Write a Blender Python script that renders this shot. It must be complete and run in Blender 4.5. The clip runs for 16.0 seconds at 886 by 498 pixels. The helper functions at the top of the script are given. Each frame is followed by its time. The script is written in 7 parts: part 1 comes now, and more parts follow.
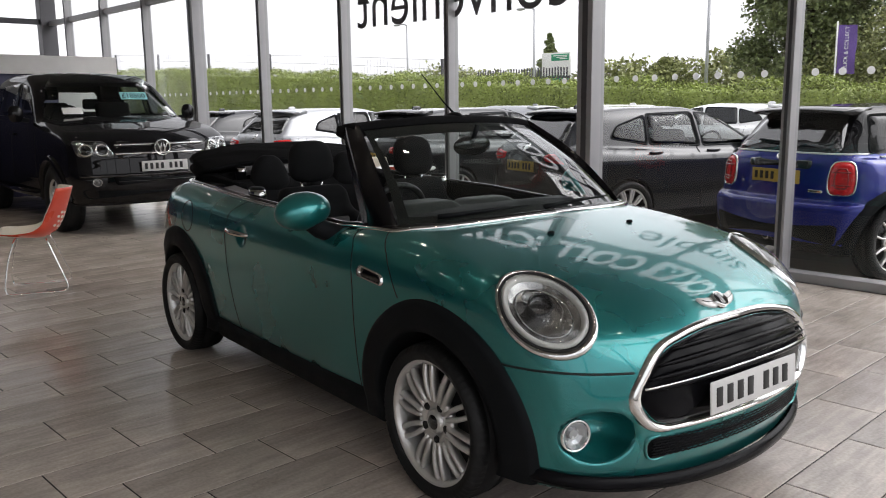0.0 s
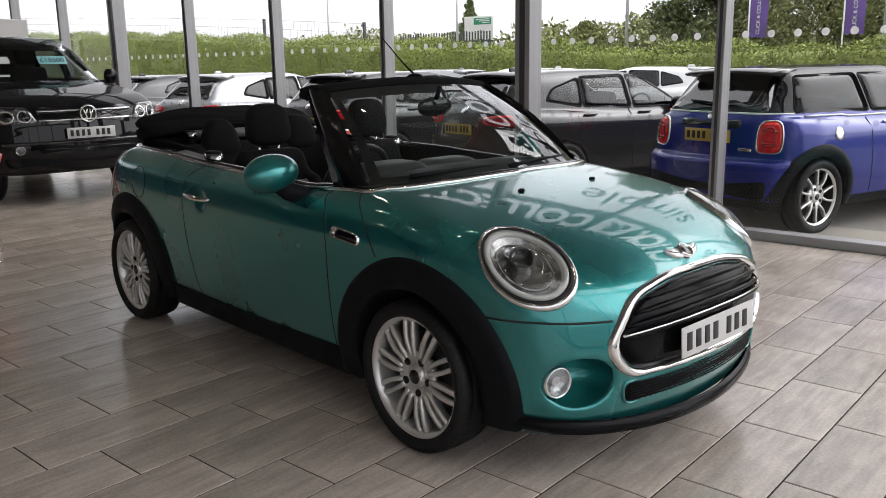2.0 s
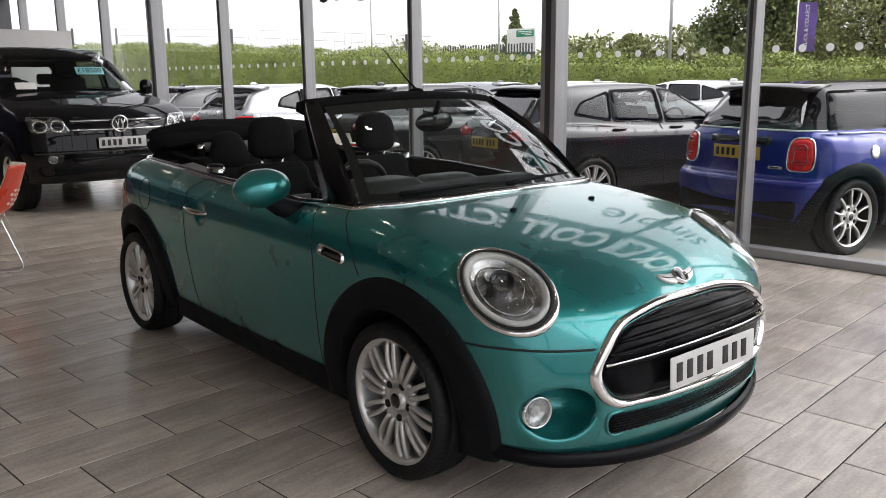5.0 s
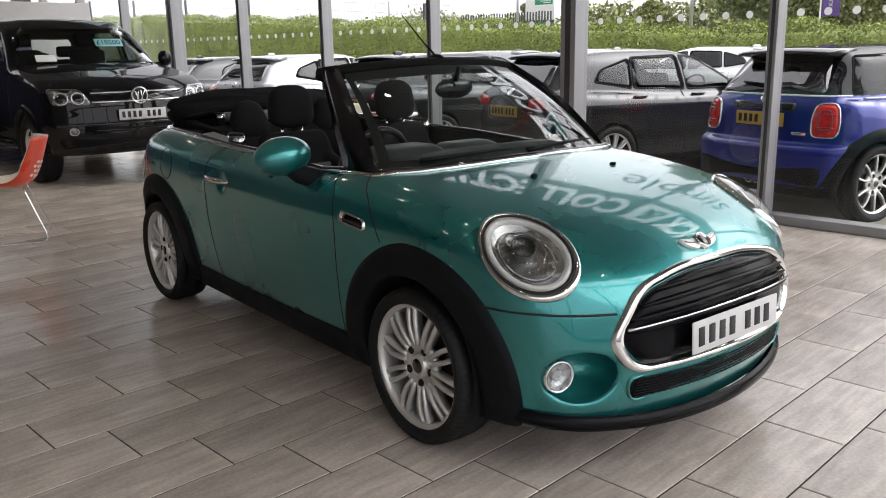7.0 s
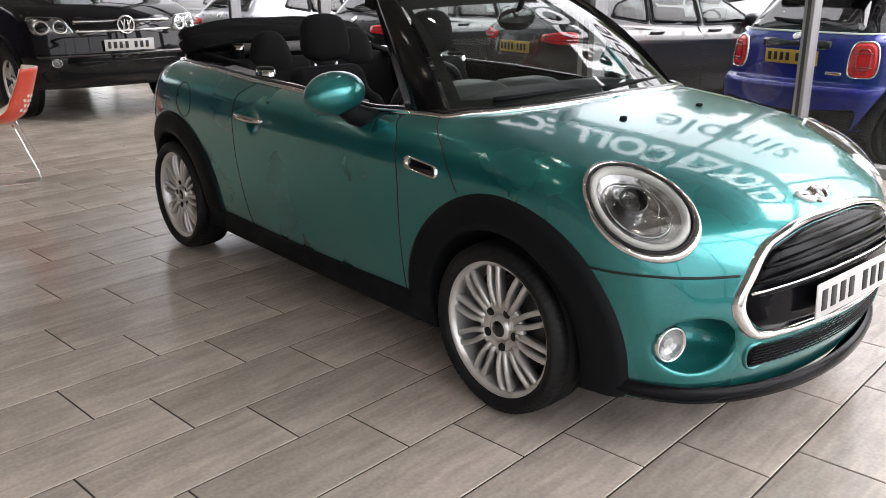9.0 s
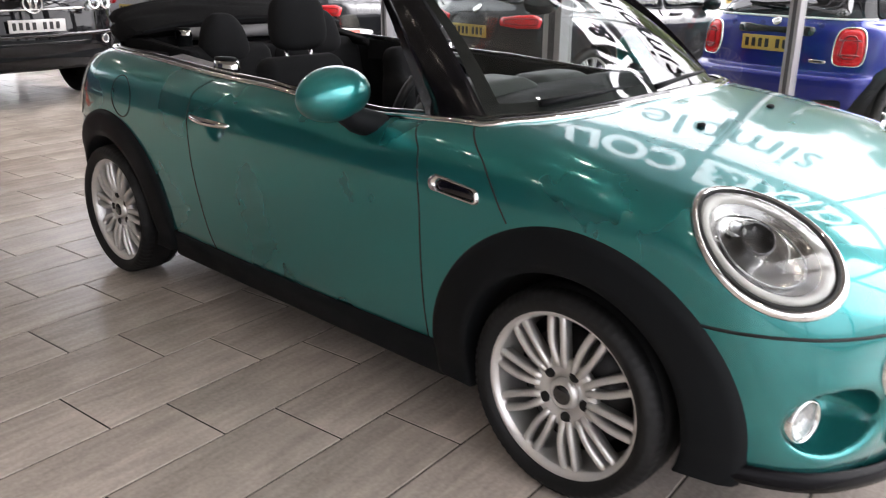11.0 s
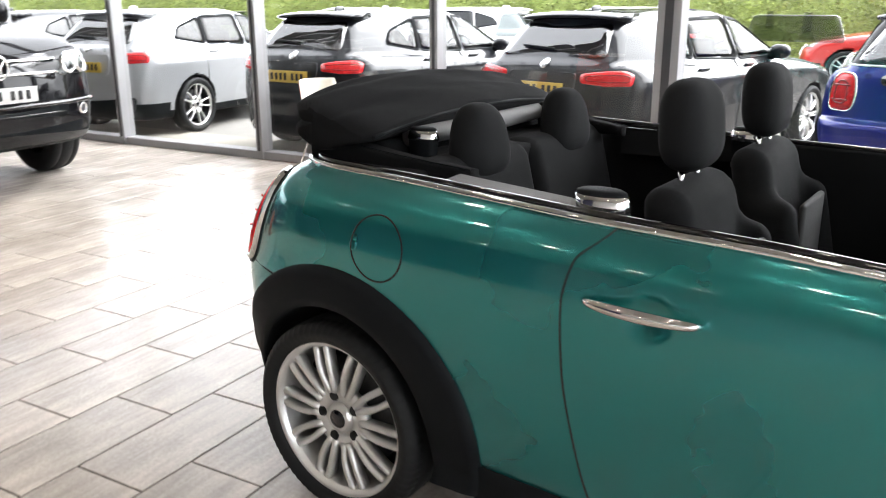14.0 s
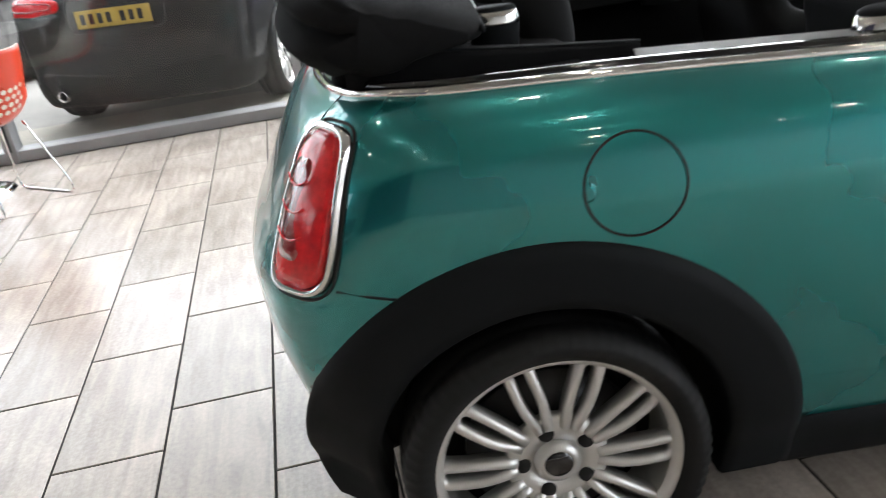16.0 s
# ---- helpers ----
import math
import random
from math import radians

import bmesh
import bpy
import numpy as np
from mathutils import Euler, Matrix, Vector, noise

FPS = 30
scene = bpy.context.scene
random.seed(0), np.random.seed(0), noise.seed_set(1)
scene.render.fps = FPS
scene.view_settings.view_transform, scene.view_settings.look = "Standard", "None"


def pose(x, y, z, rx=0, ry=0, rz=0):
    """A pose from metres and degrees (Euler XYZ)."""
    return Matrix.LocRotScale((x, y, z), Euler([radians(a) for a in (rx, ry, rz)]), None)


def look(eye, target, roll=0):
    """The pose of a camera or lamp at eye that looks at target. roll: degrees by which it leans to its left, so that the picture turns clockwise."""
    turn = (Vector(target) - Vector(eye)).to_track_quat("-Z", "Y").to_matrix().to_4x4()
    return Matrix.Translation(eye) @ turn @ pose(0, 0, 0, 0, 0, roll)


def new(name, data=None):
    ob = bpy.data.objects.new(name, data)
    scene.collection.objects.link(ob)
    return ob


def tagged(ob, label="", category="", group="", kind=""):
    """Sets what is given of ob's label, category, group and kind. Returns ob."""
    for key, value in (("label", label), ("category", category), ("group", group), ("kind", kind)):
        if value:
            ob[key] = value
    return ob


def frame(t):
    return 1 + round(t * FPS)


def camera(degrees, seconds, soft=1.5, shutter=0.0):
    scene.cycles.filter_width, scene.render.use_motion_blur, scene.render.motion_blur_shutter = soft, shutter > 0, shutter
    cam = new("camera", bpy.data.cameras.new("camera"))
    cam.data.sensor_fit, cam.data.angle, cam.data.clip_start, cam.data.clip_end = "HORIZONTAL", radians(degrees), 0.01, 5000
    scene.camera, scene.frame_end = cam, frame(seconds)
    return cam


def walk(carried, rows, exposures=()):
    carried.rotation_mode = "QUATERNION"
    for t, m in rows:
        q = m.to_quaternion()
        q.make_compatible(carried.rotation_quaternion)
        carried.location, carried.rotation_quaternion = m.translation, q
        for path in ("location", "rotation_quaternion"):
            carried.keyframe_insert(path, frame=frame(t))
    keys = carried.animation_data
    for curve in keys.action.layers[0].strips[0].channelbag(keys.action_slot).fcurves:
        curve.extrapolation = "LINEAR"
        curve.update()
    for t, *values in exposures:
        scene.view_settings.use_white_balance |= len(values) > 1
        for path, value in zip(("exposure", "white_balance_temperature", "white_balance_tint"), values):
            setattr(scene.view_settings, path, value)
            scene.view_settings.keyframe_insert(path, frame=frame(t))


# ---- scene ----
cam = camera(56.3, 16.0, 0.75, 0.35)
PATH = [
    (0, (-2.876, -3.28, 1.45), (-1.521, -1.851, 1.105), -0.7),
    (0.5, (-2.892, -3.293, 1.437), (-1.491, -1.914, 1.07), -0.5),
    (1, (-2.926, -3.26, 1.445), (-1.489, -1.925, 1.053), -0.2),
    (1.5, (-3.02, -3.195, 1.435), (-1.553, -1.903, 1.013), -0.8),
    (2, (-3.071, -3.176, 1.436), (-1.597, -1.894, 1.008), -0.9),
    (2.5, (-3.084, -3.175, 1.43), (-1.616, -1.876, 1.034), -0.2),
    (3, (-3.036, -3.193, 1.449), (-1.589, -1.864, 1.076), -0.4),
    (3.5, (-2.956, -3.223, 1.443), (-1.539, -1.86, 1.077), -0.8),
    (4, (-2.869, -3.255, 1.428), (-1.476, -1.87, 1.056), -0.4),
    (4.2, (-2.846, -3.273, 1.436), (-1.449, -1.892, 1.06), -0.4),
    (6.5, (-2.851, -3.273, 1.451), (-1.458, -1.908, 1.007), -0.7),
    (7, (-2.857, -3.271, 1.428), (-1.494, -1.884, 0.961), -1.1),
    (7.5, (-2.83, -3.229, 1.422), (-1.49, -1.838, 0.903), -1.6),
    (8, (-2.848, -3.089, 1.424), (-1.512, -1.706, 0.872), -2.1),
    (8.5, (-2.911, -2.918, 1.432), (-1.566, -1.556, 0.852), -1.7),
    (8.7, (-2.917, -2.861, 1.409), (-1.559, -1.519, 0.815), -1.0),
    (10.8, (-2.643, -2.164, 1.384), (-1.153, -1.016, 0.706), -0.0),
    (11, (-2.659, -2.087, 1.377), (-1.16, -0.935, 0.725), 0.4),
    (11.5, (-2.66, -1.907, 1.407), (-1.18, -0.685, 0.842), 0.4),
    (12, (-2.56, -1.59, 1.423), (-1.083, -0.342, 0.91), 2.4),
    (12.5, (-2.54, -1.258, 1.416), (-1.038, -0.059, 0.863), 2.3),
    (13, (-2.527, -0.865, 1.421), (-0.982, 0.229, 0.776), 0.9),
    (13.5, (-2.41, -0.439, 1.419), (-0.823, 0.613, 0.808), 2.0),
    (14, (-2.379, 0.006, 1.438), (-0.713, 0.955, 0.872), -0.2),
    (14.5, (-2.338, 0.428, 1.402), (-0.536, 1.096, 0.848), -2.9),
    (15, (-2.214, 0.866, 1.378), (-0.335, 1.225, 0.796), -4.3),
    (15.5, (-2.114, 1.29, 1.363), (-0.234, 1.317, 0.683), -7.0),
    (16, (-1.881, 1.676, 1.328), (-0.073, 1.411, 0.514), -7.9),
]
walk(cam, [(t, look(eye, target, roll)) for t, eye, target, roll in PATH], [(0, 1.6, 6400, 14), (6.5, 1.78, 6400, 14), (8.7, 2.28, 6450, 15), (11, 2.78, 6400, 17), (12.5, 3.08, 6400, 18), (13, 3.14, 6400, 16), (13.5, 3.4, 6350, 14), (14, 3.35, 6250, 11), (14.5, 3.17, 6200, 10), (15.5, 3.04, 6100, 9), (16, 3.12, 6100, 9)])

# ---- world, sun, lamps ----
world = bpy.data.worlds.new("overcast_sky")
scene.world = world
world.use_nodes = True
wn, wl = world.node_tree.nodes, world.node_tree.links
sky = wn.new("ShaderNodeTexSky")
sky.sky_type = "NISHITA"
sky.sun_disc = False
sky.sun_elevation, sky.sun_rotation = radians(50), radians(118)
sky.air_density, sky.dust_density, sky.ozone_density = 1.0, 6.0, 0.5
grey = wn.new("ShaderNodeHueSaturation")
grey.inputs["Saturation"].default_value = 0.12
wl.new(sky.outputs[0], grey.inputs["Color"])
# an even overcast dome
way, parts3, dome, shade = wn.new("ShaderNodeTexCoord"), wn.new("ShaderNodeSeparateXYZ"), wn.new("ShaderNodeMapRange"), wn.new("ShaderNodeVectorMath")
wl.new(way.outputs["Generated"], parts3.inputs[0])
wl.new(parts3.outputs["Z"], dome.inputs["Value"])
dome.inputs["To Min"].default_value, dome.inputs["To Max"].default_value = 1.12, 0.95
cloud = wn.new("ShaderNodeMix")
cloud.data_type = "RGBA"
cloud.inputs[0].default_value = 0.75
cloud.inputs[7].default_value = (3.45, 3.42, 3.48, 1)
wl.new(grey.outputs[0], cloud.inputs[6])
shade.operation = "SCALE"
wl.new(cloud.outputs[2], shade.inputs[0])
wl.new(dome.outputs[0], shade.inputs["Scale"])
wl.new(shade.outputs[0], wn["Background"].inputs[0])
wn["Background"].inputs[1].default_value = 0.15
sun = new("sun", bpy.data.lights.new("sun", "SUN"))
sun.data.energy, sun.data.angle, sun.data.color = 0.9, radians(85), (1, 0.98, 0.95)
sun.matrix_world = look((19, -24, 34), (0, 0, 0))


# added fill light shining down from the ceiling, beyond the glowing bulbs
def ceiling_fill_light(x, y, z, sx, sy, watts):
    ob = new("ceiling_fill", bpy.data.lights.new("ceiling_fill", "AREA"))
    ob.data.shape, ob.data.size, ob.data.size_y, ob.data.energy, ob.data.color = "ELLIPSE", sx, sy, watts, (1, 0.91, 0.78)
    ob.data.spread = radians(95)
    ob.matrix_world = pose(x, y, z)
    return ob

# ---- materials ----
def material(name, color, rough=0.5, metal=0.0, coat=0.0, vary=0.12, scale=6.0, fine=90.0, bump=0.0, rough_vary=0.08, spec=0.5, sheen=0.0, coat_rough=0.03, island=False, per_object=0.0):
    """A surface with colour variation at two scales, a little bump and uneven gloss."""
    m = bpy.data.materials.new(name)
    m.use_nodes = True
    n, l = m.node_tree.nodes, m.node_tree.links
    b = n["Principled BSDF"]
    at = n.new("ShaderNodeTexCoord")
    big, small = n.new("ShaderNodeTexNoise"), n.new("ShaderNodeTexNoise")
    big.inputs["Scale"].default_value, small.inputs["Scale"].default_value = scale, fine
    big.inputs["Detail"].default_value, small.inputs["Detail"].default_value = 4, 3
    for x in (big, small):
        l.new(at.outputs["Object"], x.inputs["Vector"])
    both = n.new("ShaderNodeMath")
    both.operation = "MULTIPLY_ADD"
    both.inputs[1].default_value = 0.45
    l.new(small.outputs["Fac"], both.inputs[0])
    l.new(big.outputs["Fac"], both.inputs[2])
    spread = n.new("ShaderNodeMapRange")
    spread.inputs["From Min"].default_value, spread.inputs["From Max"].default_value = 0.45, 1.0
    spread.inputs["To Min"].default_value, spread.inputs["To Max"].default_value = 1 - vary, 1 + vary
    l.new(both.outputs[0], spread.inputs["Value"])
    value = spread.outputs[0]
    if per_object or island:
        info = n.new("ShaderNodeNewGeometry" if island else "ShaderNodeObjectInfo")
        r = n.new("ShaderNodeMapRange")
        a = per_object or 0.2
        r.inputs["To Min"].default_value, r.inputs["To Max"].default_value = 1 - a, 1 + a
        l.new(info.outputs["Random Per Island" if island else "Random"], r.inputs["Value"])
        mul = n.new("ShaderNodeMath")
        mul.operation = "MULTIPLY"
        l.new(value, mul.inputs[0])
        l.new(r.outputs[0], mul.inputs[1])
        value = mul.outputs[0]
    tint = n.new("ShaderNodeVectorMath")
    tint.operation = "SCALE"
    tint.inputs[0].default_value = color
    l.new(value, tint.inputs["Scale"])
    l.new(tint.outputs[0], b.inputs["Base Color"])
    rr = n.new("ShaderNodeMapRange")
    rr.inputs["From Min"].default_value, rr.inputs["From Max"].default_value = 0.3, 0.7
    rr.inputs["To Min"].default_value, rr.inputs["To Max"].default_value = max(rough - rough_vary, 0.0), min(rough + rough_vary, 1)
    l.new(big.outputs["Fac"], rr.inputs["Value"])
    l.new(rr.outputs[0], b.inputs["Roughness"])
    b.inputs["Metallic"].default_value = metal
    b.inputs["Coat Weight"].default_value = coat
    b.inputs["Coat Roughness"].default_value = coat_rough
    b.inputs["Specular IOR Level"].default_value = spec
    b.inputs["Sheen Weight"].default_value = sheen
    if bump:
        bp = n.new("ShaderNodeBump")
        bp.inputs["Strength"].default_value, bp.inputs["Distance"].default_value = 1.0, bump
        l.new(small.outputs["Fac"], bp.inputs["Height"])
        l.new(bp.outputs[0], b.inputs["Normal"])
    return m


def paint(name, color, metal=0.7, rough=0.32, spec=0.5, coat=1.0, coat_rough=0.015):
    """Car paint: metal flakes under a clear coat."""
    m = material(name, color, rough=rough, metal=metal, coat=coat, vary=0.05, scale=2.0, fine=900.0, rough_vary=0.03, coat_rough=coat_rough, spec=spec)
    n, l = m.node_tree.nodes, m.node_tree.links
    b = n["Principled BSDF"]
    v = n.new("ShaderNodeTexVoronoi")
    v.inputs["Scale"].default_value = 1400
    l.new(n["Texture Coordinate"].outputs["Object"], v.inputs["Vector"])
    mixc = n.new("ShaderNodeBump")
    mixc.inputs["Strength"].default_value, mixc.inputs["Distance"].default_value = 0.035, 0.0006
    l.new(v.outputs["Distance"], mixc.inputs["Height"])
    l.new(mixc.outputs[0], b.inputs["Normal"])
    return m


def glass(name, tint, base=0.04, gloss=1.0):
    """A thin pane: clear or tinted, with mirror gloss that grows towards grazing views."""
    m = bpy.data.materials.new(name)
    m.use_nodes = True
    n, l = m.node_tree.nodes, m.node_tree.links
    n.remove(n["Principled BSDF"])
    t, g, mix, f = n.new("ShaderNodeBsdfTransparent"), n.new("ShaderNodeBsdfGlossy"), n.new("ShaderNodeMixShader"), n.new("ShaderNodeLayerWeight")
    t.inputs[0].default_value = (*tint, 1)
    g.inputs["Roughness"].default_value = 0.0
    g.inputs["Color"].default_value = (gloss, gloss, gloss, 1)
    f.inputs["Blend"].default_value = 0.5
    steep, add = n.new("ShaderNodeMath"), n.new("ShaderNodeMath")
    steep.operation, add.operation = "POWER", "MULTIPLY_ADD"
    steep.inputs[1].default_value = 4.5
    add.inputs[1].default_value, add.inputs[2].default_value = 1 - base, base
    l.new(f.outputs["Facing"], steep.inputs[0])
    l.new(steep.outputs[0], add.inputs[0])
    l.new(add.outputs[0], mix.inputs[0])
    l.new(t.outputs[0], mix.inputs[1])
    l.new(g.outputs[0], mix.inputs[2])
    l.new(mix.outputs[0], n["Material Output"].inputs[0])
    return m


def glow(name, color, strength):
    m = bpy.data.materials.new(name)
    m.use_nodes = True
    b = m.node_tree.nodes["Principled BSDF"]
    b.inputs["Base Color"].default_value = (*color, 1)
    b.inputs["Emission Color"].default_value, b.inputs["Emission Strength"].default_value = (*color, 1), strength
    return m


TEAL = paint("teal_metallic_paint", (0.018, 0.218, 0.218), metal=0.8, rough=0.28, coat_rough=0.055)
BLUE = paint("blue_metallic_paint", (0.007, 0.015, 0.20), metal=0.3, rough=0.35, coat=0.9, spec=0.2)
BLACK_PAINT = paint("black_paint", (0.004, 0.004, 0.005), metal=0.0, rough=0.5, spec=0.02, coat=0.6)
GREY_PAINT = paint("dark_grey_metallic_paint", (0.010, 0.011, 0.013), metal=0.2, rough=0.45, coat=1.0, spec=0.1)
SILVER_PAINT = paint("silver_metallic_paint", (0.38, 0.39, 0.405), metal=0.5, rough=0.34)
WHITE_PAINT = paint("white_car_paint", (0.75, 0.76, 0.76), metal=0.0, rough=0.3)
RED_PAINT = paint("red_car_paint", (0.45, 0.015, 0.012), metal=0.1, rough=0.3)
CHROME = material("chrome", (0.78, 0.78, 0.77), rough=0.06, metal=1.0, vary=0.03, rough_vary=0.02)
ALLOY = material("silver_alloy", (0.66, 0.655, 0.64), rough=0.36, metal=0.7, vary=0.05, rough_vary=0.05, coat=0.3)
DARK_ALLOY = material("dark_alloy", (0.03, 0.03, 0.032), rough=0.35, metal=0.6, vary=0.1)
PLASTIC = material("black_textured_plastic", (0.0055, 0.0068, 0.0080), rough=0.6, vary=0.12, fine=400, bump=0.0004, spec=0.12)
GLOSS_BLACK = material("gloss_black_plastic", (0.004, 0.004, 0.005), rough=0.08, vary=0.05, coat=0.6)
RUBBER = material("tyre_rubber", (0.006, 0.0066, 0.0072), rough=0.65, vary=0.2, fine=200, bump=0.0005, spec=0.3)
PILLAR = material("gloss_black_pillar", (0.004, 0.004, 0.005), rough=0.14, vary=0.05, spec=0.3)
GRILLE_BLACK = material("black_grille_plastic", (0.004, 0.004, 0.005), rough=0.2, vary=0.1, spec=0.08)
SEAM = material("dark_joint_gap", (0.003, 0.004, 0.004), rough=0.7, vary=0.1)
CANVAS = material("black_canvas", (0.007, 0.0072, 0.0078), rough=0.9, vary=0.3, scale=8, fine=700, bump=0.0006, spec=0.09)
SEAT_CLOTH = material("black_seat_cloth", (0.010, 0.0105, 0.0115), rough=0.85, vary=0.2, fine=600, bump=0.0005, spec=0.12)
SEAT_GREY = material("grey_seat_cloth", (0.06, 0.06, 0.062), rough=0.85, vary=0.2, fine=600, bump=0.0004)
DASH = material("soft_black_dashboard", (0.045, 0.049, 0.048), rough=0.5, vary=0.15, fine=300, bump=0.0004, spec=0.4)
LEATHER = material("black_leather", (0.016, 0.016, 0.017), rough=0.35, vary=0.15, fine=260, bump=0.0003)
TRIM_GREY = material("light_grey_trim", (0.17, 0.17, 0.175), rough=0.6, vary=0.08, fine=500, bump=0.0003)
WELL = material("wheel_well_liner", (0.006, 0.006, 0.006), rough=0.9, vary=0.2)
LAMP_RED = material("red_lamp_lens", (0.66, 0.010, 0.014), rough=0.2, vary=0.3, scale=30, coat=0.35)
LAMP_DARK = material("dark_red_lamp_inner", (0.24, 0.010, 0.012), rough=0.2, vary=0.3, scale=40, coat=1.0)
LAMP_INNER = material("headlamp_reflector", (0.48, 0.485, 0.49), rough=0.22, metal=0.6, vary=0.25, scale=22, fine=140, rough_vary=0.12)
LAMP_BOWL = material("dark_lamp_bowl", (0.42, 0.41, 0.40), rough=0.20, metal=0.9, vary=0.35, scale=25, fine=160, rough_vary=0.1)
LAMP_RING = material("white_light_ring", (0.58, 0.57, 0.54), rough=0.35, vary=0.05)
LAMP_BEZEL = material("smoked_lamp_bezel", (0.14, 0.14, 0.145), rough=0.25, metal=0.5, vary=0.3, scale=25, coat=0.4)
LAMP_CLEAR = glass("clear_lamp_lens", (0.93, 0.95, 0.95), 0.05)
WINDSCREEN = glass("windscreen_glass", (0.74, 0.80, 0.78), 0.06)
CAR_GLASS = glass("tinted_car_glass", (0.30, 0.33, 0.33), 0.07, 0.55)
DARK_GLASS = glass("privacy_car_glass", (0.11, 0.12, 0.125), 0.07, 0.55)
REAR_GLASS = glass("reflective_rear_glass", (0.10, 0.11, 0.11), 0.22, 0.62)
PANE = glass("shopfront_glass", (0.84, 0.855, 0.85), 0.05)
PLATE_WHITE = material("white_number_plate", (0.56, 0.56, 0.55), rough=0.35, vary=0.04)
PLATE_YELLOW = material("yellow_number_plate", (0.50, 0.35, 0.06), rough=0.35, vary=0.04)
PLATE_INK = material("black_plate_ink", (0.008, 0.008, 0.008), rough=0.5)
MULLION = material("grey_powder_coated_aluminium", (0.30, 0.30, 0.305), rough=0.42, metal=0.2, vary=0.06, fine=300)
MULLION_DARK = material("dark_grey_steel", (0.055, 0.055, 0.06), rough=0.5, metal=0.2, vary=0.1)
GREY_WALL = material("grey_wall_paint", (0.36, 0.36, 0.36), rough=0.7, vary=0.05, bump=0.0003)
WHITE_WALL = material("white_wall_paint", (0.72, 0.71, 0.69), rough=0.7, vary=0.04, bump=0.0003)
CEILING_MAT = material("grey_ceiling_panels", (0.22, 0.214, 0.202), rough=0.8, vary=0.05)
DOT = material("frosted_vinyl", (0.70, 0.71, 0.70), rough=0.8, vary=0.03)
dn, dl = DOT.node_tree.nodes, DOT.node_tree.links
dot_mix, dot_glow = dn.new("ShaderNodeMixShader"), dn.new("ShaderNodeBsdfTranslucent")
dot_mix.inputs[0].default_value, dot_glow.inputs[0].default_value = 0.3, (0.85, 0.86, 0.85, 1)
dl.new(dn["Principled BSDF"].outputs[0], dot_mix.inputs[1])
dl.new(dot_glow.outputs[0], dot_mix.inputs[2])
dl.new(dot_mix.outputs[0], dn["Material Output"].inputs[0])
FAINT_DOT = glass("clear_vinyl_dot", (0.72, 0.73, 0.73), 0.03)
LETTER = material("dark_vinyl_lettering", (0.13, 0.126, 0.135), rough=0.7, vary=0.05)
GROUT = material("dark_floor_grout", (0.026, 0.0225, 0.020), rough=0.9, vary=0.2)
ASPHALT = material("worn_pale_asphalt", (0.20, 0.19, 0.175), rough=0.95, vary=0.35, scale=0.7, fine=60, bump=0.004)
PAVING = material("light_paving_strip", (0.27, 0.25, 0.215), rough=0.9, vary=0.15, scale=2, fine=40, bump=0.002)
RED_SHELL = material("orange_red_plastic", (0.62, 0.055, 0.02), rough=0.3, vary=0.03, coat=0.2)
CREAM_SHELL = material("cream_plastic", (0.74, 0.70, 0.60), rough=0.35, vary=0.03, coat=0.2)
WHITE_TOP = material("white_laminate", (0.78, 0.78, 0.76), rough=0.35, vary=0.03)
LEAF = material("hedge_leaf", (0.22, 0.27, 0.065), rough=0.6, vary=0.35, scale=1.2, fine=20, island=True, per_object=0.5)
TREE_LEAF = material("tree_leaf", (0.15, 0.185, 0.07), rough=0.6, vary=0.35, scale=0.8, fine=20, island=True, per_object=0.45)
BUSH_LEAF = material("bush_leaf", (0.21, 0.23, 0.085), rough=0.6, vary=0.35, scale=0.8, fine=20, island=True, per_object=0.45)
BARK = material("bark", (0.07, 0.052, 0.038), rough=0.9, vary=0.3, fine=30, bump=0.01)
GREEN_SIGN = material("green_sign", (0.02, 0.26, 0.13), rough=0.5)
PURPLE = material("purple_flag_cloth", (0.13, 0.075, 0.28), rough=0.8, vary=0.1)
NAVY = material("navy_panel", (0.02, 0.022, 0.07), rough=0.5)
POLE = material("galvanised_steel", (0.42, 0.43, 0.44), rough=0.45, metal=0.6, vary=0.1)
TEAL_CARD = material("turquoise_price_card", (0.26, 0.60, 0.63), rough=0.6, vary=0.03)
PAPER = material("white_paper", (0.75, 0.75, 0.73), rough=0.8, vary=0.03)
INK = material("dark_ink", (0.01, 0.03, 0.035), rough=0.7)


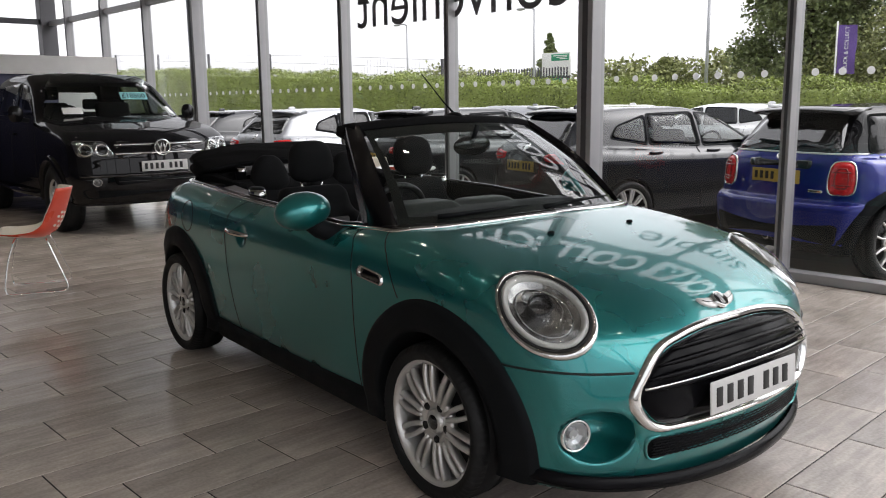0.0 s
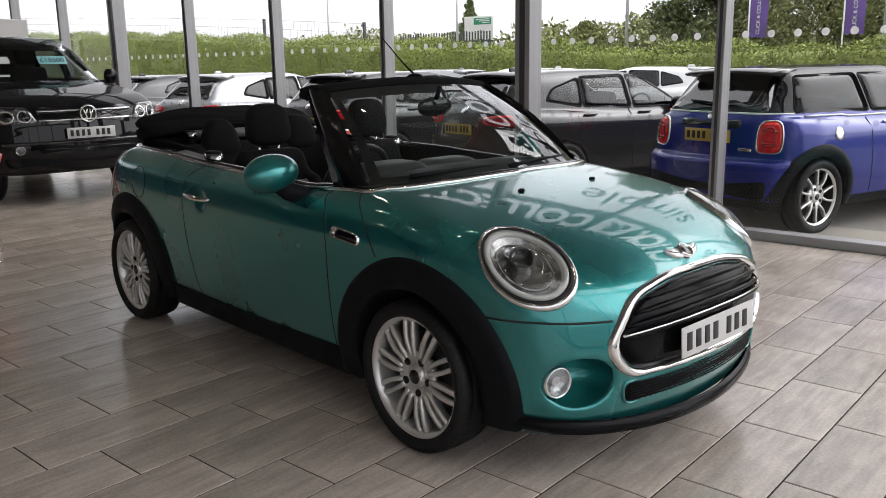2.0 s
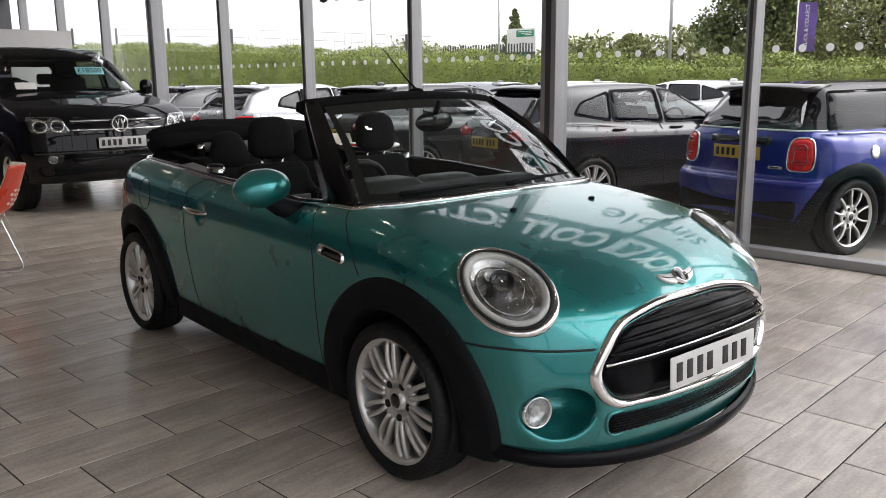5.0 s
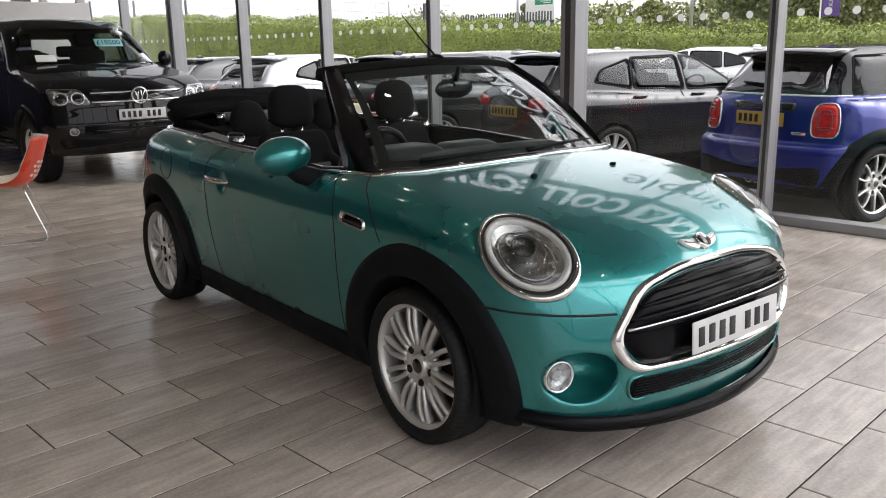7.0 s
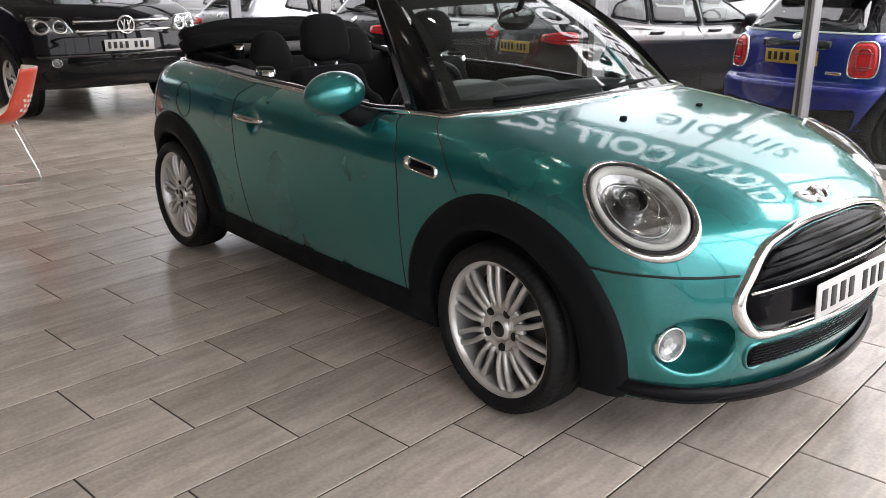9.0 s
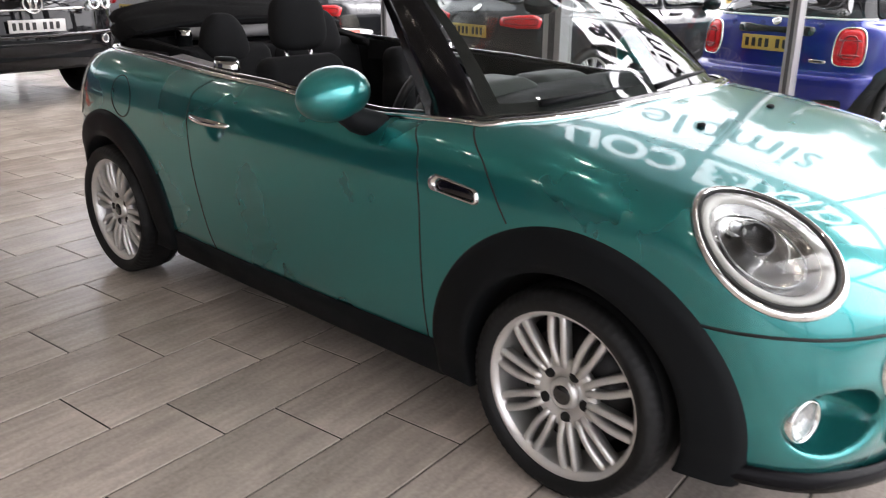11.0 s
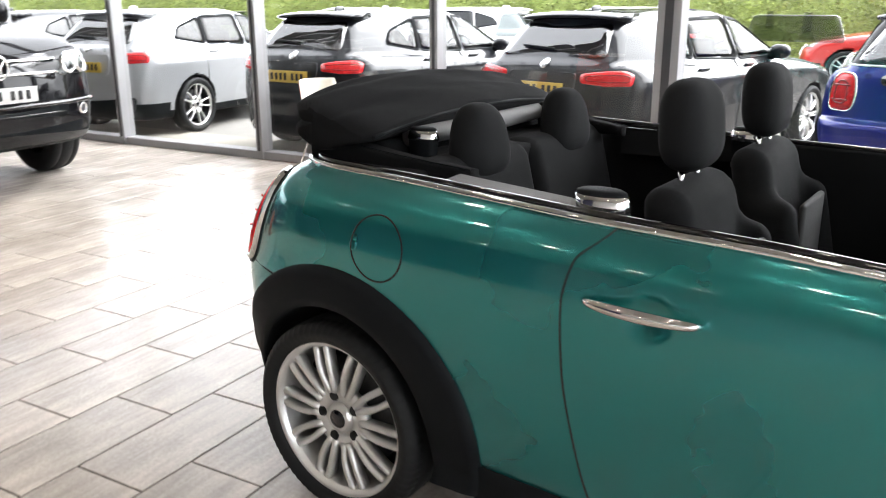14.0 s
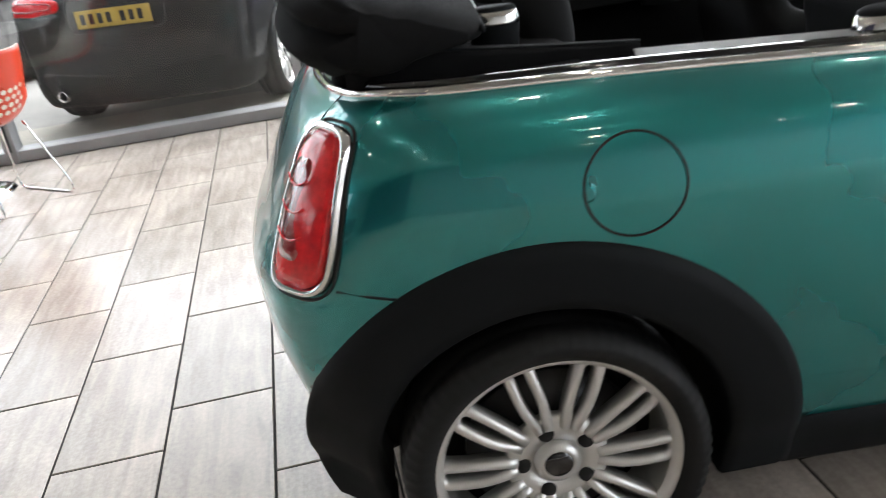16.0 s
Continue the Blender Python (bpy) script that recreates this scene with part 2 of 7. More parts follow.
def floor_tile_material():
    """Wood-look porcelain: long streaks, cloudy stains, a soft sheen; each tile its own shade."""
    m = material("wood_look_porcelain", (0.455, 0.403, 0.358), rough=0.23, vary=0.30, scale=2.2, fine=70, rough_vary=0.03, per_object=0.12, spec=0.5)
    n, l = m.node_tree.nodes, m.node_tree.links
    b = n["Principled BSDF"]
    at, info = n["Texture Coordinate"], n.new("ShaderNodeObjectInfo")
    shift = n.new("ShaderNodeVectorMath")
    shift.operation = "MULTIPLY_ADD"
    shift.inputs[1].default_value = (1.6, 11.0, 1.0)
    off = n.new("ShaderNodeCombineXYZ")
    mul = n.new("ShaderNodeMath")
    mul.operation = "MULTIPLY"
    mul.inputs[1].default_value = 53.0
    l.new(info.outputs["Random"], mul.inputs[0])
    l.new(mul.outputs[0], off.inputs[0])
    l.new(mul.outputs[0], off.inputs[1])
    l.new(at.outputs["Object"], shift.inputs[0])
    l.new(off.outputs[0], shift.inputs[2])
    grain = n.new("ShaderNodeTexNoise")
    grain.inputs["Scale"].default_value, grain.inputs["Detail"].default_value, grain.inputs["Distortion"].default_value = 2.4, 7, 0.6
    l.new(shift.outputs[0], grain.inputs["Vector"])
    g = n.new("ShaderNodeMapRange")
    g.inputs["From Min"].default_value, g.inputs["From Max"].default_value = 0.35, 0.68
    g.inputs["To Min"].default_value, g.inputs["To Max"].default_value = 0.86, 1.12
    l.new(grain.outputs["Fac"], g.inputs["Value"])
    old = b.inputs["Base Color"].links[0].from_node
    sc = n.new("ShaderNodeVectorMath")
    sc.operation = "SCALE"
    l.new(old.outputs[0], sc.inputs[0])
    l.new(g.outputs[0], sc.inputs["Scale"])
    l.new(sc.outputs[0], b.inputs["Base Color"])
    return m


TILE = floor_tile_material()
# ---- shape tools: smooth forms as implicit functions, meshed on a lattice ----
def curve(*knots):
    """A smooth function through knots (t, value)."""
    k = np.array(knots, float)
    t, v = k[:, 0], k[:, 1]
    d = np.diff(v) / np.diff(t)
    m = np.zeros(len(t))
    for i in range(1, len(t) - 1):
        m[i] = 0.0 if d[i - 1] * d[i] < 0 else 2 * d[i - 1] * d[i] / (d[i - 1] + d[i] + 1e-12)
    m[0], m[-1] = d[0], d[-1]

    def f(x):
        x = np.asarray(x, float)
        i = np.clip(np.searchsorted(t, x) - 1, 0, len(t) - 2)
        h = t[i + 1] - t[i]
        s = np.clip((x - t[i]) / h, 0, 1)
        y = v[i] * (1 + 2 * s) * (1 - s) ** 2 + m[i] * h * s * (1 - s) ** 2 + v[i + 1] * s * s * (3 - 2 * s) + m[i + 1] * h * s * s * (s - 1)
        return y + np.where(x < t[0], (x - t[0]) * m[0], 0) + np.where(x > t[-1], (x - t[-1]) * m[-1], 0)
    return f


def smax(a, b, k):
    return np.maximum(a, b) + np.maximum(k - np.abs(a - b), 0) ** 2 / (4 * k)


def smin(a, b, k):
    return -smax(-a, -b, k)


def rbox(x, y, z, c, h, r):
    """Distance to a box at c with half sizes h and rounded edges r."""
    q = [np.abs(v - o) - s + r for v, o, s in zip((x, y, z), c, h)]
    return np.sqrt(sum(np.maximum(v, 0) ** 2 for v in q)) + np.minimum(np.maximum(np.maximum(q[0], q[1]), q[2]), 0) - r


def slope(F, p, e=2e-3):
    g = []
    for i in range(3):
        a, b = p.copy(), p.copy()
        a[:, i] += e
        b[:, i] -= e
        g.append((F(*a.T) - F(*b.T)) / (2 * e))
    return np.stack(g, 1)


def lattice(F, lo, hi, h):
    """Vertices and quads of F = 0 between lo and hi, on cells of size h, with the vertices moved onto the surface."""
    ax = [np.arange(lo[i], hi[i] + h, h) for i in range(3)]
    n = [len(a) for a in ax]
    v = np.stack([F(*np.meshgrid([x], ax[1], ax[2], indexing="ij"))[0] for x in ax[0]])
    s = v < 0
    inside = sum(s[i:n[0] - 1 + i, j:n[1] - 1 + j, k:n[2] - 1 + k].astype(np.int8) for i in (0, 1) for j in (0, 1) for k in (0, 1))
    cells = np.argwhere((inside > 0) & (inside < 8))
    index = -np.ones([m - 1 for m in n], int)
    index[tuple(cells.T)] = np.arange(len(cells))
    total, count = np.zeros((len(cells), 3)), np.zeros(len(cells))
    corners = [(i, j, k) for i in (0, 1) for j in (0, 1) for k in (0, 1)]
    for a in corners:
        for d in range(3):
            if a[d]:
                continue
            b = tuple(1 if i == d else a[i] for i in range(3))
            va, vb = v[tuple((cells + a).T)], v[tuple((cells + b).T)]
            cut = (va < 0) != (vb < 0)
            w = np.where(cut, va / np.where(cut, va - vb, 1), 0)
            p = cells + np.array(a, float)
            p[:, d] += w
            total += p * cut[:, None]
            count += cut
    pts = np.array(lo) + total / count[:, None] * h
    for _ in range(3):
        g = slope(F, pts)
        step = F(*pts.T)[:, None] * g / np.maximum((g ** 2).sum(1), 0.05)[:, None]
        pts -= np.clip(step, -0.6 * h, 0.6 * h)
    quads = []
    for d in range(3):
        u, w = (d + 1) % 3, (d + 2) % 3
        first, second = [slice(None)] * 3, [slice(None)] * 3
        first[d], second[d] = slice(0, -1), slice(1, None)
        cross = s[tuple(first)] != s[tuple(second)]
        e = np.argwhere(cross)
        e = e[(e[:, u] > 0) & (e[:, w] > 0) & (e[:, u] < n[u] - 1) & (e[:, w] < n[w] - 1)]
        out = s[tuple(first)][tuple(e.T)]
        q = []
        for du, dw in ((1, 1), (0, 1), (0, 0), (1, 0)):
            c = e.copy()
            c[:, u] -= du
            c[:, w] -= dw
            q.append(index[tuple(c.T)])
        q = np.stack(q, 1)
        quads.append(np.where(out[:, None], q, q[:, ::-1]))
    return pts, np.concatenate(quads)


def reach(F, p, way, far=1.6, steps=160):
    """How far from each point p along way the form F begins (nan: never)."""
    p, way = np.atleast_2d(p).astype(float), np.broadcast_to(np.asarray(way, float), np.atleast_2d(p).shape)
    d = np.linspace(0, far, steps)
    q = p[:, None] + way[:, None] * d[None, :, None]
    vals = F(q[..., 0], q[..., 1], q[..., 2])
    hit = (vals[:, 1:] < 0) & (vals[:, :-1] >= 0)
    i = np.where(hit.any(1), hit.argmax(1), -1)
    lo, hi = d[np.maximum(i, 0)], d[np.maximum(i, 0) + 1]
    for _ in range(11):
        mid = (lo + hi) / 2
        neg = F(*(p + way * mid[:, None]).T) < 0
        hi, lo = np.where(neg, mid, hi), np.where(neg, lo, mid)
    return np.where(i >= 0, hi, np.nan)


# ---- the convertible's form: x across (its right side negative), y towards its tail, z up, middle of the wheelbase at 0 ----
AXLE, HUB, WHEEL = 1.2475, 0.305, 0.297
M_SECTION = curve((0.12, 0.70), (0.2, 0.755), (0.32, 0.792), (0.48, 0.806), (0.64, 0.812), (0.76, 0.810), (0.83, 0.80), (0.89, 0.782), (0.94, 0.742), (0.98, 0.70), (1.1, 0.60))
M_PLAN = curve((-2.05, 0.16), (-1.85, 0.085), (-1.6, 0.03), (-1.25, 0.0), (0.0, 0.0), (1.0, 0.0), (1.35, 0.012), (1.6, 0.05), (1.8, 0.12))
M_TOP = curve((-2.1, 0.56), (-2.0, 0.66), (-1.9, 0.745), (-1.75, 0.825), (-1.55, 0.893), (-1.28, 0.948), (-1.0, 0.985), (-0.8, 1.0), (-0.6, 0.985), (-0.4, 0.962), (0.4, 0.972), (1.2, 0.998), (1.5, 1.0), (1.7, 0.985))
M_NOSE = curve((0.1, -1.92), (0.2, -1.975), (0.3, -2.01), (0.45, -2.025), (0.58, -2.012), (0.68, -1.98), (0.76, -1.92), (0.86, -1.79), (1.0, -1.5))
M_TAIL = curve((0.1, 1.66), (0.22, 1.725), (0.4, 1.778), (0.55, 1.812), (0.65, 1.818), (0.75, 1.77), (0.9, 1.69), (1.0, 1.63), (1.1, 1.55))


def mini_hull(x, y, z):
    ax = np.abs(x)
    lift = np.clip(y + 0.64, 0, 3) * 0.02
    side = ax - (M_SECTION(z - lift) - M_PLAN(y))
    drop = np.where(y < -0.62, 1.0, np.clip(1 - (y + 0.62) * 1.3, 0, 1))
    top = z - (M_TOP(y) - drop * (0.06 * ax ** 2 + 0.05 * ax ** 4))
    nose = (M_NOSE(z) + 0.31 * ax ** 2 + 0.42 * ax ** 6) - y
    tail = y - (M_TAIL(z) - 0.14 * ax ** 2 - 0.40 * ax ** 6)
    f = smax(side, top * 0.9, 0.10)
    f = smax(f, nose * 0.9, 0.10)
    f = smax(f, tail * 0.9, 0.09)
    return smax(f, 0.17 - z, 0.04)


# ---- building helpers ----
def part(name, data, mat, parent=None, label="", smooth=True, normals=None):
    """One mesh object from a bmesh or (points, faces), under a thing or a part."""
    me = bpy.data.meshes.new(name)
    if isinstance(data, tuple):
        p, f = data
        me.from_pydata([tuple(map(float, v)) for v in p], [], [tuple(int(i) for i in q) for q in f])
    else:
        data.to_mesh(me)
        data.free()
    if isinstance(data, tuple) and normals is None and len(me.polygons) < 40000:
        bm = bmesh.new()
        bm.from_mesh(me)
        bmesh.ops.recalc_face_normals(bm, faces=bm.faces[:])
        bm.to_mesh(me)
        bm.free()
    me.materials.append(mat)
    me.polygons.foreach_set("use_smooth", [smooth] * len(me.polygons))
    if normals is not None:
        me.normals_split_custom_set_from_vertices([tuple(map(float, v)) for v in normals])
    ob = new(name, me)
    if parent is not None:
        ob.parent = parent
    return tagged(ob, label)


def thing(name, m, label, category, group="", kind=""):
    ob = new(name)
    ob.empty_display_size = 0.1
    ob.matrix_world = m
    return tagged(ob, label, category, group, kind)


def join(*meshes):
    p, f, n = [], [], 0
    for a, b in meshes:
        p += [tuple(v) for v in a]
        f += [tuple(i + n for i in q) for q in b]
        n += len(a)
    return p, f


def box(a, b, bevel=0.004, m=None):
    """A bevelled box between two corners."""
    bm = bmesh.new()
    bmesh.ops.create_cube(bm, size=1)
    for v in bm.verts:
        v.co = Vector([a[i] + (b[i] - a[i]) * (v.co[i] + 0.5) for i in range(3)])
    if bevel:
        bmesh.ops.bevel(bm, geom=bm.edges[:], offset=bevel, segments=2, profile=0.5, affect="EDGES")
    if m:
        bm.transform(m)
    return bm


def flat(bm):
    """A bmesh as (points, faces)."""
    bm.verts.index_update()
    out = [tuple(v.co) for v in bm.verts], [tuple(v.index for v in f.verts) for f in bm.faces]
    bm.free()
    return out


def tube(points, r, sides=8, closed=False):
    """A round bar along points; r is one radius or one for each point."""
    pts = [Vector(p) for p in points]
    n = len(pts)
    rad = r if isinstance(r, (list, tuple, np.ndarray)) else [r] * n
    p, f = [], []
    up = Vector((0.137, 0.219, 0.966)).normalized()
    for i in range(n):
        a, b = (pts[i - 1], pts[(i + 1) % n]) if closed else (pts[max(i - 1, 0)], pts[min(i + 1, n - 1)])
        d = (b - a).normalized()
        s = d.cross(up)
        if s.length < 0.05:
            s = d.cross(Vector((1, 0, 0)))
        s.normalize()
        t = s.cross(d)
        p += [tuple(pts[i] + float(rad[i]) * (math.cos(2 * math.pi * k / sides) * s + math.sin(2 * math.pi * k / sides) * t)) for k in range(sides)]
    for i in range(n if closed else n - 1):
        j = (i + 1) % n
        f += [(i * sides + k, i * sides + (k + 1) % sides, j * sides + (k + 1) % sides, j * sides + k) for k in range(sides)]
    if not closed:
        f += [tuple(range(sides))[::-1], tuple((n - 1) * sides + k for k in range(sides))]
    return p, f


def lathe(profile, n=48, axis=0):
    """Turns a profile of (along, radius) round the x axis."""
    p, f = [], []
    for i in range(n):
        a = 2 * math.pi * i / n
        p += [(x, r * math.cos(a), r * math.sin(a)) for x, r in profile]
    m = len(profile)
    for i in range(n):
        j = (i + 1) % n
        f += [(i * m + k, j * m + k, j * m + k + 1, i * m + k + 1) for k in range(m - 1)]
    return p, f


def grid(rows):
    """Faces over rows of points of one length."""
    m = len(rows[0])
    p = [tuple(v) for r in rows for v in r]
    f = [(i * m + k, i * m + k + 1, (i + 1) * m + k + 1, (i + 1) * m + k) for i in range(len(rows) - 1) for k in range(m - 1)]
    return p, f


def loop_grid(rows):
    """Faces over closed rows of points."""
    m = len(rows[0])
    p = [tuple(v) for r in rows for v in r]
    f = [(i * m + k, i * m + (k + 1) % m, (i + 1) * m + (k + 1) % m, (i + 1) * m + k) for i in range(len(rows) - 1) for k in range(m)]
    return p, f


def rounded(corners, r=0.02, n=5):
    """A closed outline with rounded corners."""
    out, c = [], [Vector(v).to_2d() if len(v) > 2 else Vector(v) for v in corners]
    for i in range(len(c)):
        a, b, d = c[i - 1], c[i], c[(i + 1) % len(c)]
        u, v = (a - b), (d - b)
        k = min(r, 0.45 * u.length, 0.45 * v.length)
        s, e = b + u.normalized() * k, b + v.normalized() * k
        for j in range(n + 1):
            t = j / n
            out.append(tuple(s * (1 - t) ** 2 + b * 2 * t * (1 - t) + e * t * t))
    return out


def oval(cx, cy, rx, ry, n=48, turn=0.0, power=2.0):
    out = []
    for i in range(n):
        a = 2 * math.pi * i / n
        x, y = math.cos(a), math.sin(a)
        x, y = rx * math.copysign(abs(x) ** (2 / power), x), ry * math.copysign(abs(y) ** (2 / power), y)
        c, s = math.cos(turn), math.sin(turn)
        out.append((cx + c * x - s * y, cy + s * x + c * y))
    return out


class Onto:
    """Lays flat outlines onto a form F: plane at o with axes u, v, seen along way."""

    def __init__(self, F, o, u, v, way):
        self.F, self.o, self.u, self.v = F, np.array(o, float), np.array(u, float), np.array(v, float)
        self.way = np.array(way, float) / np.linalg.norm(way)

    def points(self, flat2, off=0.0):
        q = np.array(flat2, float)
        p = self.o + q[:, :1] * self.u + q[:, 1:2] * self.v
        d = reach(self.F, p, self.way, far=1.5, steps=110)
        good = ~np.isnan(d)
        if not good.all():
            d = np.where(good, d, np.nanmedian(d) if good.any() else 0.0)
        s = p + self.way * d[:, None]
        g = slope(self.F, s)
        g /= np.linalg.norm(g, axis=1)[:, None] + 1e-9
        return s + g * off, g

    def patch(self, outline, off=0.004, rings=7, rim=0.012, dome=0.0):
        """A panel that fills the outline and follows the form, with a rim going in."""
        o = np.array(outline, float)
        c = o.mean(0)
        ts = [1 - i / rings for i in range(rings)] + [0.0]
        flat2 = np.concatenate([c + (o - c) * t for t in ts[:-1]] + [c[None]])
        s, ng = self.points(flat2, 0.0)
        lift = np.concatenate([np.full(len(o), off + dome * (1 - t * t)) for t in ts[:-1]] + [[off + dome]])
        s = s + ng * lift[:, None]
        rows = [s[:len(o)] - ng[:len(o)] * rim] + [s[i * len(o):(i + 1) * len(o)] for i in range(rings)]
        mid = s[-1:]
        p, f = loop_grid(rows)
        p.append(tuple(mid[0]))
        m, b = len(o), rings * len(o)
        f += [(b + k, b + (k + 1) % m, len(p) - 1) for k in range(m)]
        return p, f

    def band(self, outer, inner, off=0.003, high=0.012, rows=6):
        """A raised band between two outlines."""
        a, b = np.array(outer, float), np.array(inner, float)
        ts = [i / rows for i in range(rows + 1)]
        s, g = self.points(np.concatenate([a + (b - a) * t for t in ts]), 0.0)
        lift = np.concatenate([np.full(len(a), -0.006 if i in (0, rows) else off + high * math.sin(math.pi * t) ** 0.6) for i, t in enumerate(ts)])
        s = s + g * lift[:, None]
        out = [s[i * len(a):(i + 1) * len(a)] for i in range(rows + 1)]
        return loop_grid(out)

    def line(self, path, r=0.003, off=0.0, closed=False, sides=6):
        s, _ = self.points(path, off)
        return tube(s, r, sides, closed)


def smooth_path(pts, n=30):
    """A smooth open line through points."""
    p = np.array(pts, float)
    d = np.r_[0, np.cumsum(np.linalg.norm(np.diff(p, axis=0), axis=1))]
    t = np.linspace(0, d[-1], n)
    return np.stack([curve(*zip(d, p[:, i]))(t) for i in range(p.shape[1])], 1)


def form(name, F, lo, hi, h, mat, parent=None, label=""):
    p, q = lattice(F, lo, hi, h)
    g = slope(F, p)
    return part(name, (p, q), mat, parent, label, normals=g / (np.linalg.norm(g, axis=1)[:, None] + 1e-9))


def lettering(name, words, m, size, mat, parent=None, label="", bold=0.0, depth=0.001):
    """Words in the built-in font as a mesh, in the plane of m."""
    c = bpy.data.curves.new(name, "FONT")
    c.body, c.size, c.extrude, c.offset, c.align_x = words, size, depth, bold, "LEFT"
    o = new(name, c)
    bpy.context.view_layer.update()
    me = bpy.data.meshes.new_from_object(o.evaluated_get(bpy.context.evaluated_depsgraph_get()))
    bpy.data.objects.remove(o)
    me.materials.clear()
    me.materials.append(mat)
    ob = new(name, me)
    ob.parent = parent
    ob.matrix_local = m
    return tagged(ob, label)


def number_plate(parent, m, w, h, mat, bars=7):
    """A number plate whose characters are plain bars."""
    p = part("number_plate", box((-w / 2, -0.006, -h / 2), (w / 2, 0, h / 2), 0.004), mat, parent)
    p.matrix_local = m
    x, gap = -w * 0.44, w * 0.88 / (bars + 0.6)
    for i in range(bars):
        part("plate_bar", box((x, -0.0085, -h * 0.29), (x + gap * 0.56, -0.005, h * 0.29), 0.001), PLATE_INK, p)
        x += gap * (1.6 if i == 3 else 1.0)
    return p


# ---- the showroom ----
GLASS_X, POSTS = 3.78, (-4.25, -2.29, -0.34, 1.60, 3.54, 5.50, 7.45, 9.40, 11.25, 13.10, 14.95)
ROOM_H, BACK_X, BACK_Y, FAR_Y = 4.6, -9.0, -4.9, 16.2


def structure(name, data, mat, label, category="wall", smooth=False):
    return tagged(part(name, data, mat, None, "", smooth), label, category, "", "structure")


# unseen wall, mid-grey to send less light onto the car's side
structure("wall_west", box((BACK_X - 0.2, BACK_Y, 0), (BACK_X, 6.0, ROOM_H), 0), GREY_WALL, "unseen plain grey wall that closes the showroom")
# unseen wall, added dark so the car's side mirrors less light
structure("wall_northwest", box((BACK_X - 0.2, 6.0, 0), (BACK_X, FAR_Y, ROOM_H), 0), NAVY, "unseen navy wall that darkens reflections in the car")
structure("wall_east_end", box((GLASS_X - 0.08, BACK_Y, 0), (GLASS_X + 0.08, POSTS[0] - 0.05, ROOM_H), 0), MULLION, "grey corner pier beside the glazing")
structure("wall_east_head", box((GLASS_X - 0.12, POSTS[0] - 0.05, ROOM_H - 0.35), (GLASS_X + 0.12, FAR_Y, ROOM_H), 0.004), MULLION, "grey metal head above the glazing")
structure("ceiling", box((BACK_X - 0.2, BACK_Y - 0.2, ROOM_H), (GLASS_X + 0.3, FAR_Y + 0.3, ROOM_H + 0.2), 0), CEILING_MAT, "plain grey showroom ceiling", "ceiling")



def sheet_x(x, y0, y1, z0, z1):
    return [(x, y0, z0), (x, y1, z0), (x, y1, z1), (x, y0, z1)], [(0, 1, 2, 3)]


window = thing("window_1", pose(0, 0, 0), "tall shopfront glazing with grey metal posts", "window", "", "structure")
part("window_sill", box((GLASS_X - 0.085, POSTS[0], 0), (GLASS_X + 0.07, FAR_Y, 0.075), 0.006), MULLION, window, smooth=False)
part("transom", box((GLASS_X - 0.05, POSTS[0], 3.22), (GLASS_X + 0.06, FAR_Y, 3.32), 0.004), MULLION, window, smooth=False)
for i, y in enumerate(POSTS):
    w, d = (0.085, 0.135) if abs(y - 1.60) < 0.1 or abs(y - 9.4) < 0.1 else (0.038, 0.085)
    post = part("post", box((GLASS_X - d - 0.02, y - w, 0.0), (GLASS_X + 0.05, y + w, ROOM_H - 0.3), 0.005), MULLION, window, smooth=False)
    part("glazing_bead", box((GLASS_X - d - 0.026, y - w * 0.35, 0.08), (GLASS_X - d - 0.018, y + w * 0.35, ROOM_H - 0.3), 0.002), MULLION_DARK, post, smooth=False)
    if i + 1 < len(POSTS):
        pane = part("pane", sheet_x(GLASS_X - 0.005, y + 0.02, POSTS[i + 1] - 0.02, 0.077, ROOM_H - 0.36), PANE, window, smooth=False)
        pane.visible_shadow = False

# west of here an unseen wall is added to block light from the north
NORTH_X = -4.0
structure("wall_north", box((BACK_X, FAR_Y - 0.1, 0), (NORTH_X, FAR_Y + 0.1, ROOM_H), 0), GREY_WALL, "unseen plain grey wall that closes the showroom")
far = thing("window_2", pose(0, 0, 0), "end glazing with dark grey frames", "window", "", "structure")
for x in np.arange(NORTH_X + 0.06, 3.5, 1.25):
    part("post", box((x - 0.05, FAR_Y - 0.1, 0), (x + 0.05, FAR_Y + 0.06, ROOM_H), 0.004), MULLION_DARK, far, smooth=False)
part("post", box((GLASS_X - 0.2, FAR_Y - 0.16, 0), (GLASS_X + 0.12, FAR_Y + 0.12, ROOM_H), 0.004), MULLION_DARK, far, smooth=False)
part("transom", box((NORTH_X, FAR_Y - 0.06, 3.25), (GLASS_X, FAR_Y + 0.04, 3.36), 0.004), MULLION_DARK, far, smooth=False)
part("window_sill", box((NORTH_X, FAR_Y - 0.1, 0), (GLASS_X - 0.2, FAR_Y + 0.06, 0.1), 0.004), MULLION_DARK, far, smooth=False)
pane = part("pane", ([(NORTH_X, FAR_Y - 0.004, 0.1), (GLASS_X - 0.2, FAR_Y - 0.004, 0.1), (GLASS_X - 0.2, FAR_Y - 0.004, ROOM_H), (NORTH_X, FAR_Y - 0.004, ROOM_H)], [(0, 1, 2, 3)]), PANE, far, smooth=False)
pane.visible_shadow = False

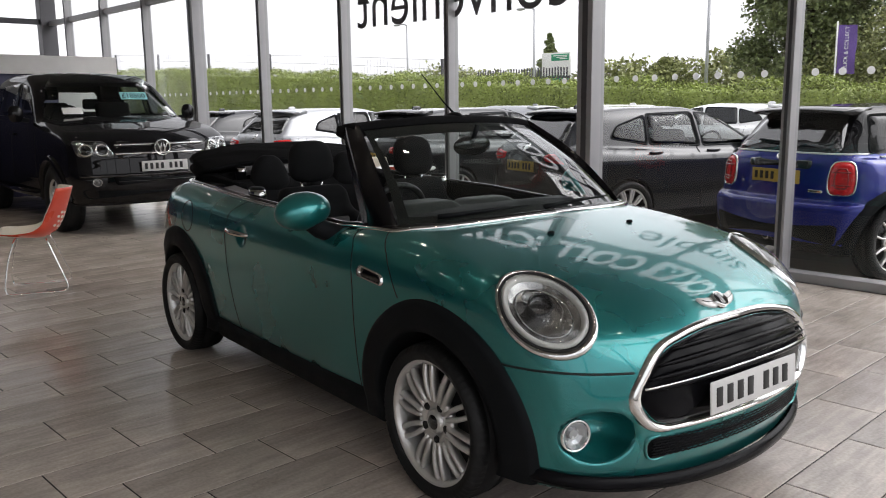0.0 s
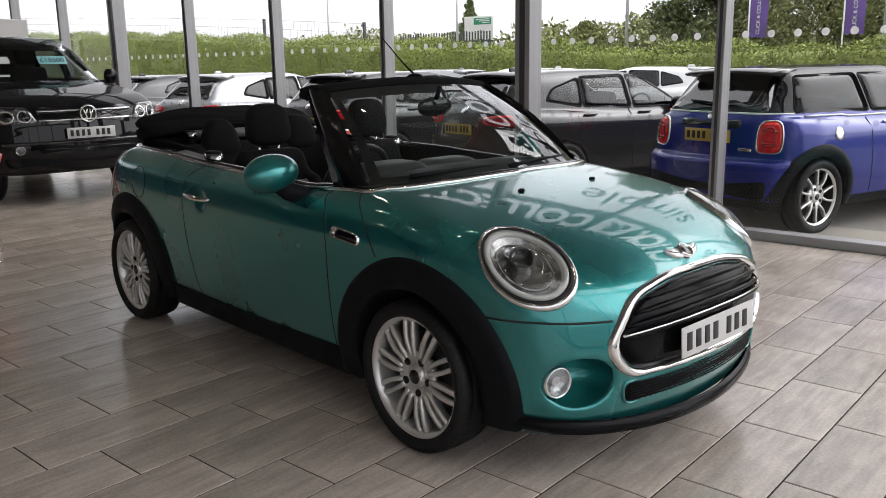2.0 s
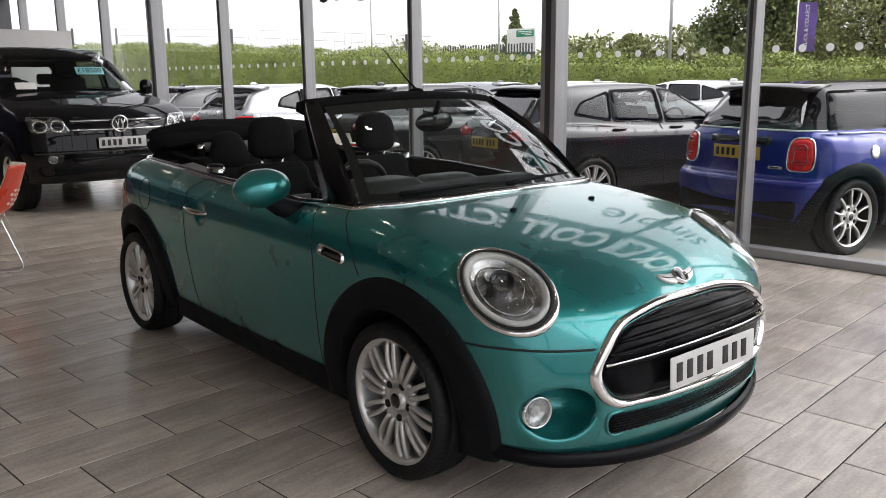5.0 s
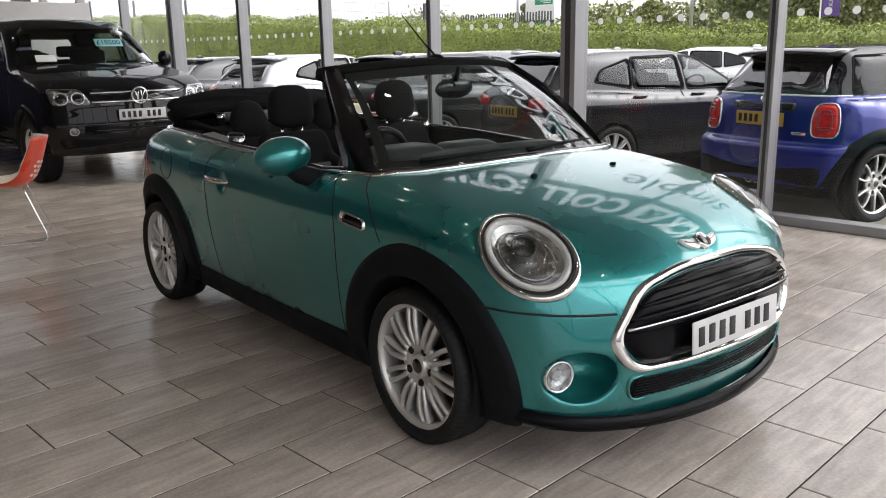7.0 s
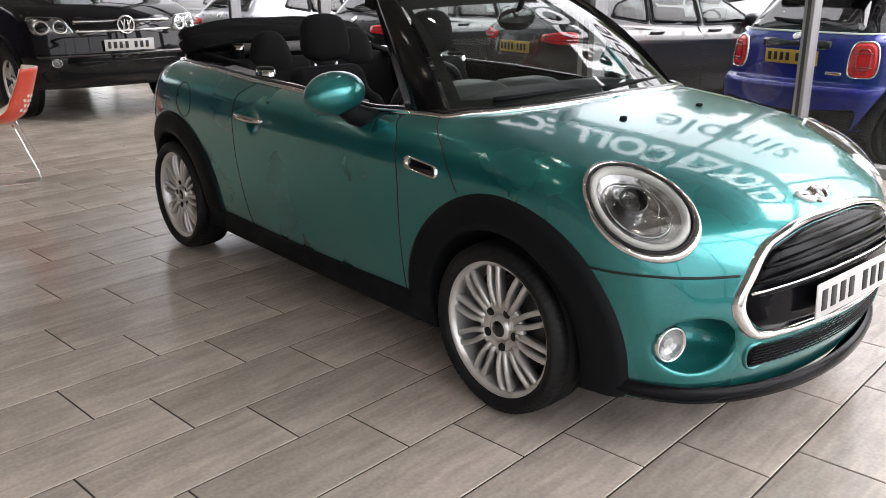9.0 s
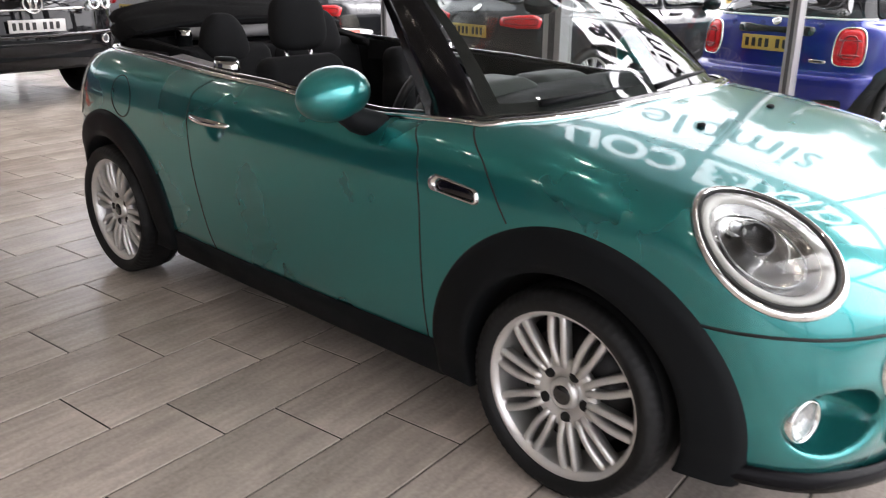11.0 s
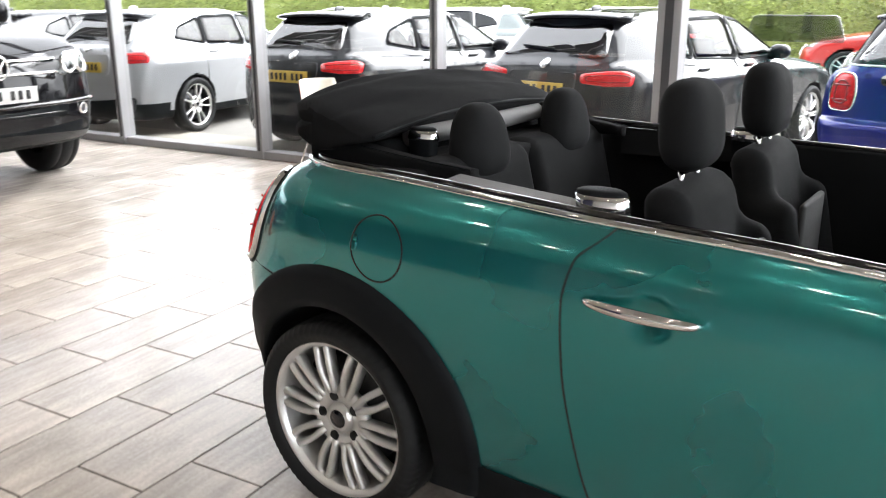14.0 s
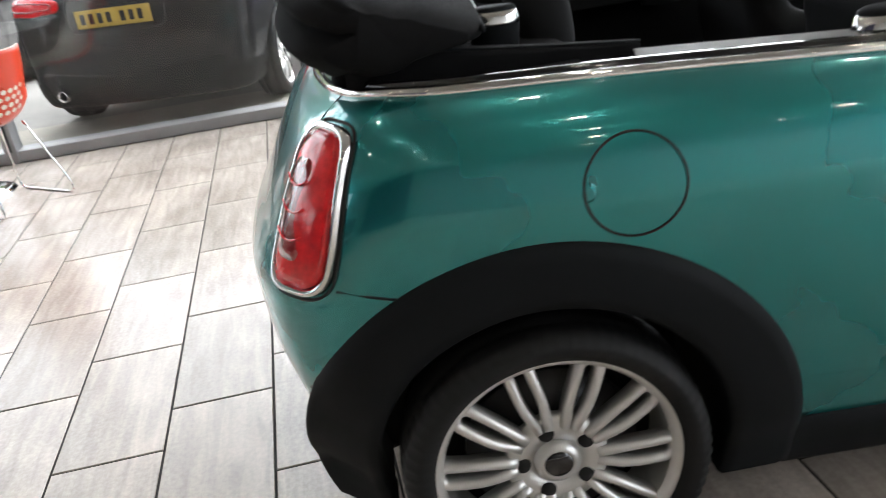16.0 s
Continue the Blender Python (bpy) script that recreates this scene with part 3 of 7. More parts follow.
south = thing("window_3", pose(0, 0, 0), "front glazing with grey metal posts", "window", "", "structure")
for x in np.arange(-8.95, 3.7, 2.1):
    part("post", box((x - 0.04, BACK_Y - 0.06, 0), (x + 0.04, BACK_Y + 0.08, ROOM_H), 0.004), MULLION, south, smooth=False)
part("transom", box((BACK_X, BACK_Y - 0.05, 3.22), (GLASS_X - 0.09, BACK_Y + 0.05, 3.32), 0.004), MULLION, south, smooth=False)
part("window_sill", box((BACK_X, BACK_Y - 0.07, 0), (GLASS_X - 0.09, BACK_Y + 0.07, 0.075), 0.004), MULLION, south, smooth=False)
pane = part("pane", ([(BACK_X, BACK_Y + 0.004, 0.077), (GLASS_X - 0.09, BACK_Y + 0.004, 0.077), (GLASS_X - 0.09, BACK_Y + 0.004, ROOM_H), (BACK_X, BACK_Y + 0.004, ROOM_H)], [(0, 1, 2, 3)]), PANE, south, smooth=False)
pane.visible_shadow = False


def dots(z, r, step, y0, y1):
    p, f = [], []
    for y in np.arange(y0, y1, step):
        if min(abs(y - q) for q in POSTS) < 0.1:
            continue
        b = len(p)
        p += [(GLASS_X - 0.010, y + r * math.cos(a), z + r * math.sin(a)) for a in np.linspace(0, 2 * math.pi, 15)[:-1]]
        f.append(tuple(b + k for k in range(14)))
    return p, f


tagged(part("window_dots", dots(1.66, 0.030, 0.205, -4.2, 16), DOT, None), "row of frosted round stickers on the glazing", "window stickers", "", "stuff")
tagged(part("window_dots", dots(0.98, 0.022, 0.205, -4.2, 16), FAINT_DOT, None), "lower row of frosted stickers on the glazing", "window stickers", "", "stuff")


FRONT_OF_GLASS = Matrix(((0, 0, 1, GLASS_X + 0.004), (1, 0, 0, 0), (0, 1, 0, 0), (0, 0, 0, 1)))


def vinyl(words, y, z, length, bold=0.0):
    o = lettering("window_lettering", words, Matrix.Identity(4), 1.0, LETTER, None, "", bold)
    size = length / max(v.co.x for v in o.data.vertices)
    o.matrix_world = Matrix.Translation((0, y, z)) @ FRONT_OF_GLASS @ Matrix.Scale(size, 4)
    return tagged(o, "large dark vinyl words on the shopfront glazing", "lettering")


def cut_out_sign(words, y, z, width, height, cap):
    """A dark vinyl panel whose letters are cut out, so that the sky shows through them."""
    o = lettering("cut_letters", words, Matrix.Identity(4), 1.0, LETTER, None, "", 0.034, 0.0)
    bm = bmesh.new()
    bm.from_mesh(o.data)
    bpy.data.objects.remove(o)
    bmesh.ops.remove_doubles(bm, verts=bm.verts[:], dist=1e-5)
    x0, x1 = min(v.co.x for v in bm.verts), max(v.co.x for v in bm.verts)
    z0, z1 = min(v.co.y for v in bm.verts), max(v.co.y for v in bm.verts)
    kx, kz = (width - 0.16) / (x1 - x0), cap / (z1 - z0)
    rim = {v: [e.other_vert(v) for e in v.link_edges if len(e.link_faces) == 1] for v in bm.verts}
    sheet = bpy.data.curves.new("cut_out_sign", "CURVE")
    sheet.dimensions, sheet.fill_mode = "2D", "BOTH"
    loops, left = [[(0, 0), (width, 0), (width, height), (0, height)]], {v for v in bm.verts if len(rim[v]) == 2}
    while left:
        loop = [left.pop()]
        while True:
            on = [v for v in rim[loop[-1]] if v in left]
            if not on:
                break
            left.discard(on[0])
            loop.append(on[0])
        loops.append([(0.08 + (v.co.x - x0) * kx, (height - cap) / 2 + (v.co.y - z0) * kz) for v in loop])
    bm.free()
    for loop in loops:
        line = sheet.splines.new("POLY")
        line.points.add(len(loop) - 1)
        for p, (u, v) in zip(line.points, loop):
            p.co = (u, v, 0, 1)
        line.use_cyclic_u = True
    o = new("cut_out_sign", sheet)
    bpy.context.view_layer.update()
    me = bpy.data.meshes.new_from_object(o.evaluated_get(bpy.context.evaluated_depsgraph_get()))
    bpy.data.objects.remove(o)
    me.materials.clear()
    me.materials.append(LETTER)
    o = new("window_lettering", me)
    o.matrix_world = Matrix.Translation((0, y, z)) @ FRONT_OF_GLASS
    return tagged(o, "dark vinyl panel with capital letters cut out of it", "lettering")


vinyl("convenient", 1.86, 2.40, 3.40)
vinyl("simple", -1.37, 2.40, 1.93)
vinyl("safe", -3.75, 2.40, 1.13)
cut_out_sign("CLICK", -3.15, 3.345, 2.05, 0.87, 0.74)
vinyl("&", -0.96, 3.50, 0.50, 0.03)
cut_out_sign("COLLECT", -0.27, 3.345, 3.2, 0.87, 0.74)

# ceiling spots in rows
spot_glow = glow("warm_spot_lamp", (1, 0.88, 0.72), 14)
for x in (-7.0, -5.0, -3.0, -1.0, 1.0):
    for y in (-4.2, -2.0, 0.5, 3.0, 6.0, 9.0, 12.0):
        lamp = thing("ceiling_spot", pose(x, y, ROOM_H), "round recessed ceiling spot, lit", "ceiling lamp", "ceiling spots")
        part("spot_ring", ([(0.09 * math.cos(a) * k, 0.09 * math.sin(a) * k, z) for k, z in ((1, 0), (1, -0.012), (0.8, -0.016), (0.78, -0.004)) for a in np.linspace(0, 2 * math.pi, 21)[:-1]],
                           [(i * 20 + k, i * 20 + (k + 1) % 20, (i + 1) * 20 + (k + 1) % 20, (i + 1) * 20 + k) for i in range(3) for k in range(20)]), MULLION, lamp)
        part("bulb", ([(0.07 * math.cos(a), 0.07 * math.sin(a), -0.006) for a in np.linspace(0, 2 * math.pi, 17)[:-1]], [tuple(range(16))[::-1]]), spot_glow, lamp)
# fill added under eight of the spots to brighten the floor
for x, y, watts in ((-3.0, 6.0, 5.0), (-1.0, 6.0, 5.0), (-3.0, 9.0, 5.0), (-5.0, 6.0, 4.0), (-5.0, 3.0, 4.0), (-7.0, 0.5, 5.0), (-7.0, -2.0, 4.0), (-5.0, -4.2, 4.0)):
    ceiling_fill_light(x, y, ROOM_H - 0.05, 0.2, 0.2, watts)

# display board behind the pickup
board = thing("display_board", pose(-1.0, 11.65, 0), "white topped low display wall with a navy panel", "display wall")
part("board_top", box((-4.0, -0.06, 2.02), (4.3, 0.1, 2.33), 0.01), WHITE_WALL, board, smooth=False)
part("board_panel", box((-4.0, 0.0, 0), (3.28, 0.08, 2.02), 0.004), NAVY, board, "navy panel")
part("board_panel", box((3.284, 0.0, 0), (4.25, 0.08, 2.02), 0.004), WHITE_WALL, board, "plain white panel")
for k in range(3):
    part("plain_bar", box((1.9 + 0.42 * k, -0.012, 1.50), (2.15 + 0.42 * k, -0.002, 1.78), 0.004), PAPER, board)


# ---- wheels ----
def wheel_meshes(name, r, width, rim_r, spokes, twin, spoke_w, rim_mat, cap_mat, bright=True, split=0.0):
    """Meshes of one wheel that turns round x, its outer face towards -x: hub barrel, tyre, rim, cap, bolt holes."""
    w = width / 2
    t = lathe([(-w * 0.62, rim_r - 0.008), (-w * 0.86, rim_r + 0.004), (-w * 0.99, (r + rim_r) / 2), (-w * 0.96, r - 0.022), (-w * 0.82, r - 0.006), (-w * 0.5, r), (-w * 0.46, r - 0.006), (-w * 0.40, r - 0.006), (-w * 0.36, r), (0, r + 0.001),
               (w * 0.36, r), (w * 0.40, r - 0.006), (w * 0.46, r - 0.006), (w * 0.5, r), (w * 0.82, r - 0.006), (w * 0.98, r - 0.03), (w * 0.9, rim_r), (w * 0.6, rim_r - 0.008)], 216)
    tp, count = t[0], len(t[0]) // 216
    for i in range(216):
        for k in (3, 4, 5, 12, 13, 14, 15):
            if i % 3 == 0:
                x, y, z = tp[i * count + k]
                q = 1 - 0.003 / r
                tp[i * count + k] = (x * (0.985 if k in (3, 15) else 1), y * q, z * q)
    tyre = t
    barrel = lathe([(w * 0.3, rim_r - 0.020), (w * 0.6, rim_r - 0.016), (w * 0.6, 0.02), (w * 0.55, 0.0)], 48)
    disc = lathe([(-w * 0.02, 0.0), (-w * 0.02, rim_r * 0.72), (w * 0.14, rim_r * 0.72), (w * 0.14, 0.0)], 40)
    edge = lathe([(-w * 0.62, rim_r - 0.016), (-w * 0.74, rim_r - 0.010), (-w * 0.80, rim_r - 0.002), (-w * 0.80, rim_r + 0.004), (-w * 0.70, rim_r + 0.007), (-w * 0.60, rim_r + 0.002)], 64)
    hub = lathe([(-w * 0.30, rim_r * 0.20), (-w * 0.60, rim_r * 0.19), (-w * 0.67, rim_r * 0.145), (-w * 0.68, rim_r * 0.135), (-w * 0.66, rim_r * 0.12), (-w * 0.66, 0.0)], 40)
    plate = lathe([(-w * 0.30, rim_r * 0.18), (-w * 0.52, rim_r * 0.20), (-w * 0.58, rim_r * 0.31), (-w * 0.54, rim_r * 0.42), (-w * 0.40, rim_r * 0.44), (-w * 0.25, rim_r * 0.40)], 40)
    bars = []
    for i in range(spokes):
        # each spoke is a loop with a slot: out along one bar, round the end and back along the other
        line = []
        for s in (-1, 1):
            bar = []
            for j in range(8):
                q = j / 7
                bar.append((s * (twin * (0.42 + 0.58 * math.sin(min(q * 1.5, 1) * math.pi / 2)) + split * q), rim_r * (0.33 + 0.56 * q)))
            line += bar if s < 0 else [(twin * math.sin(a) + split * math.sin(a), rim_r * 0.89 + (twin + split) * 0.9 * math.cos(a)) for a in (-1.2, -0.8, -0.4, 0.0, 0.4, 0.8, 1.2)] + bar[::-1]
        rows = []
        for j, (u, r0) in enumerate(line):
            a0, b0 = line[max(j - 1, 0)], line[min(j + 1, len(line) - 1)]
            d = Vector((b0[0] - a0[0], b0[1] - a0[1])).normalized()
            m = Vector((d.y, -d.x))
            q = (r0 / rim_r - 0.33) / 0.6
            half = spoke_w * (1.0 - 0.12 * math.sin(math.pi * min(q, 1)))
            face = -w * (0.60 + 0.12 * math.sin(math.pi * (0.12 + min(q, 1.0) * 0.75)))
            rows.append([(face + k, u + m.x * half * e, r0 + m.y * half * e) for k, e in ((0.010, -1.0), (0.001, -0.62), (0.0, 0.0), (0.001, 0.62), (0.010, 1.0), (0.036, 0.8), (0.036, -0.8))])
        p, f = loop_grid(rows)
        f += [tuple(range(7)), tuple(len(p) - 7 + k for k in range(7))]
        rot = Matrix.Rotation(2 * math.pi * i / spokes, 4, "X")
        bars.append(([tuple(rot @ Vector(v)) for v in p], f))
    shell = lathe([(-w * 0.6, rim_r - 0.012), (-w * 0.3, rim_r - 0.022), (w * 0.35, rim_r - 0.026)], 64)
    rim = join(edge, hub, plate, *([shell] if bright else []), *bars)
    cap = lathe([(-w * 0.70, 0.0), (-w * 0.70, rim_r * 0.105), (-w * 0.66, rim_r * 0.12)], 32)
    holes = []
    for i in range(5):
        a = 2 * math.pi * (i + 0.5) / 5
        rot = Matrix.Rotation(a, 4, "X") @ Matrix.Translation((0, 0, rim_r * 0.29))
        p, f = lathe([(-w * 0.60, 0.0), (-w * 0.60, rim_r * 0.062), (-w * 0.55, rim_r * 0.072)], 14)
        holes.append(([tuple(rot @ Vector(v)) for v in p], f))
    out = {}
    for key, data, mat in (("tyre", tyre, RUBBER), ("barrel", join(barrel, disc, *([] if bright else [shell])), DARK_ALLOY), ("rim", rim, rim_mat), ("centre_cap", cap, cap_mat), ("bolt_hole", holes[0], WELL)):
        ob = part(name + "_" + key, data, mat)
        out[key] = ob.data
        bpy.data.objects.remove(ob)
    return out


def wheel(parent, meshes, m, bolts=True):
    hub = new("wheel", meshes["barrel"])
    hub.parent = parent
    hub.matrix_local = m
    for key in ("tyre", "rim", "centre_cap"):
        o = new(key, meshes[key])
        o.parent = hub
    for i in range(5 if bolts else 0):
        o = new("bolt_hole", meshes["bolt_hole"])
        o.parent = hub
        o.matrix_local = Matrix.Rotation(2 * math.pi * i / 5, 4, "X")
    return hub


# ---- the teal convertible ----
def mini_well(x, y, z):
    a = np.sqrt((np.abs(y) - AXLE) ** 2 + (z - HUB) ** 2) - 0.342
    return np.maximum(a, 0.50 - np.abs(x))


def mini_cabin(x, y, z):
    return rbox(x, y, z, (0, 0.24, 1.02), (0.652, 0.86, 0.62), 0.06)


def mini_body(x, y, z):
    f = mini_hull(x, y, z)
    f = np.maximum(f, -mini_well(x, y, z))
    f = smax(f, -mini_cabin(x, y, z), 0.012)
    ax = np.abs(x)
    fog = (np.sqrt(((ax - 0.60) / 0.118) ** 2 + ((y + 1.87) / 0.14) ** 2 + ((z - 0.385) / 0.086) ** 2) - 1) * 0.08
    f = smax(f, -fog, 0.02)
    lx, ly, lz = ax - 0.628, y + 1.655, z - 0.750
    along, across, deep = -0.5744 * lx - 0.7443 * ly - 0.3407 * lz, -0.7149 * lx + 0.2535 * ly + 0.6516 * lz, 0.3986 * lx - 0.6179 * ly + 0.6777 * lz
    along, across = 0.8823 * (along + 0.012) - 0.4706 * (across + 0.004), 0.4706 * (along + 0.012) + 0.8823 * (across + 0.004)
    f = smax(f, -(np.sqrt((along / 0.164) ** 2 + (across / 0.118) ** 2 + (np.maximum(np.abs(deep) - 0.06, 0) / 0.02) ** 2) - 1) * 0.1, 0.006)
    grip = (np.sqrt(((ax - 0.835) / 0.045) ** 2 + ((y - 0.345) / 0.065) ** 2 + ((z - 0.81) / 0.06) ** 2) - 1) * 0.045
    return smax(f, -grip, 0.012)


def split_body(car, F, h, lo, hi, classes):
    """Meshes F once and shares the faces out to parts by the given tests, in order."""
    p, q = lattice(F, lo, hi, h)
    g = slope(F, p)
    g /= np.linalg.norm(g, axis=1)[:, None] + 1e-9
    c = p[q].mean(1)
    left = np.ones(len(q), bool)
    for name, mat, test, label in classes:
        take = left & test(*c.T)
        left &= ~take
        if mat is None or not take.any():
            continue
        used, inv = np.unique(q[take], return_inverse=True)
        part(name, (p[used], inv.reshape(-1, 4)), mat, car, label, normals=g[used])


def convertible():
    car = thing("convertible_car", pose(0.006, 0.012, 0, 0, 0, -5.8), "teal metallic compact convertible with its black roof folded down", "car")
    F = mini_hull
    bonnet_line = curve((0.5, -1.22), (0.726, -1.052), (0.869, -0.944), (0.948, -0.828), (1.0, -0.78))
    cowl = curve((0, -1.06), (0.3, -1.045), (0.51, -1.0), (0.62, -0.94), (0.69, -0.85), (0.8, -0.8))
    door_a = curve((0.25, -0.745), (0.469, -0.731), (0.68, -0.726), (0.864, -0.698), (0.94, -0.617), (1.0, -0.6))
    door_b = curve((0.25, 0.44), (0.402, 0.488), (0.649, 0.537), (0.795, 0.546), (0.896, 0.528), (0.962, 0.467), (1.0, 0.46))
    split_body(car, mini_body, 0.0145, (-0.87, -2.12, 0.12), (0.87, 1.84, 1.06), [
        ("wheel_arch_liner", WELL, lambda x, y, z: (mini_well(x, y, z) < 0.006) | (z < 0.185), ""),
        ("cabin_lining", SEAT_CLOTH, lambda x, y, z: mini_cabin(x, y, z) < 0.016, "black cabin lining"),
        ("rear_shelf_lining", SEAT_CLOTH, lambda x, y, z: (np.abs(x) < 0.60) & (y > 0.9) & (y < 1.50) & (z > 0.93), "black rear shelf lining"),
        ("bonnet", TEAL, lambda x, y, z: (y < bonnet_line(z)) & (z > 0.600) & (y < cowl(np.abs(x)) + 0.02), ""),
        ("front_bumper", TEAL, lambda x, y, z: (y < -1.1) & (z <= 0.600), ""),
        ("door", TEAL, lambda x, y, z: (x < 0) & (y > door_a(z)) & (y < door_b(z)), ""),
        ("door", TEAL, lambda x, y, z: (x > 0) & (y > door_a(z)) & (y < door_b(z)), ""),
        ("rear_bumper", TEAL, lambda x, y, z: (y > 1.3) & (z < 0.69), ""),
        ("tailgate", TEAL, lambda x, y, z: (y > 1.45) & (np.abs(x) < 0.52), ""),
        ("side_panel", TEAL, lambda x, y, z: (y < 0) & (x < 0), ""),
        ("side_panel", TEAL, lambda x, y, z: (y < 0), ""),
        ("rear_wing", TEAL, lambda x, y, z: x < 0, ""),
        ("rear_wing", TEAL, lambda x, y, z: x >= 0, ""),
    ])
    front = Onto(F, (0, -2.6, 0), (1, 0, 0), (0, 0, 1), (0, 1, 0))
    top = Onto(F, (0, 0, 1.6), (1, 0, 0), (0, 1, 0), (0, 0, -1))
    wheels = wheel_meshes("multi_spoke", WHEEL, 0.205, 0.235, 10, 0.0200, 0.0110, ALLOY, GLOSS_BLACK)
    for s in (-1, 1):
        side = Onto(F, (s * 1.3, 0, 0), (0, 1, 0), (0, 0, 1), (-s, 0, 0))
        for yc in (-AXLE, AXLE):
            turn = pose(s * 0.733, yc, WHEEL - 0.002, 20 if yc > 0 else -9, 0, 0 if s < 0 else 180)
            wheel(car, wheels, turn)
            rows = []
            for off, kind in ((-0.006, 0), (0.010, 1), (0.017, 2), (0.021, 3), (0.021, 4), (0.012, 5), (-0.07, 5)):
                ring = []
                for i in range(73):
                    a = radians(-19 + 218 * i / 72)
                    r0, r1 = 0.333, 0.452 + 0.028 * abs(math.cos(a)) ** 3
                    r = (r1, r1 - 0.008, r1 - 0.03, r0 + 0.03, r0 + 0.006, r0)[kind]
                    ring.append((yc + r * math.cos(a), max(HUB + r * math.sin(a), 0.15 if yc > 0 and math.cos(a) > 0 else 0.20)))
                pts, g = side.points([(min(y, 1.675), max(z, 0.26)) for y, z in ring], 0.0)
                pts[:, 1:] = ring
                rows.append(pts + np.array([s * (off + 0.004), 0, 0]))
            part("wheel_arch_trim", grid(rows), PLASTIC, car, "black plastic wheel arch trim")
        rows = []
        for z, off in ((0.30, -0.004), (0.296, 0.008), (0.25, 0.014), (0.19, 0.012), (0.175, 0.0), (0.17, -0.06)):
            pts, g = side.points([(y, max(z, 0.24)) for y in np.linspace(-0.79, 0.79, 30)], 0.0)
            pts[:, 2] = [z - 0.012 * (1 - (y / 0.8) ** 2) * (z > 0.2) for y in np.linspace(-0.79, 0.79, 30)]
            rows.append(pts + np.array([s * off, 0, 0]))
        part("side_sill", grid(rows), PLASTIC, car, "black plastic side sill")
        # joints between the panels
        seams = [[(door_a(z), z) for z in np.linspace(0.29, 0.955, 90)], [(door_b(z), z) for z in np.linspace(0.29, 0.968, 90)],
                 [(bonnet_line(z), z) for z in np.linspace(0.73, 0.955, 50)], [(1.489, 0.682), (1.54, 0.692), (1.60, 0.703)]]
        for path in seams:
            part("panel_joint", side.line(path, 0.0030, -0.0008), SEAM, car)
        part("panel_joint", front.line([(s * x, 0.602 - 0.045 * max(0.70 - x, 0)) for x in np.linspace(0.50, 0.72, 30)], 0.0045, -0.001), SEAM, car)
        part("panel_joint", side.line([(y, 0.602) for y in np.linspace(-1.79, -1.59, 24)], 0.0045, -0.001), SEAM, car)
        part("fuel_flap_joint" if s < 0 else "panel_joint", side.line(oval(1.083, 0.833, 0.086, 0.086, 96), 0.0024, 0.0002, True), SEAM, car)
        if s < 0:
            part("finger_notch", side.patch(oval(1.162, 0.833, 0.012, 0.017, 16), 0.001, 3, 0.004), TEAL, car)
        # side scuttle
        o = rounded([(-0.953, 0.756), (-0.946, 0.802), (-0.775, 0.822), (-0.754, 0.796), (-0.765, 0.772)], 0.02, 6)
        c = np.array(o).mean(0)
        inner = [tuple(c + (np.array(v) - c) * np.array([0.78, 0.62]) + np.array([-0.012, -0.002])) for v in o]
        sc = part("side_scuttle", side.band(o, inner, 0.002, 0.009, 5), CHROME, car, "chrome framed side vent")
        part("vent_mesh", side.patch(inner, 0.002, 4, 0.004), GLOSS_BLACK, sc)
        # door handle
        hy = np.linspace(0.225, 0.487, 19)
        xs = np.array([s * (0.014 + 0.028 * math.sin(math.pi * i / 18) ** 0.5) for i in range(19)])
        base = s * 0.806
        part("door_handle", tube([(base + xs[i], hy[i], 0.822 + 0.02 * (hy[i] - 0.35)) for i in range(19)], [0.006 + 0.009 * math.sin(math.pi * i / 18) ** 0.5 for i in range(19)], 12), CHROME, car, "chrome door handle")
        # door mirror
        cx, cy, cz = s * (0.846 if s < 0 else 0.885), -0.392, 1.003 if s < 0 else 1.02

        def shell(x, y, z):
            q = np.sqrt(((x - cx) / 0.129) ** 2 + ((y - cy) / 0.094) ** 2 + ((z - cz + 0.05 * (x - cx) * s) / 0.083) ** 2) - 1
            return smax(q * 0.08, (y - cy - 0.035), 0.02)
        mirror = form("door_mirror", shell, (cx - 0.15, cy - 0.11, cz - 0.1), (cx + 0.15, cy + 0.1, cz + 0.1), 0.008, TEAL, car, "teal door mirror on a black foot")
        part("mirror_glass", grid([[(cx + 0.105 * k * math.cos(a), cy + d, cz + 0.066 * k * math.sin(a)) for a in np.linspace(0, 2 * math.pi, 33)] for k, d in ((1.0, 0.03), (1.0, 0.039), (0.5, 0.0395), (0.01, 0.0395))]), CHROME, mirror)
        part("mirror_foot", tube([(s * 0.70, -0.47, 0.895), (s * 0.74, -0.455, 0.905), (s * 0.79, -0.43, 0.925), (s * 0.83, -0.41, 0.955)], [0.04, 0.043, 0.042, 0.034], 14), PLASTIC, mirror, "black mirror foot")
        # headlamp
        n = np.array([s * 0.40, -0.62, 0.68])
        n /= np.linalg.norm(n)
        u = np.array([-s * 0.55, -0.78, -0.30])
        u -= n * (u @ n)
        u /= np.linalg.norm(u)
        v = np.cross(n, u)
        v = v * -s
        lamp = Onto(F, np.array([s * 0.628, -1.655, 0.750]) + n * 0.4, u, v, -n)
        RU, RV, TURN = 0.196, 0.140, -0.49

        def ring_at(k, depth, cu=0.0, cv=0.0):
            pts, _ = lamp.points(oval(cu, cv, RU * k, RV * k, 64, TURN), 0.0)
            return pts - n * depth
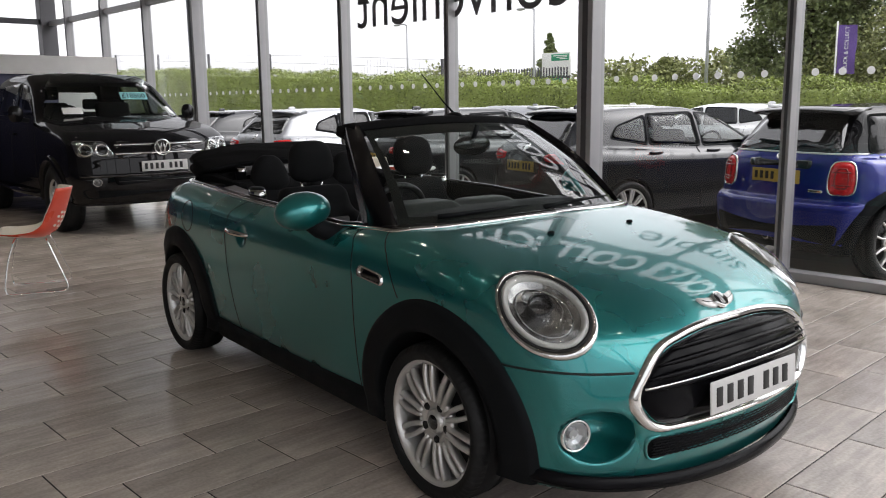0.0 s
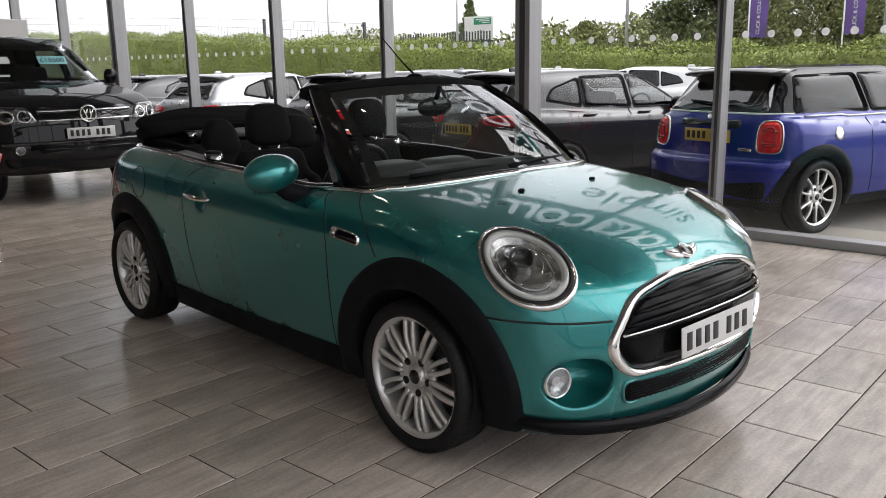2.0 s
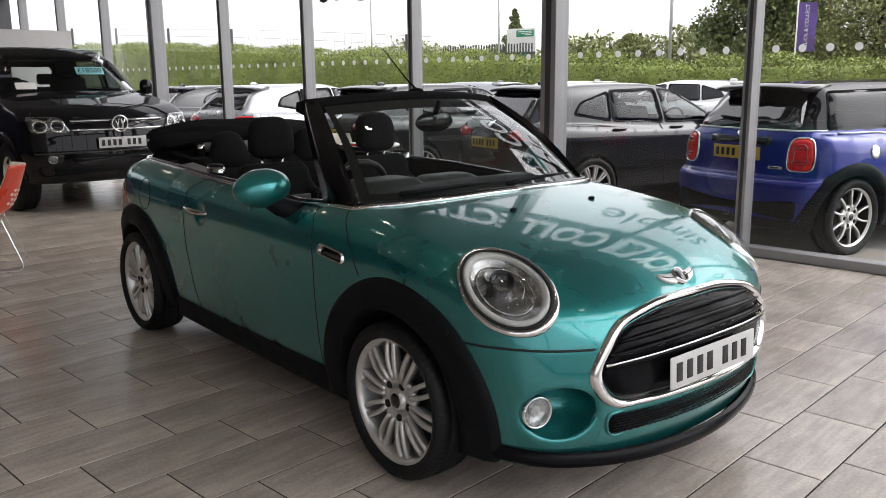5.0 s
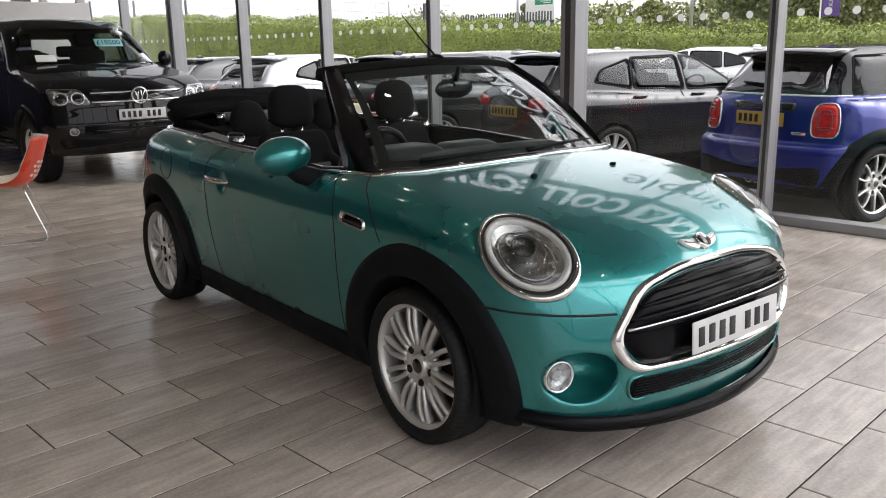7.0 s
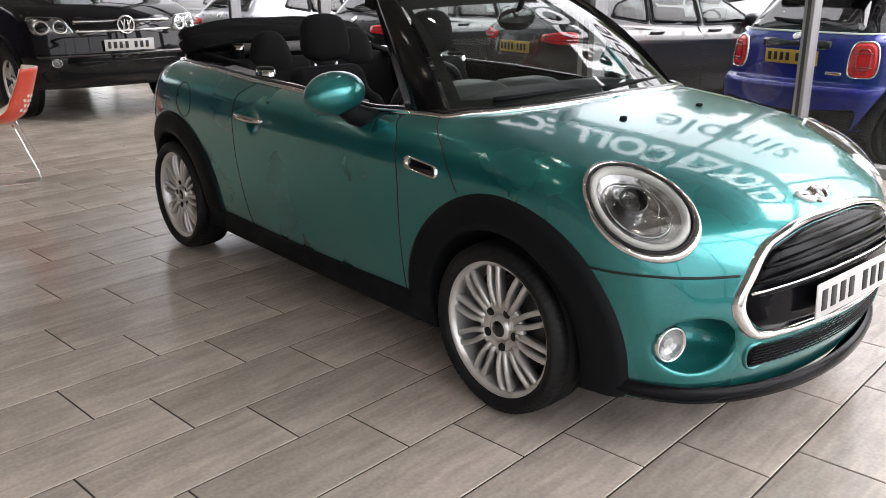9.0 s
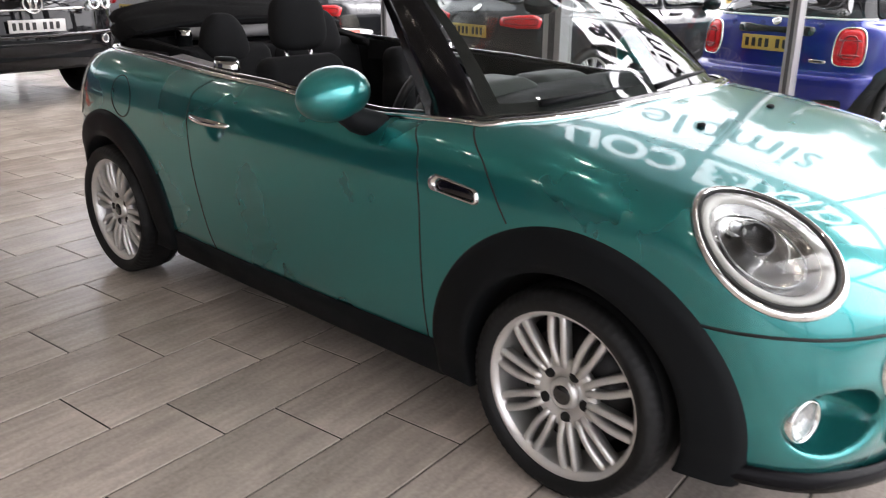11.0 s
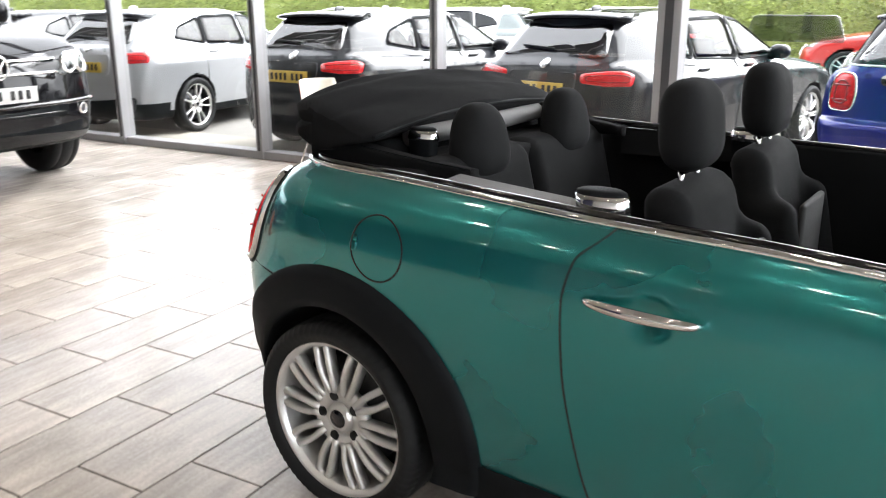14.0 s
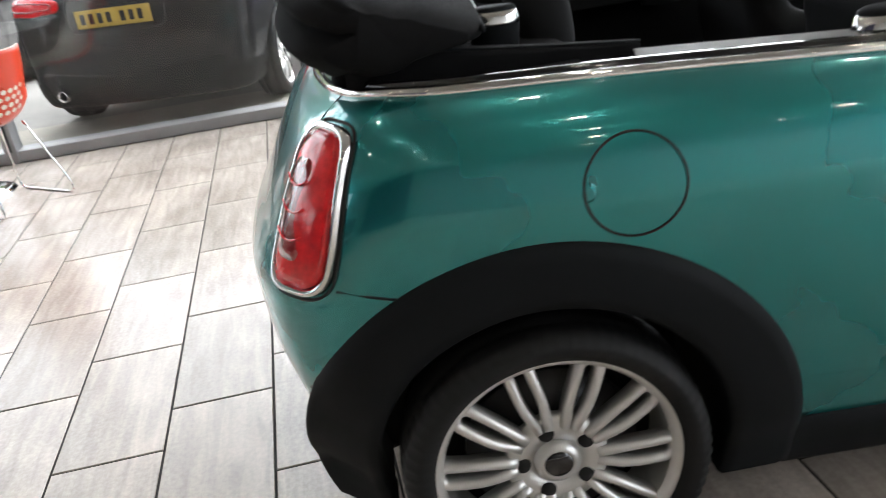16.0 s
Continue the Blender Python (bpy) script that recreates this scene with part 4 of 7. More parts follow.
        ho = part("headlamp", lamp.band(oval(-0.005, -0.008, RU, RV, 64, TURN), oval(-0.012, -0.004, RU * 0.86, RV * 0.87, 64, TURN), 0.004, 0.013, 7), CHROME, car, "oval headlamp in a chrome ring")
        part("lamp_gap", lamp.line(oval(-0.012, -0.004, RU * 0.865, RV * 0.875, 64, TURN), 0.0055, 0.010, True), SEAM, ho, "black rubber gasket")
        part("light_ring", loop_grid([ring_at(k, d, -0.012, -0.004) for k, d in ((0.855, 0.0), (0.84, -0.006), (0.80, -0.008), (0.755, -0.003), (0.72, 0.006), (0.705, 0.020))]), LAMP_RING, ho, "white daytime light ring")
        part("reflector", loop_grid([ring_at(k, d, -0.012, -0.004) for k, d in ((0.71, 0.010), (0.64, 0.024), (0.50, 0.040), (0.34, 0.05), (0.16, 0.054), (0.01, 0.055))]), LAMP_BOWL, ho, "dark mirrored reflector bowl")
        part("bowl_rib", tube(ring_at(0.56, 0.028, -0.012, -0.004), 0.0022, 6, True), LAMP_INNER, ho)
        pc, _ = lamp.points([(-0.030, 0.012)], 0.0)
        frame3 = Matrix((tuple(-n), tuple(u), tuple(v))).transposed().to_4x4()
        proj = part("projector", lathe([(0.045, 0.040), (0.0, 0.044), (-0.006, 0.041), (-0.002, 0.036), (0.012, 0.034)], 36), GLOSS_BLACK, ho, "black projector housing")
        proj.matrix_local = Matrix.Translation(tuple(pc[0] - n * 0.018)) @ frame3
        part("projector_lens", lathe([(0.010, 0.034), (-0.004, 0.026), (-0.011, 0.013), (-0.013, 0.0)], 30), LAMP_INNER, ho).matrix_local = proj.matrix_local.copy()
        part("projector_rim", tube([(-0.006, 0.043 * math.cos(a) * (1 if math.cos(a) > 0 else 1.25), 0.043 * math.sin(a)) for a in np.linspace(0, 2 * math.pi, 41)[:-1]], 0.0025, 6, True), CHROME, ho).matrix_local = proj.matrix_local.copy()
        part("lamp_divider", tube(smooth_path([tuple(lamp.points([(a, b)], 0)[0][0] - n * d) for a, b, d in ((-0.095, 0.03, 0.02), (-0.055, 0.062, 0.016), (0.0, 0.058, 0.014), (0.04, 0.03, 0.022), (0.052, -0.02, 0.03))], 24), 0.003, 6), CHROME, ho)
        part("small_reflector", lathe([(0.02, 0.010), (-0.004, 0.021), (-0.006, 0.019), (0.012, 0.006), (0.014, 0.0)], 20), LAMP_INNER, ho).matrix_local = Matrix.Translation(tuple(lamp.points([(-0.078, 0.022)], 0)[0][0] - n * 0.02)) @ frame3
        part("lens", lamp.patch(oval(-0.012, -0.004, RU * 0.86, RV * 0.87, 64, TURN), 0.013, 8, 0.004, 0.012), LAMP_CLEAR, ho)
        # fog lamp
        fog = part("fog_lamp", lathe([(0.03, 0.052), (-0.02, 0.057), (-0.030, 0.055), (-0.031, 0.049), (-0.022, 0.048)], 32), CHROME, car, "round clear fog lamp")
        part("reflector", lathe([(-0.022, 0.049), (-0.010, 0.040), (0.0, 0.024), (0.002, 0.022), (-0.014, 0.018), (-0.016, 0.0)], 9), LAMP_INNER, fog, smooth=False)
        fog.matrix_local = Matrix.Translation((s * 0.640, -1.79, 0.384)) @ Matrix.Rotation(radians(90 + s * 14), 4, "Z")
        part("lens", lathe([(-0.024, 0.049), (-0.032, 0.03), (-0.034, 0.0)], 32), LAMP_CLEAR, fog)
        # tail lamp
        n = np.array([s * 0.58, 0.80, 0.12])
        n /= np.linalg.norm(n)
        v = np.array([0, 0, 1.0])
        v -= n * (v @ n)
        v /= np.linalg.norm(v)
        u = np.cross(v, n)
        tl = Onto(F, np.array([s * 0.655, 1.60, 0.822]) + n * 0.4, u, v, -n)
        o = rounded([(-0.083, -0.145), (0.068, -0.145), (0.088, -0.02), (0.08, 0.145), (-0.072, 0.145), (-0.09, 0.0)], 0.055, 8)
        inn = [(x * 0.82, z * 0.88) for x, z in o]
        t = part("tail_lamp", tl.band(o, inn, 0.004, 0.014, 6), CHROME, car, "red tail lamp in a chrome frame")
        part("lens", tl.patch(inn, 0.016, 7, 0.016, 0.012), LAMP_RED, t)
        part("lamp_core", tl.patch([(x * 0.50 + s * 0.012, z * 0.66) for x, z in inn], 0.0245, 5, 0.003, 0.004), LAMP_DARK, t, "darker lamp core")
        for k in (-0.05, -0.005, 0.04):
            part("lamp_rib", tl.line([(s * 0.012 + 0.036 * q, k + 0.012 * q * q) for q in np.linspace(-1, 1, 9)], 0.0022, 0.030), LAMP_RED, t)
        part("panel_joint", tl.line([(x * 1.03, z * 1.03) for x, z in o], 0.003, 0.002, True), SEAM, car)
        part("panel_joint", top.line([(s * 0.535, 1.545), (s * 0.56, 1.58), (s * 0.575, 1.615)], 0.003, -0.001), SEAM, car)
        # windscreen pillar
        pr = []
        for q in np.linspace(0, 1, 9):
            bend = 0.03 * math.sin(math.pi * q)
            a = np.array([[s * 0.70, -0.655, 0.93], [s * 0.700, -0.73, 0.935], [s * 0.685, -0.855, 0.935], [s * 0.672, -0.872, 0.95], [s * 0.68, -0.66, 0.95]])
            b = np.array([[s * 0.545, -0.245, 1.338], [s * 0.548, -0.285, 1.352], [s * 0.53, -0.345, 1.362], [s * 0.522, -0.358, 1.36], [s * 0.525, -0.25, 1.34]])
            pr.append(a + (b - a) * q + np.array([s * bend * 0.6, -bend * 0.4, bend]))
        pp, pf = loop_grid(pr)
        part("windscreen_pillar", (pp, pf), PILLAR, car, "glossy black windscreen pillar")
        # belt guide caps and roll bar caps
        for (bx, by, bz), sc2 in (((s * 0.612, 0.55, 0.998), 1.0), ((s * 0.395, 1.232, 1.07), 0.72)):
            cap = part("belt_guide", lathe([(-0.022, 0.060), (-0.018, 0.061), (0.0, 0.056), (0.012, 0.053), (0.015, 0.047)], 32), CHROME, car, "chrome banded belt guide")
            cap.matrix_local = Matrix.Translation((bx, by, bz)) @ Matrix.Rotation(radians(-90), 4, "Y") @ Matrix.Diagonal((sc2, 1.25 * sc2, 0.72 * sc2, 1))
            part("cap", lathe([(0.012, 0.051), (0.020, 0.05), (0.025, 0.042), (0.027, 0.02), (0.0275, 0.0)], 32), PLASTIC, cap, "glossy black cap")
            part("stalk", lathe([(-0.12, 0.05), (-0.02, 0.058)], 24), PLASTIC, cap)
        # pale trim beside the rear seat
        tr = [[(s * 0.655, y, 0.972 + 0.018 * (y - 0.5)) for y in np.linspace(0.55, 1.02, 8)], [(s * (0.60 - 0.06 * q), 0.56 + 0.44 * q, 0.985 + 0.012 * q) for q in np.linspace(0, 1, 8)], [(s * (0.59 - 0.06 * q), 0.56 + 0.44 * q, 0.90) for q in np.linspace(0, 1, 8)]]
        part("side_trim", grid(tr[:2]), TRIM_GREY, car, "pale grey inner side trim")
        part("side_lining", grid(tr[1:]), SEAT_CLOTH, car)
    # chrome belt line and windscreen base line
    path = [(0.0, -1.06), (-0.3, -1.045), (-0.51, -1.0), (-0.62, -0.94), (-0.69, -0.845), (-0.695, -0.60), (-0.70, -0.1), (-0.695, 0.5), (-0.685, 0.82), (-0.667, 1.21), (-0.655, 1.36), (-0.632, 1.447), (-0.577, 1.514), (-0.41, 1.572), (-0.2, 1.60), (0.0, 1.605)]
    lp = [tuple(v) for v in smooth_path(path, 130)]
    ring = lp + [(-x, y) for x, y in lp[::-1][1:-1]]
    part("belt_trim", top.line(ring, 0.011, 0.003, True, 8), CHROME, car, "chrome belt line trim")
    part("belt_seal", top.line([(x * 0.972, y * 0.985) for x, y in ring], 0.012, 0.006, True, 8), GLOSS_BLACK, car)
    # cowl and dashboard under the windscreen
    inside = [(x * 0.985, y + 0.012) for x, y in lp if y < -0.6]
    sheet = []
    for q in np.linspace(-1, 1, 41):
        ax = abs(q) * 0.68
        y0 = float(cowl(ax)) + 0.01
        line = [(q * 0.68, y) for y in np.linspace(y0, -0.56, 10)]
        s, _ = top.points(line, 0.004)
        sheet.append(s)
    part("cowl_panel", grid(sheet), PLASTIC, car, "black cowl panel")

    def dash(x, y, z):
        f = rbox(x, y, z, (0, -0.72, 0.86), (0.64, 0.26, 0.115), 0.08)
        f = smin(f, rbox(x, y, z, (-0.34, -0.56, 0.945), (0.17, 0.12, 0.075), 0.06), 0.06)
        return smin(f, rbox(x, y, z, (0.05, -0.53, 0.92), (0.15, 0.10, 0.085), 0.06), 0.06)
    form("dashboard", dash, (-0.7, -1.02, 0.7), (0.7, -0.36, 1.06), 0.02, DASH, car, "black dashboard")
    # steering wheel
    sw = part("steering_wheel", tube([(0.0, 0.178 * math.cos(a), 0.178 * math.sin(a)) for a in np.linspace(0, 2 * math.pi, 41)[:-1]], 0.0165, 10, True), LEATHER, car, "black leather steering wheel")
    sw.matrix_local = Matrix.Translation((-0.34, -0.33, 0.915)) @ Matrix.Rotation(radians(90), 4, "Z") @ Matrix.Rotation(radians(-24), 4, "Y")
    part("wheel_boss", join(lathe([(-0.03, 0.0), (-0.028, 0.05), (0.02, 0.065), (0.04, 0.05)], 24), *[flat(box((-0.012, -0.02, 0.04), (0.008, 0.02, 0.17), 0.004, Matrix.Rotation(a, 4, "X"))) for a in (0, radians(115), radians(-115))]), LEATHER, sw)
    # grille, plate, lower intake, lip
    go = rounded([(-0.545, 0.50), (-0.44, 0.665), (-0.2, 0.712), (0.2, 0.712), (0.44, 0.665), (0.545, 0.50), (0.47, 0.385), (-0.47, 0.385)], 0.10, 7)
    go = [tuple(np.array(a) + (np.array(b) - np.array(a)) * q / 8) for a, b in zip(go, go[1:] + go[:1]) for q in (range(8) if math.dist(a, b) > 0.1 else (0,))]
    gi = [(x * 0.915, 0.545 + (z - 0.545) * 0.835) for x, z in go]
    g = part("grille", front.band(go, gi, 0.003, 0.016, 7), CHROME, car, "chrome framed black radiator grille")
    part("grille_panel", front.patch(gi, 0.003, 8, 0.008), GRILLE_BLACK, g)
    for i, z in enumerate((0.655, 0.620, 0.585, 0.550)):
        wdt = (0.35, 0.42, 0.46, 0.48)[i]
        pts, gg = front.points([(x, z - 0.02 * (x / 0.5) ** 2) for x in np.linspace(-wdt, wdt, 33)], 0.014)
        part("slat", tube(pts, [0.0105 * (1 - 0.6 * abs(x) ** 8) for x in np.linspace(-1, 1, 33)], 8), GRILLE_BLACK, g)
        if i == 3:
            part("slat_edge", tube(pts + np.array([0, -0.005, 0.0095]), 0.0045, 6), CHROME, g, "chrome edge")
    number_plate(car, pose(0.0, -2.045, 0.482, -3, 0, 0), 0.52, 0.113, PLATE_WHITE)
    lo = rounded([(-0.46, 0.366), (0.46, 0.366), (0.445, 0.29), (-0.445, 0.29)], 0.035, 5)
    li = part("lower_intake", front.patch(lo, 0.002, 5, 0.004), PLASTIC, car, "black meshed lower intake")
    bars = []
    for k in range(7):
        pts, _ = front.points([(x, 0.297 + 0.0105 * k + 0.003 * ((i + k) % 2)) for i, x in enumerate(np.linspace(-0.44, 0.44, 67))], 0.004)
        bars.append(tube(pts, 0.0028, 4))
    part("mesh_bar", join(*bars), GRILLE_BLACK, li)
    part("intake_edge", front.band([(x * 1.03, 0.315 + (z - 0.315) * 1.25) for x, z in lo], [(x * 0.995, 0.315 + (z - 0.315) * 0.98) for x, z in lo], 0.001, 0.008, 4), TEAL, li)
    rows = []
    for off, dz in ((-0.012, 0.0), (0.001, -0.006), (0.006, -0.032), (0.002, -0.048), (-0.06, -0.054)):
        zs = [max(0.214 + 0.09 * x * x + dz, 0.12) for x in np.linspace(-0.755, 0.755, 45)]
        pts, gg = front.points([(x * 0.985, max(z, 0.31)) for x, z in zip(np.linspace(-0.755, 0.755, 45), zs)], 0.0)
        gg[:, 2] = 0
        pts = pts + gg / np.linalg.norm(gg, axis=1)[:, None] * off
        pts[:, 2] = zs
        rows.append(pts)
    part("front_lip", grid(rows), GRILLE_BLACK, car, "black plastic front lip")
    # bonnet badge: plain winged shape
    bd, _ = top.points([(0.0, -1.885)], 0.006)
    slant = np.array([0.0, 0.62, -0.785])
    plate = Onto(F, bd[0] - slant * 0.4, (1, 0, 0), (0, 0.785, 0.62), slant)
    em = part("bonnet_badge", plate.patch(oval(0, 0, 0.029, 0.029, 28), 0.014, 4, 0.016, 0.004), GLOSS_BLACK, car, "winged badge with a black disc")
    part("badge_ring", plate.band(oval(0, 0, 0.034, 0.034, 28), oval(0, 0, 0.025, 0.025, 28), 0.016, 0.005, 4), CHROME, em)
    for sg in (-1, 1):
        wing = [(sg * a, b) for a, b in rounded([(0.026, 0.018), (0.055, 0.020), (0.100, 0.030), (0.094, 0.008), (0.076, -0.010), (0.050, -0.022), (0.026, -0.022)], 0.006, 3)]
        part("badge_wing", plate.patch(wing, 0.010, 4, 0.012, 0.003), ALLOY, em, "silver wing")
        part("wing_groove", plate.line([(sg * 0.034, -0.002), (sg * 0.06, 0.0), (sg * 0.09, 0.012)], 0.0016, 0.013), GLOSS_BLACK, em)
    for x in (-0.235, 0.235):
        pt, _ = top.points([(x, -1.283)], 0.004)
        nz = part("washer_nozzle", rounded_blob(0.016, 0.012, 0.007), PLASTIC, car)
        nz.matrix_local = Matrix.Translation(tuple(pt[0]))
    # windscreen and header rail
    glass_rows = []
    for q in np.linspace(0, 1, 13):
        row = []
        for r in np.linspace(-1, 1, 25):
            base = np.array([r * 0.645, float(cowl(abs(r) * 0.66)) + 0.05, 0.968 + 0.015 * (1 - r * r)])
            head = np.array([r * 0.50, -0.435 + 0.085 * r * r, 1.368 - 0.022 * r * r])
            row.append(base + (head - base) * q + np.array([0, -0.02, 0.022]) * math.sin(math.pi * q))
        glass_rows.append(row)
    ws = part("windscreen", grid(glass_rows), WINDSCREEN, car, "clear windscreen")

    def screen_at(q, r):
        base = np.array([r * 0.645, float(cowl(abs(r) * 0.66)) + 0.05, 0.968 + 0.015 * (1 - r * r)])
        head = np.array([r * 0.50, -0.435 + 0.085 * r * r, 1.368 - 0.022 * r * r])
        return base + (head - base) * q + np.array([0, -0.02, 0.022]) * math.sin(math.pi * q) + np.array([0, 0.004, -0.003])
    for q0, q1, r0, r1 in ((0.86, 1.0, -1, 1), (0.0, 0.07, -1, 1), (0.07, 0.86, -1, -0.955), (0.07, 0.86, 0.955, 1)):
        part("black_border", grid([[screen_at(q, r) for r in np.linspace(r0, r1, 21)] for q in np.linspace(q0, q1, 9)]), SEAM, ws, "black printed border")
    hr = []
    for r in np.linspace(-1, 1, 27):
        y0, z0, x0 = -0.445 + 0.095 * r * r, 1.372 - 0.03 * r * r, r * 0.548
        hr.append([(x0, y0, z0 - 0.018), (x0, y0 + 0.01, z0 + 0.012), (x0, y0 + 0.07, z0 + 0.024), (x0, y0 + 0.15, z0 + 0.01), (x0, y0 + 0.16, z0 - 0.03), (x0, y0 + 0.10, z0 - 0.045), (x0, y0 + 0.04, z0 - 0.04)])
    p, f = loop_grid(hr)
    f += [tuple(range(7)), tuple(len(p) - 7 + k for k in range(7))]
    part("header_rail", (p, f), CANVAS, car, "black windscreen header rail")
    an = part("aerial", tube([(0.03, -0.36, 1.395), (0.025, -0.27, 1.46), (0.02, -0.10, 1.60)], [0.006, 0.004, 0.0025], 8), PLASTIC, car, "black whip aerial")
    part("aerial_base", lattice(lambda x, y, z: (np.sqrt(((x - 0.03) / 0.028) ** 2 + ((y + 0.35) / 0.06) ** 2 + ((z - 1.385) / 0.026) ** 2) - 1) * 0.026, (-0.02, -0.43, 1.35), (0.08, -0.27, 1.43), 0.006), PLASTIC, an)
    im = part("interior_mirror", rounded_blob(0.125, 0.03, 0.045), GLOSS_BLACK, car, "black interior mirror")
    im.matrix_local = pose(-0.02, -0.545, 1.255, 8, 0, 8)
    part("mirror_stem", tube([(0.0, 0.0, 0.02), (0.0, -0.02, 0.10)], 0.012, 8), PLASTIC, im)
    for x0, x1 in ((-0.52, 0.08), (0.02, 0.58)):
        a = [(x0 + (x1 - x0) * q, float(cowl(abs(x0 + (x1 - x0) * q))) + 0.07 + 0.03 * q, 1.0 + 0.012 * math.sin(math.pi * q)) for q in np.linspace(0, 1, 9)]
        w = part("wiper", tube(a, [0.012, 0.010, 0.009, 0.008, 0.007, 0.006, 0.006, 0.005, 0.004], 6), PLASTIC, car, "black wiper")
        part("wiper_blade", tube([(x, y + 0.012, z - 0.012) for x, y, z in a[2:]], 0.006, 5), RUBBER, w)
    # seats
    for x in (-0.34, 0.34):
        front_seat(car, x, 0.335)
    for x in (-0.28, 0.28):
        rear_seat(car, x)
    part("centre_console", box((-0.10, -0.45, 0.40), (0.10, 0.42, 0.64), 0.03), PLASTIC, car)
    part("number_plate_lamp", box((-0.12, 1.775, 0.60), (0.12, 1.79, 0.615), 0.004), PLASTIC, car)
    soft_top(car)
    part("tailgate_badge", tube([(0.04 * math.cos(a), 1.675, 0.86 + 0.04 * math.sin(a)) for a in np.linspace(0, 2 * math.pi, 25)[:-1]], 0.006, 6, True), CHROME, car)
    return car


def rounded_blob(a, b, c):
    """A flattened round body with half sizes a, b, c."""
    rows = []
    for i in range(1, 12):
        t = math.pi * i / 12
        rr, z = math.sin(t) ** 0.7, math.cos(t)
        rows.append([(a * rr * math.cos(u), b * rr * math.sin(u), c * z) for u in np.linspace(0, 2 * math.pi, 25)[:-1]])
    p, f = loop_grid(rows)
    f += [tuple(range(24)), tuple(len(p) - 24 + k for k in range(24))]
    return p, f


def front_seat(car, x, y):
    def back(px, py, pz):
        lean = (pz - 0.55) * 0.22
        wide = 1 + 0.9 * np.maximum(pz - 0.80, 0)
        px = x + (px - x) * wide
        q = rbox(px, py - lean, pz, (x, y, 0.72), (0.235, 0.06, 0.30), 0.055)
        for s in (-1, 1):
            q = smin(q, rbox(px, py - lean, pz, (x + s * 0.205, y - 0.05, 0.66), (0.045, 0.075, 0.22), 0.04), 0.05)
        return q
    seat = form("front_seat", back, (x - 0.32, y - 0.2, 0.36), (x + 0.32, y + 0.26, 1.08), 0.018, SEAT_CLOTH, car, "black cloth front seat")
    part("seat_base", flat(box((x - 0.25, y - 0.50, 0.36), (x + 0.25, y + 0.02, 0.56), 0.06)), SEAT_CLOTH, seat)
    part("centre_panel", flat(box((x - 0.13, y - 0.072, 0.56), (x + 0.13, y - 0.05, 0.86), 0.01, Matrix.Translation((0, 0, 0)))), SEAT_GREY, seat, "grey cloth centre panel")

    def head(px, py, pz):
        wide = 0.132 - 0.10 * (pz - 1.10)
        return ((np.abs((px - x) / wide) ** 3.2 + np.abs((py - 0.08 * (pz - 1.15) - y - 0.105) / 0.062) ** 2.6 + np.abs((pz - 1.152) / 0.112) ** 3.2) ** (1 / 3) - 1) * 0.06
    h = form("headrest", head, (x - 0.16, y, 1.0), (x + 0.16, y + 0.22, 1.32), 0.012, SEAT_CLOTH, seat, "black cloth headrest")
    for s in (-1, 1):
        part("headrest_post", tube([(x + s * 0.06, y + 0.10, 0.98), (x + s * 0.06, y + 0.105, 1.06)], 0.0075, 8), CHROME, h)


def rear_seat(car, x):
    def back(px, py, pz):
        lean = (pz - 0.6) * 0.25
        return rbox(px, py - lean, pz, (x, 1.05, 0.74), (0.272, 0.07, 0.27), 0.05)
    seat = form("rear_seat", back, (x - 0.30, 0.92, 0.42), (x + 0.30, 1.28, 1.06), 0.018, SEAT_CLOTH, car, "black cloth rear seat")
    part("seat_base", flat(box((x - 0.24, 0.62, 0.40), (x + 0.24, 1.06, 0.58), 0.06)), SEAT_CLOTH, seat)

    def head(px, py, pz):
        wide = 0.135 - 0.30 * (pz - 0.98)
        return ((np.abs((px - x - 0.02) / wide) ** 2.8 + np.abs((py - 1.115 - 0.1 * (pz - 1.0)) / 0.065) ** 2.5 + np.abs((pz - 1.04) / 0.115) ** 2.8) ** (1 / 2.8) - 1) * 0.06
    form("headrest", head, (x - 0.13, 1.03, 0.92), (x + 0.17, 1.2, 1.17), 0.012, SEAT_CLOTH, seat, "black cloth headrest")


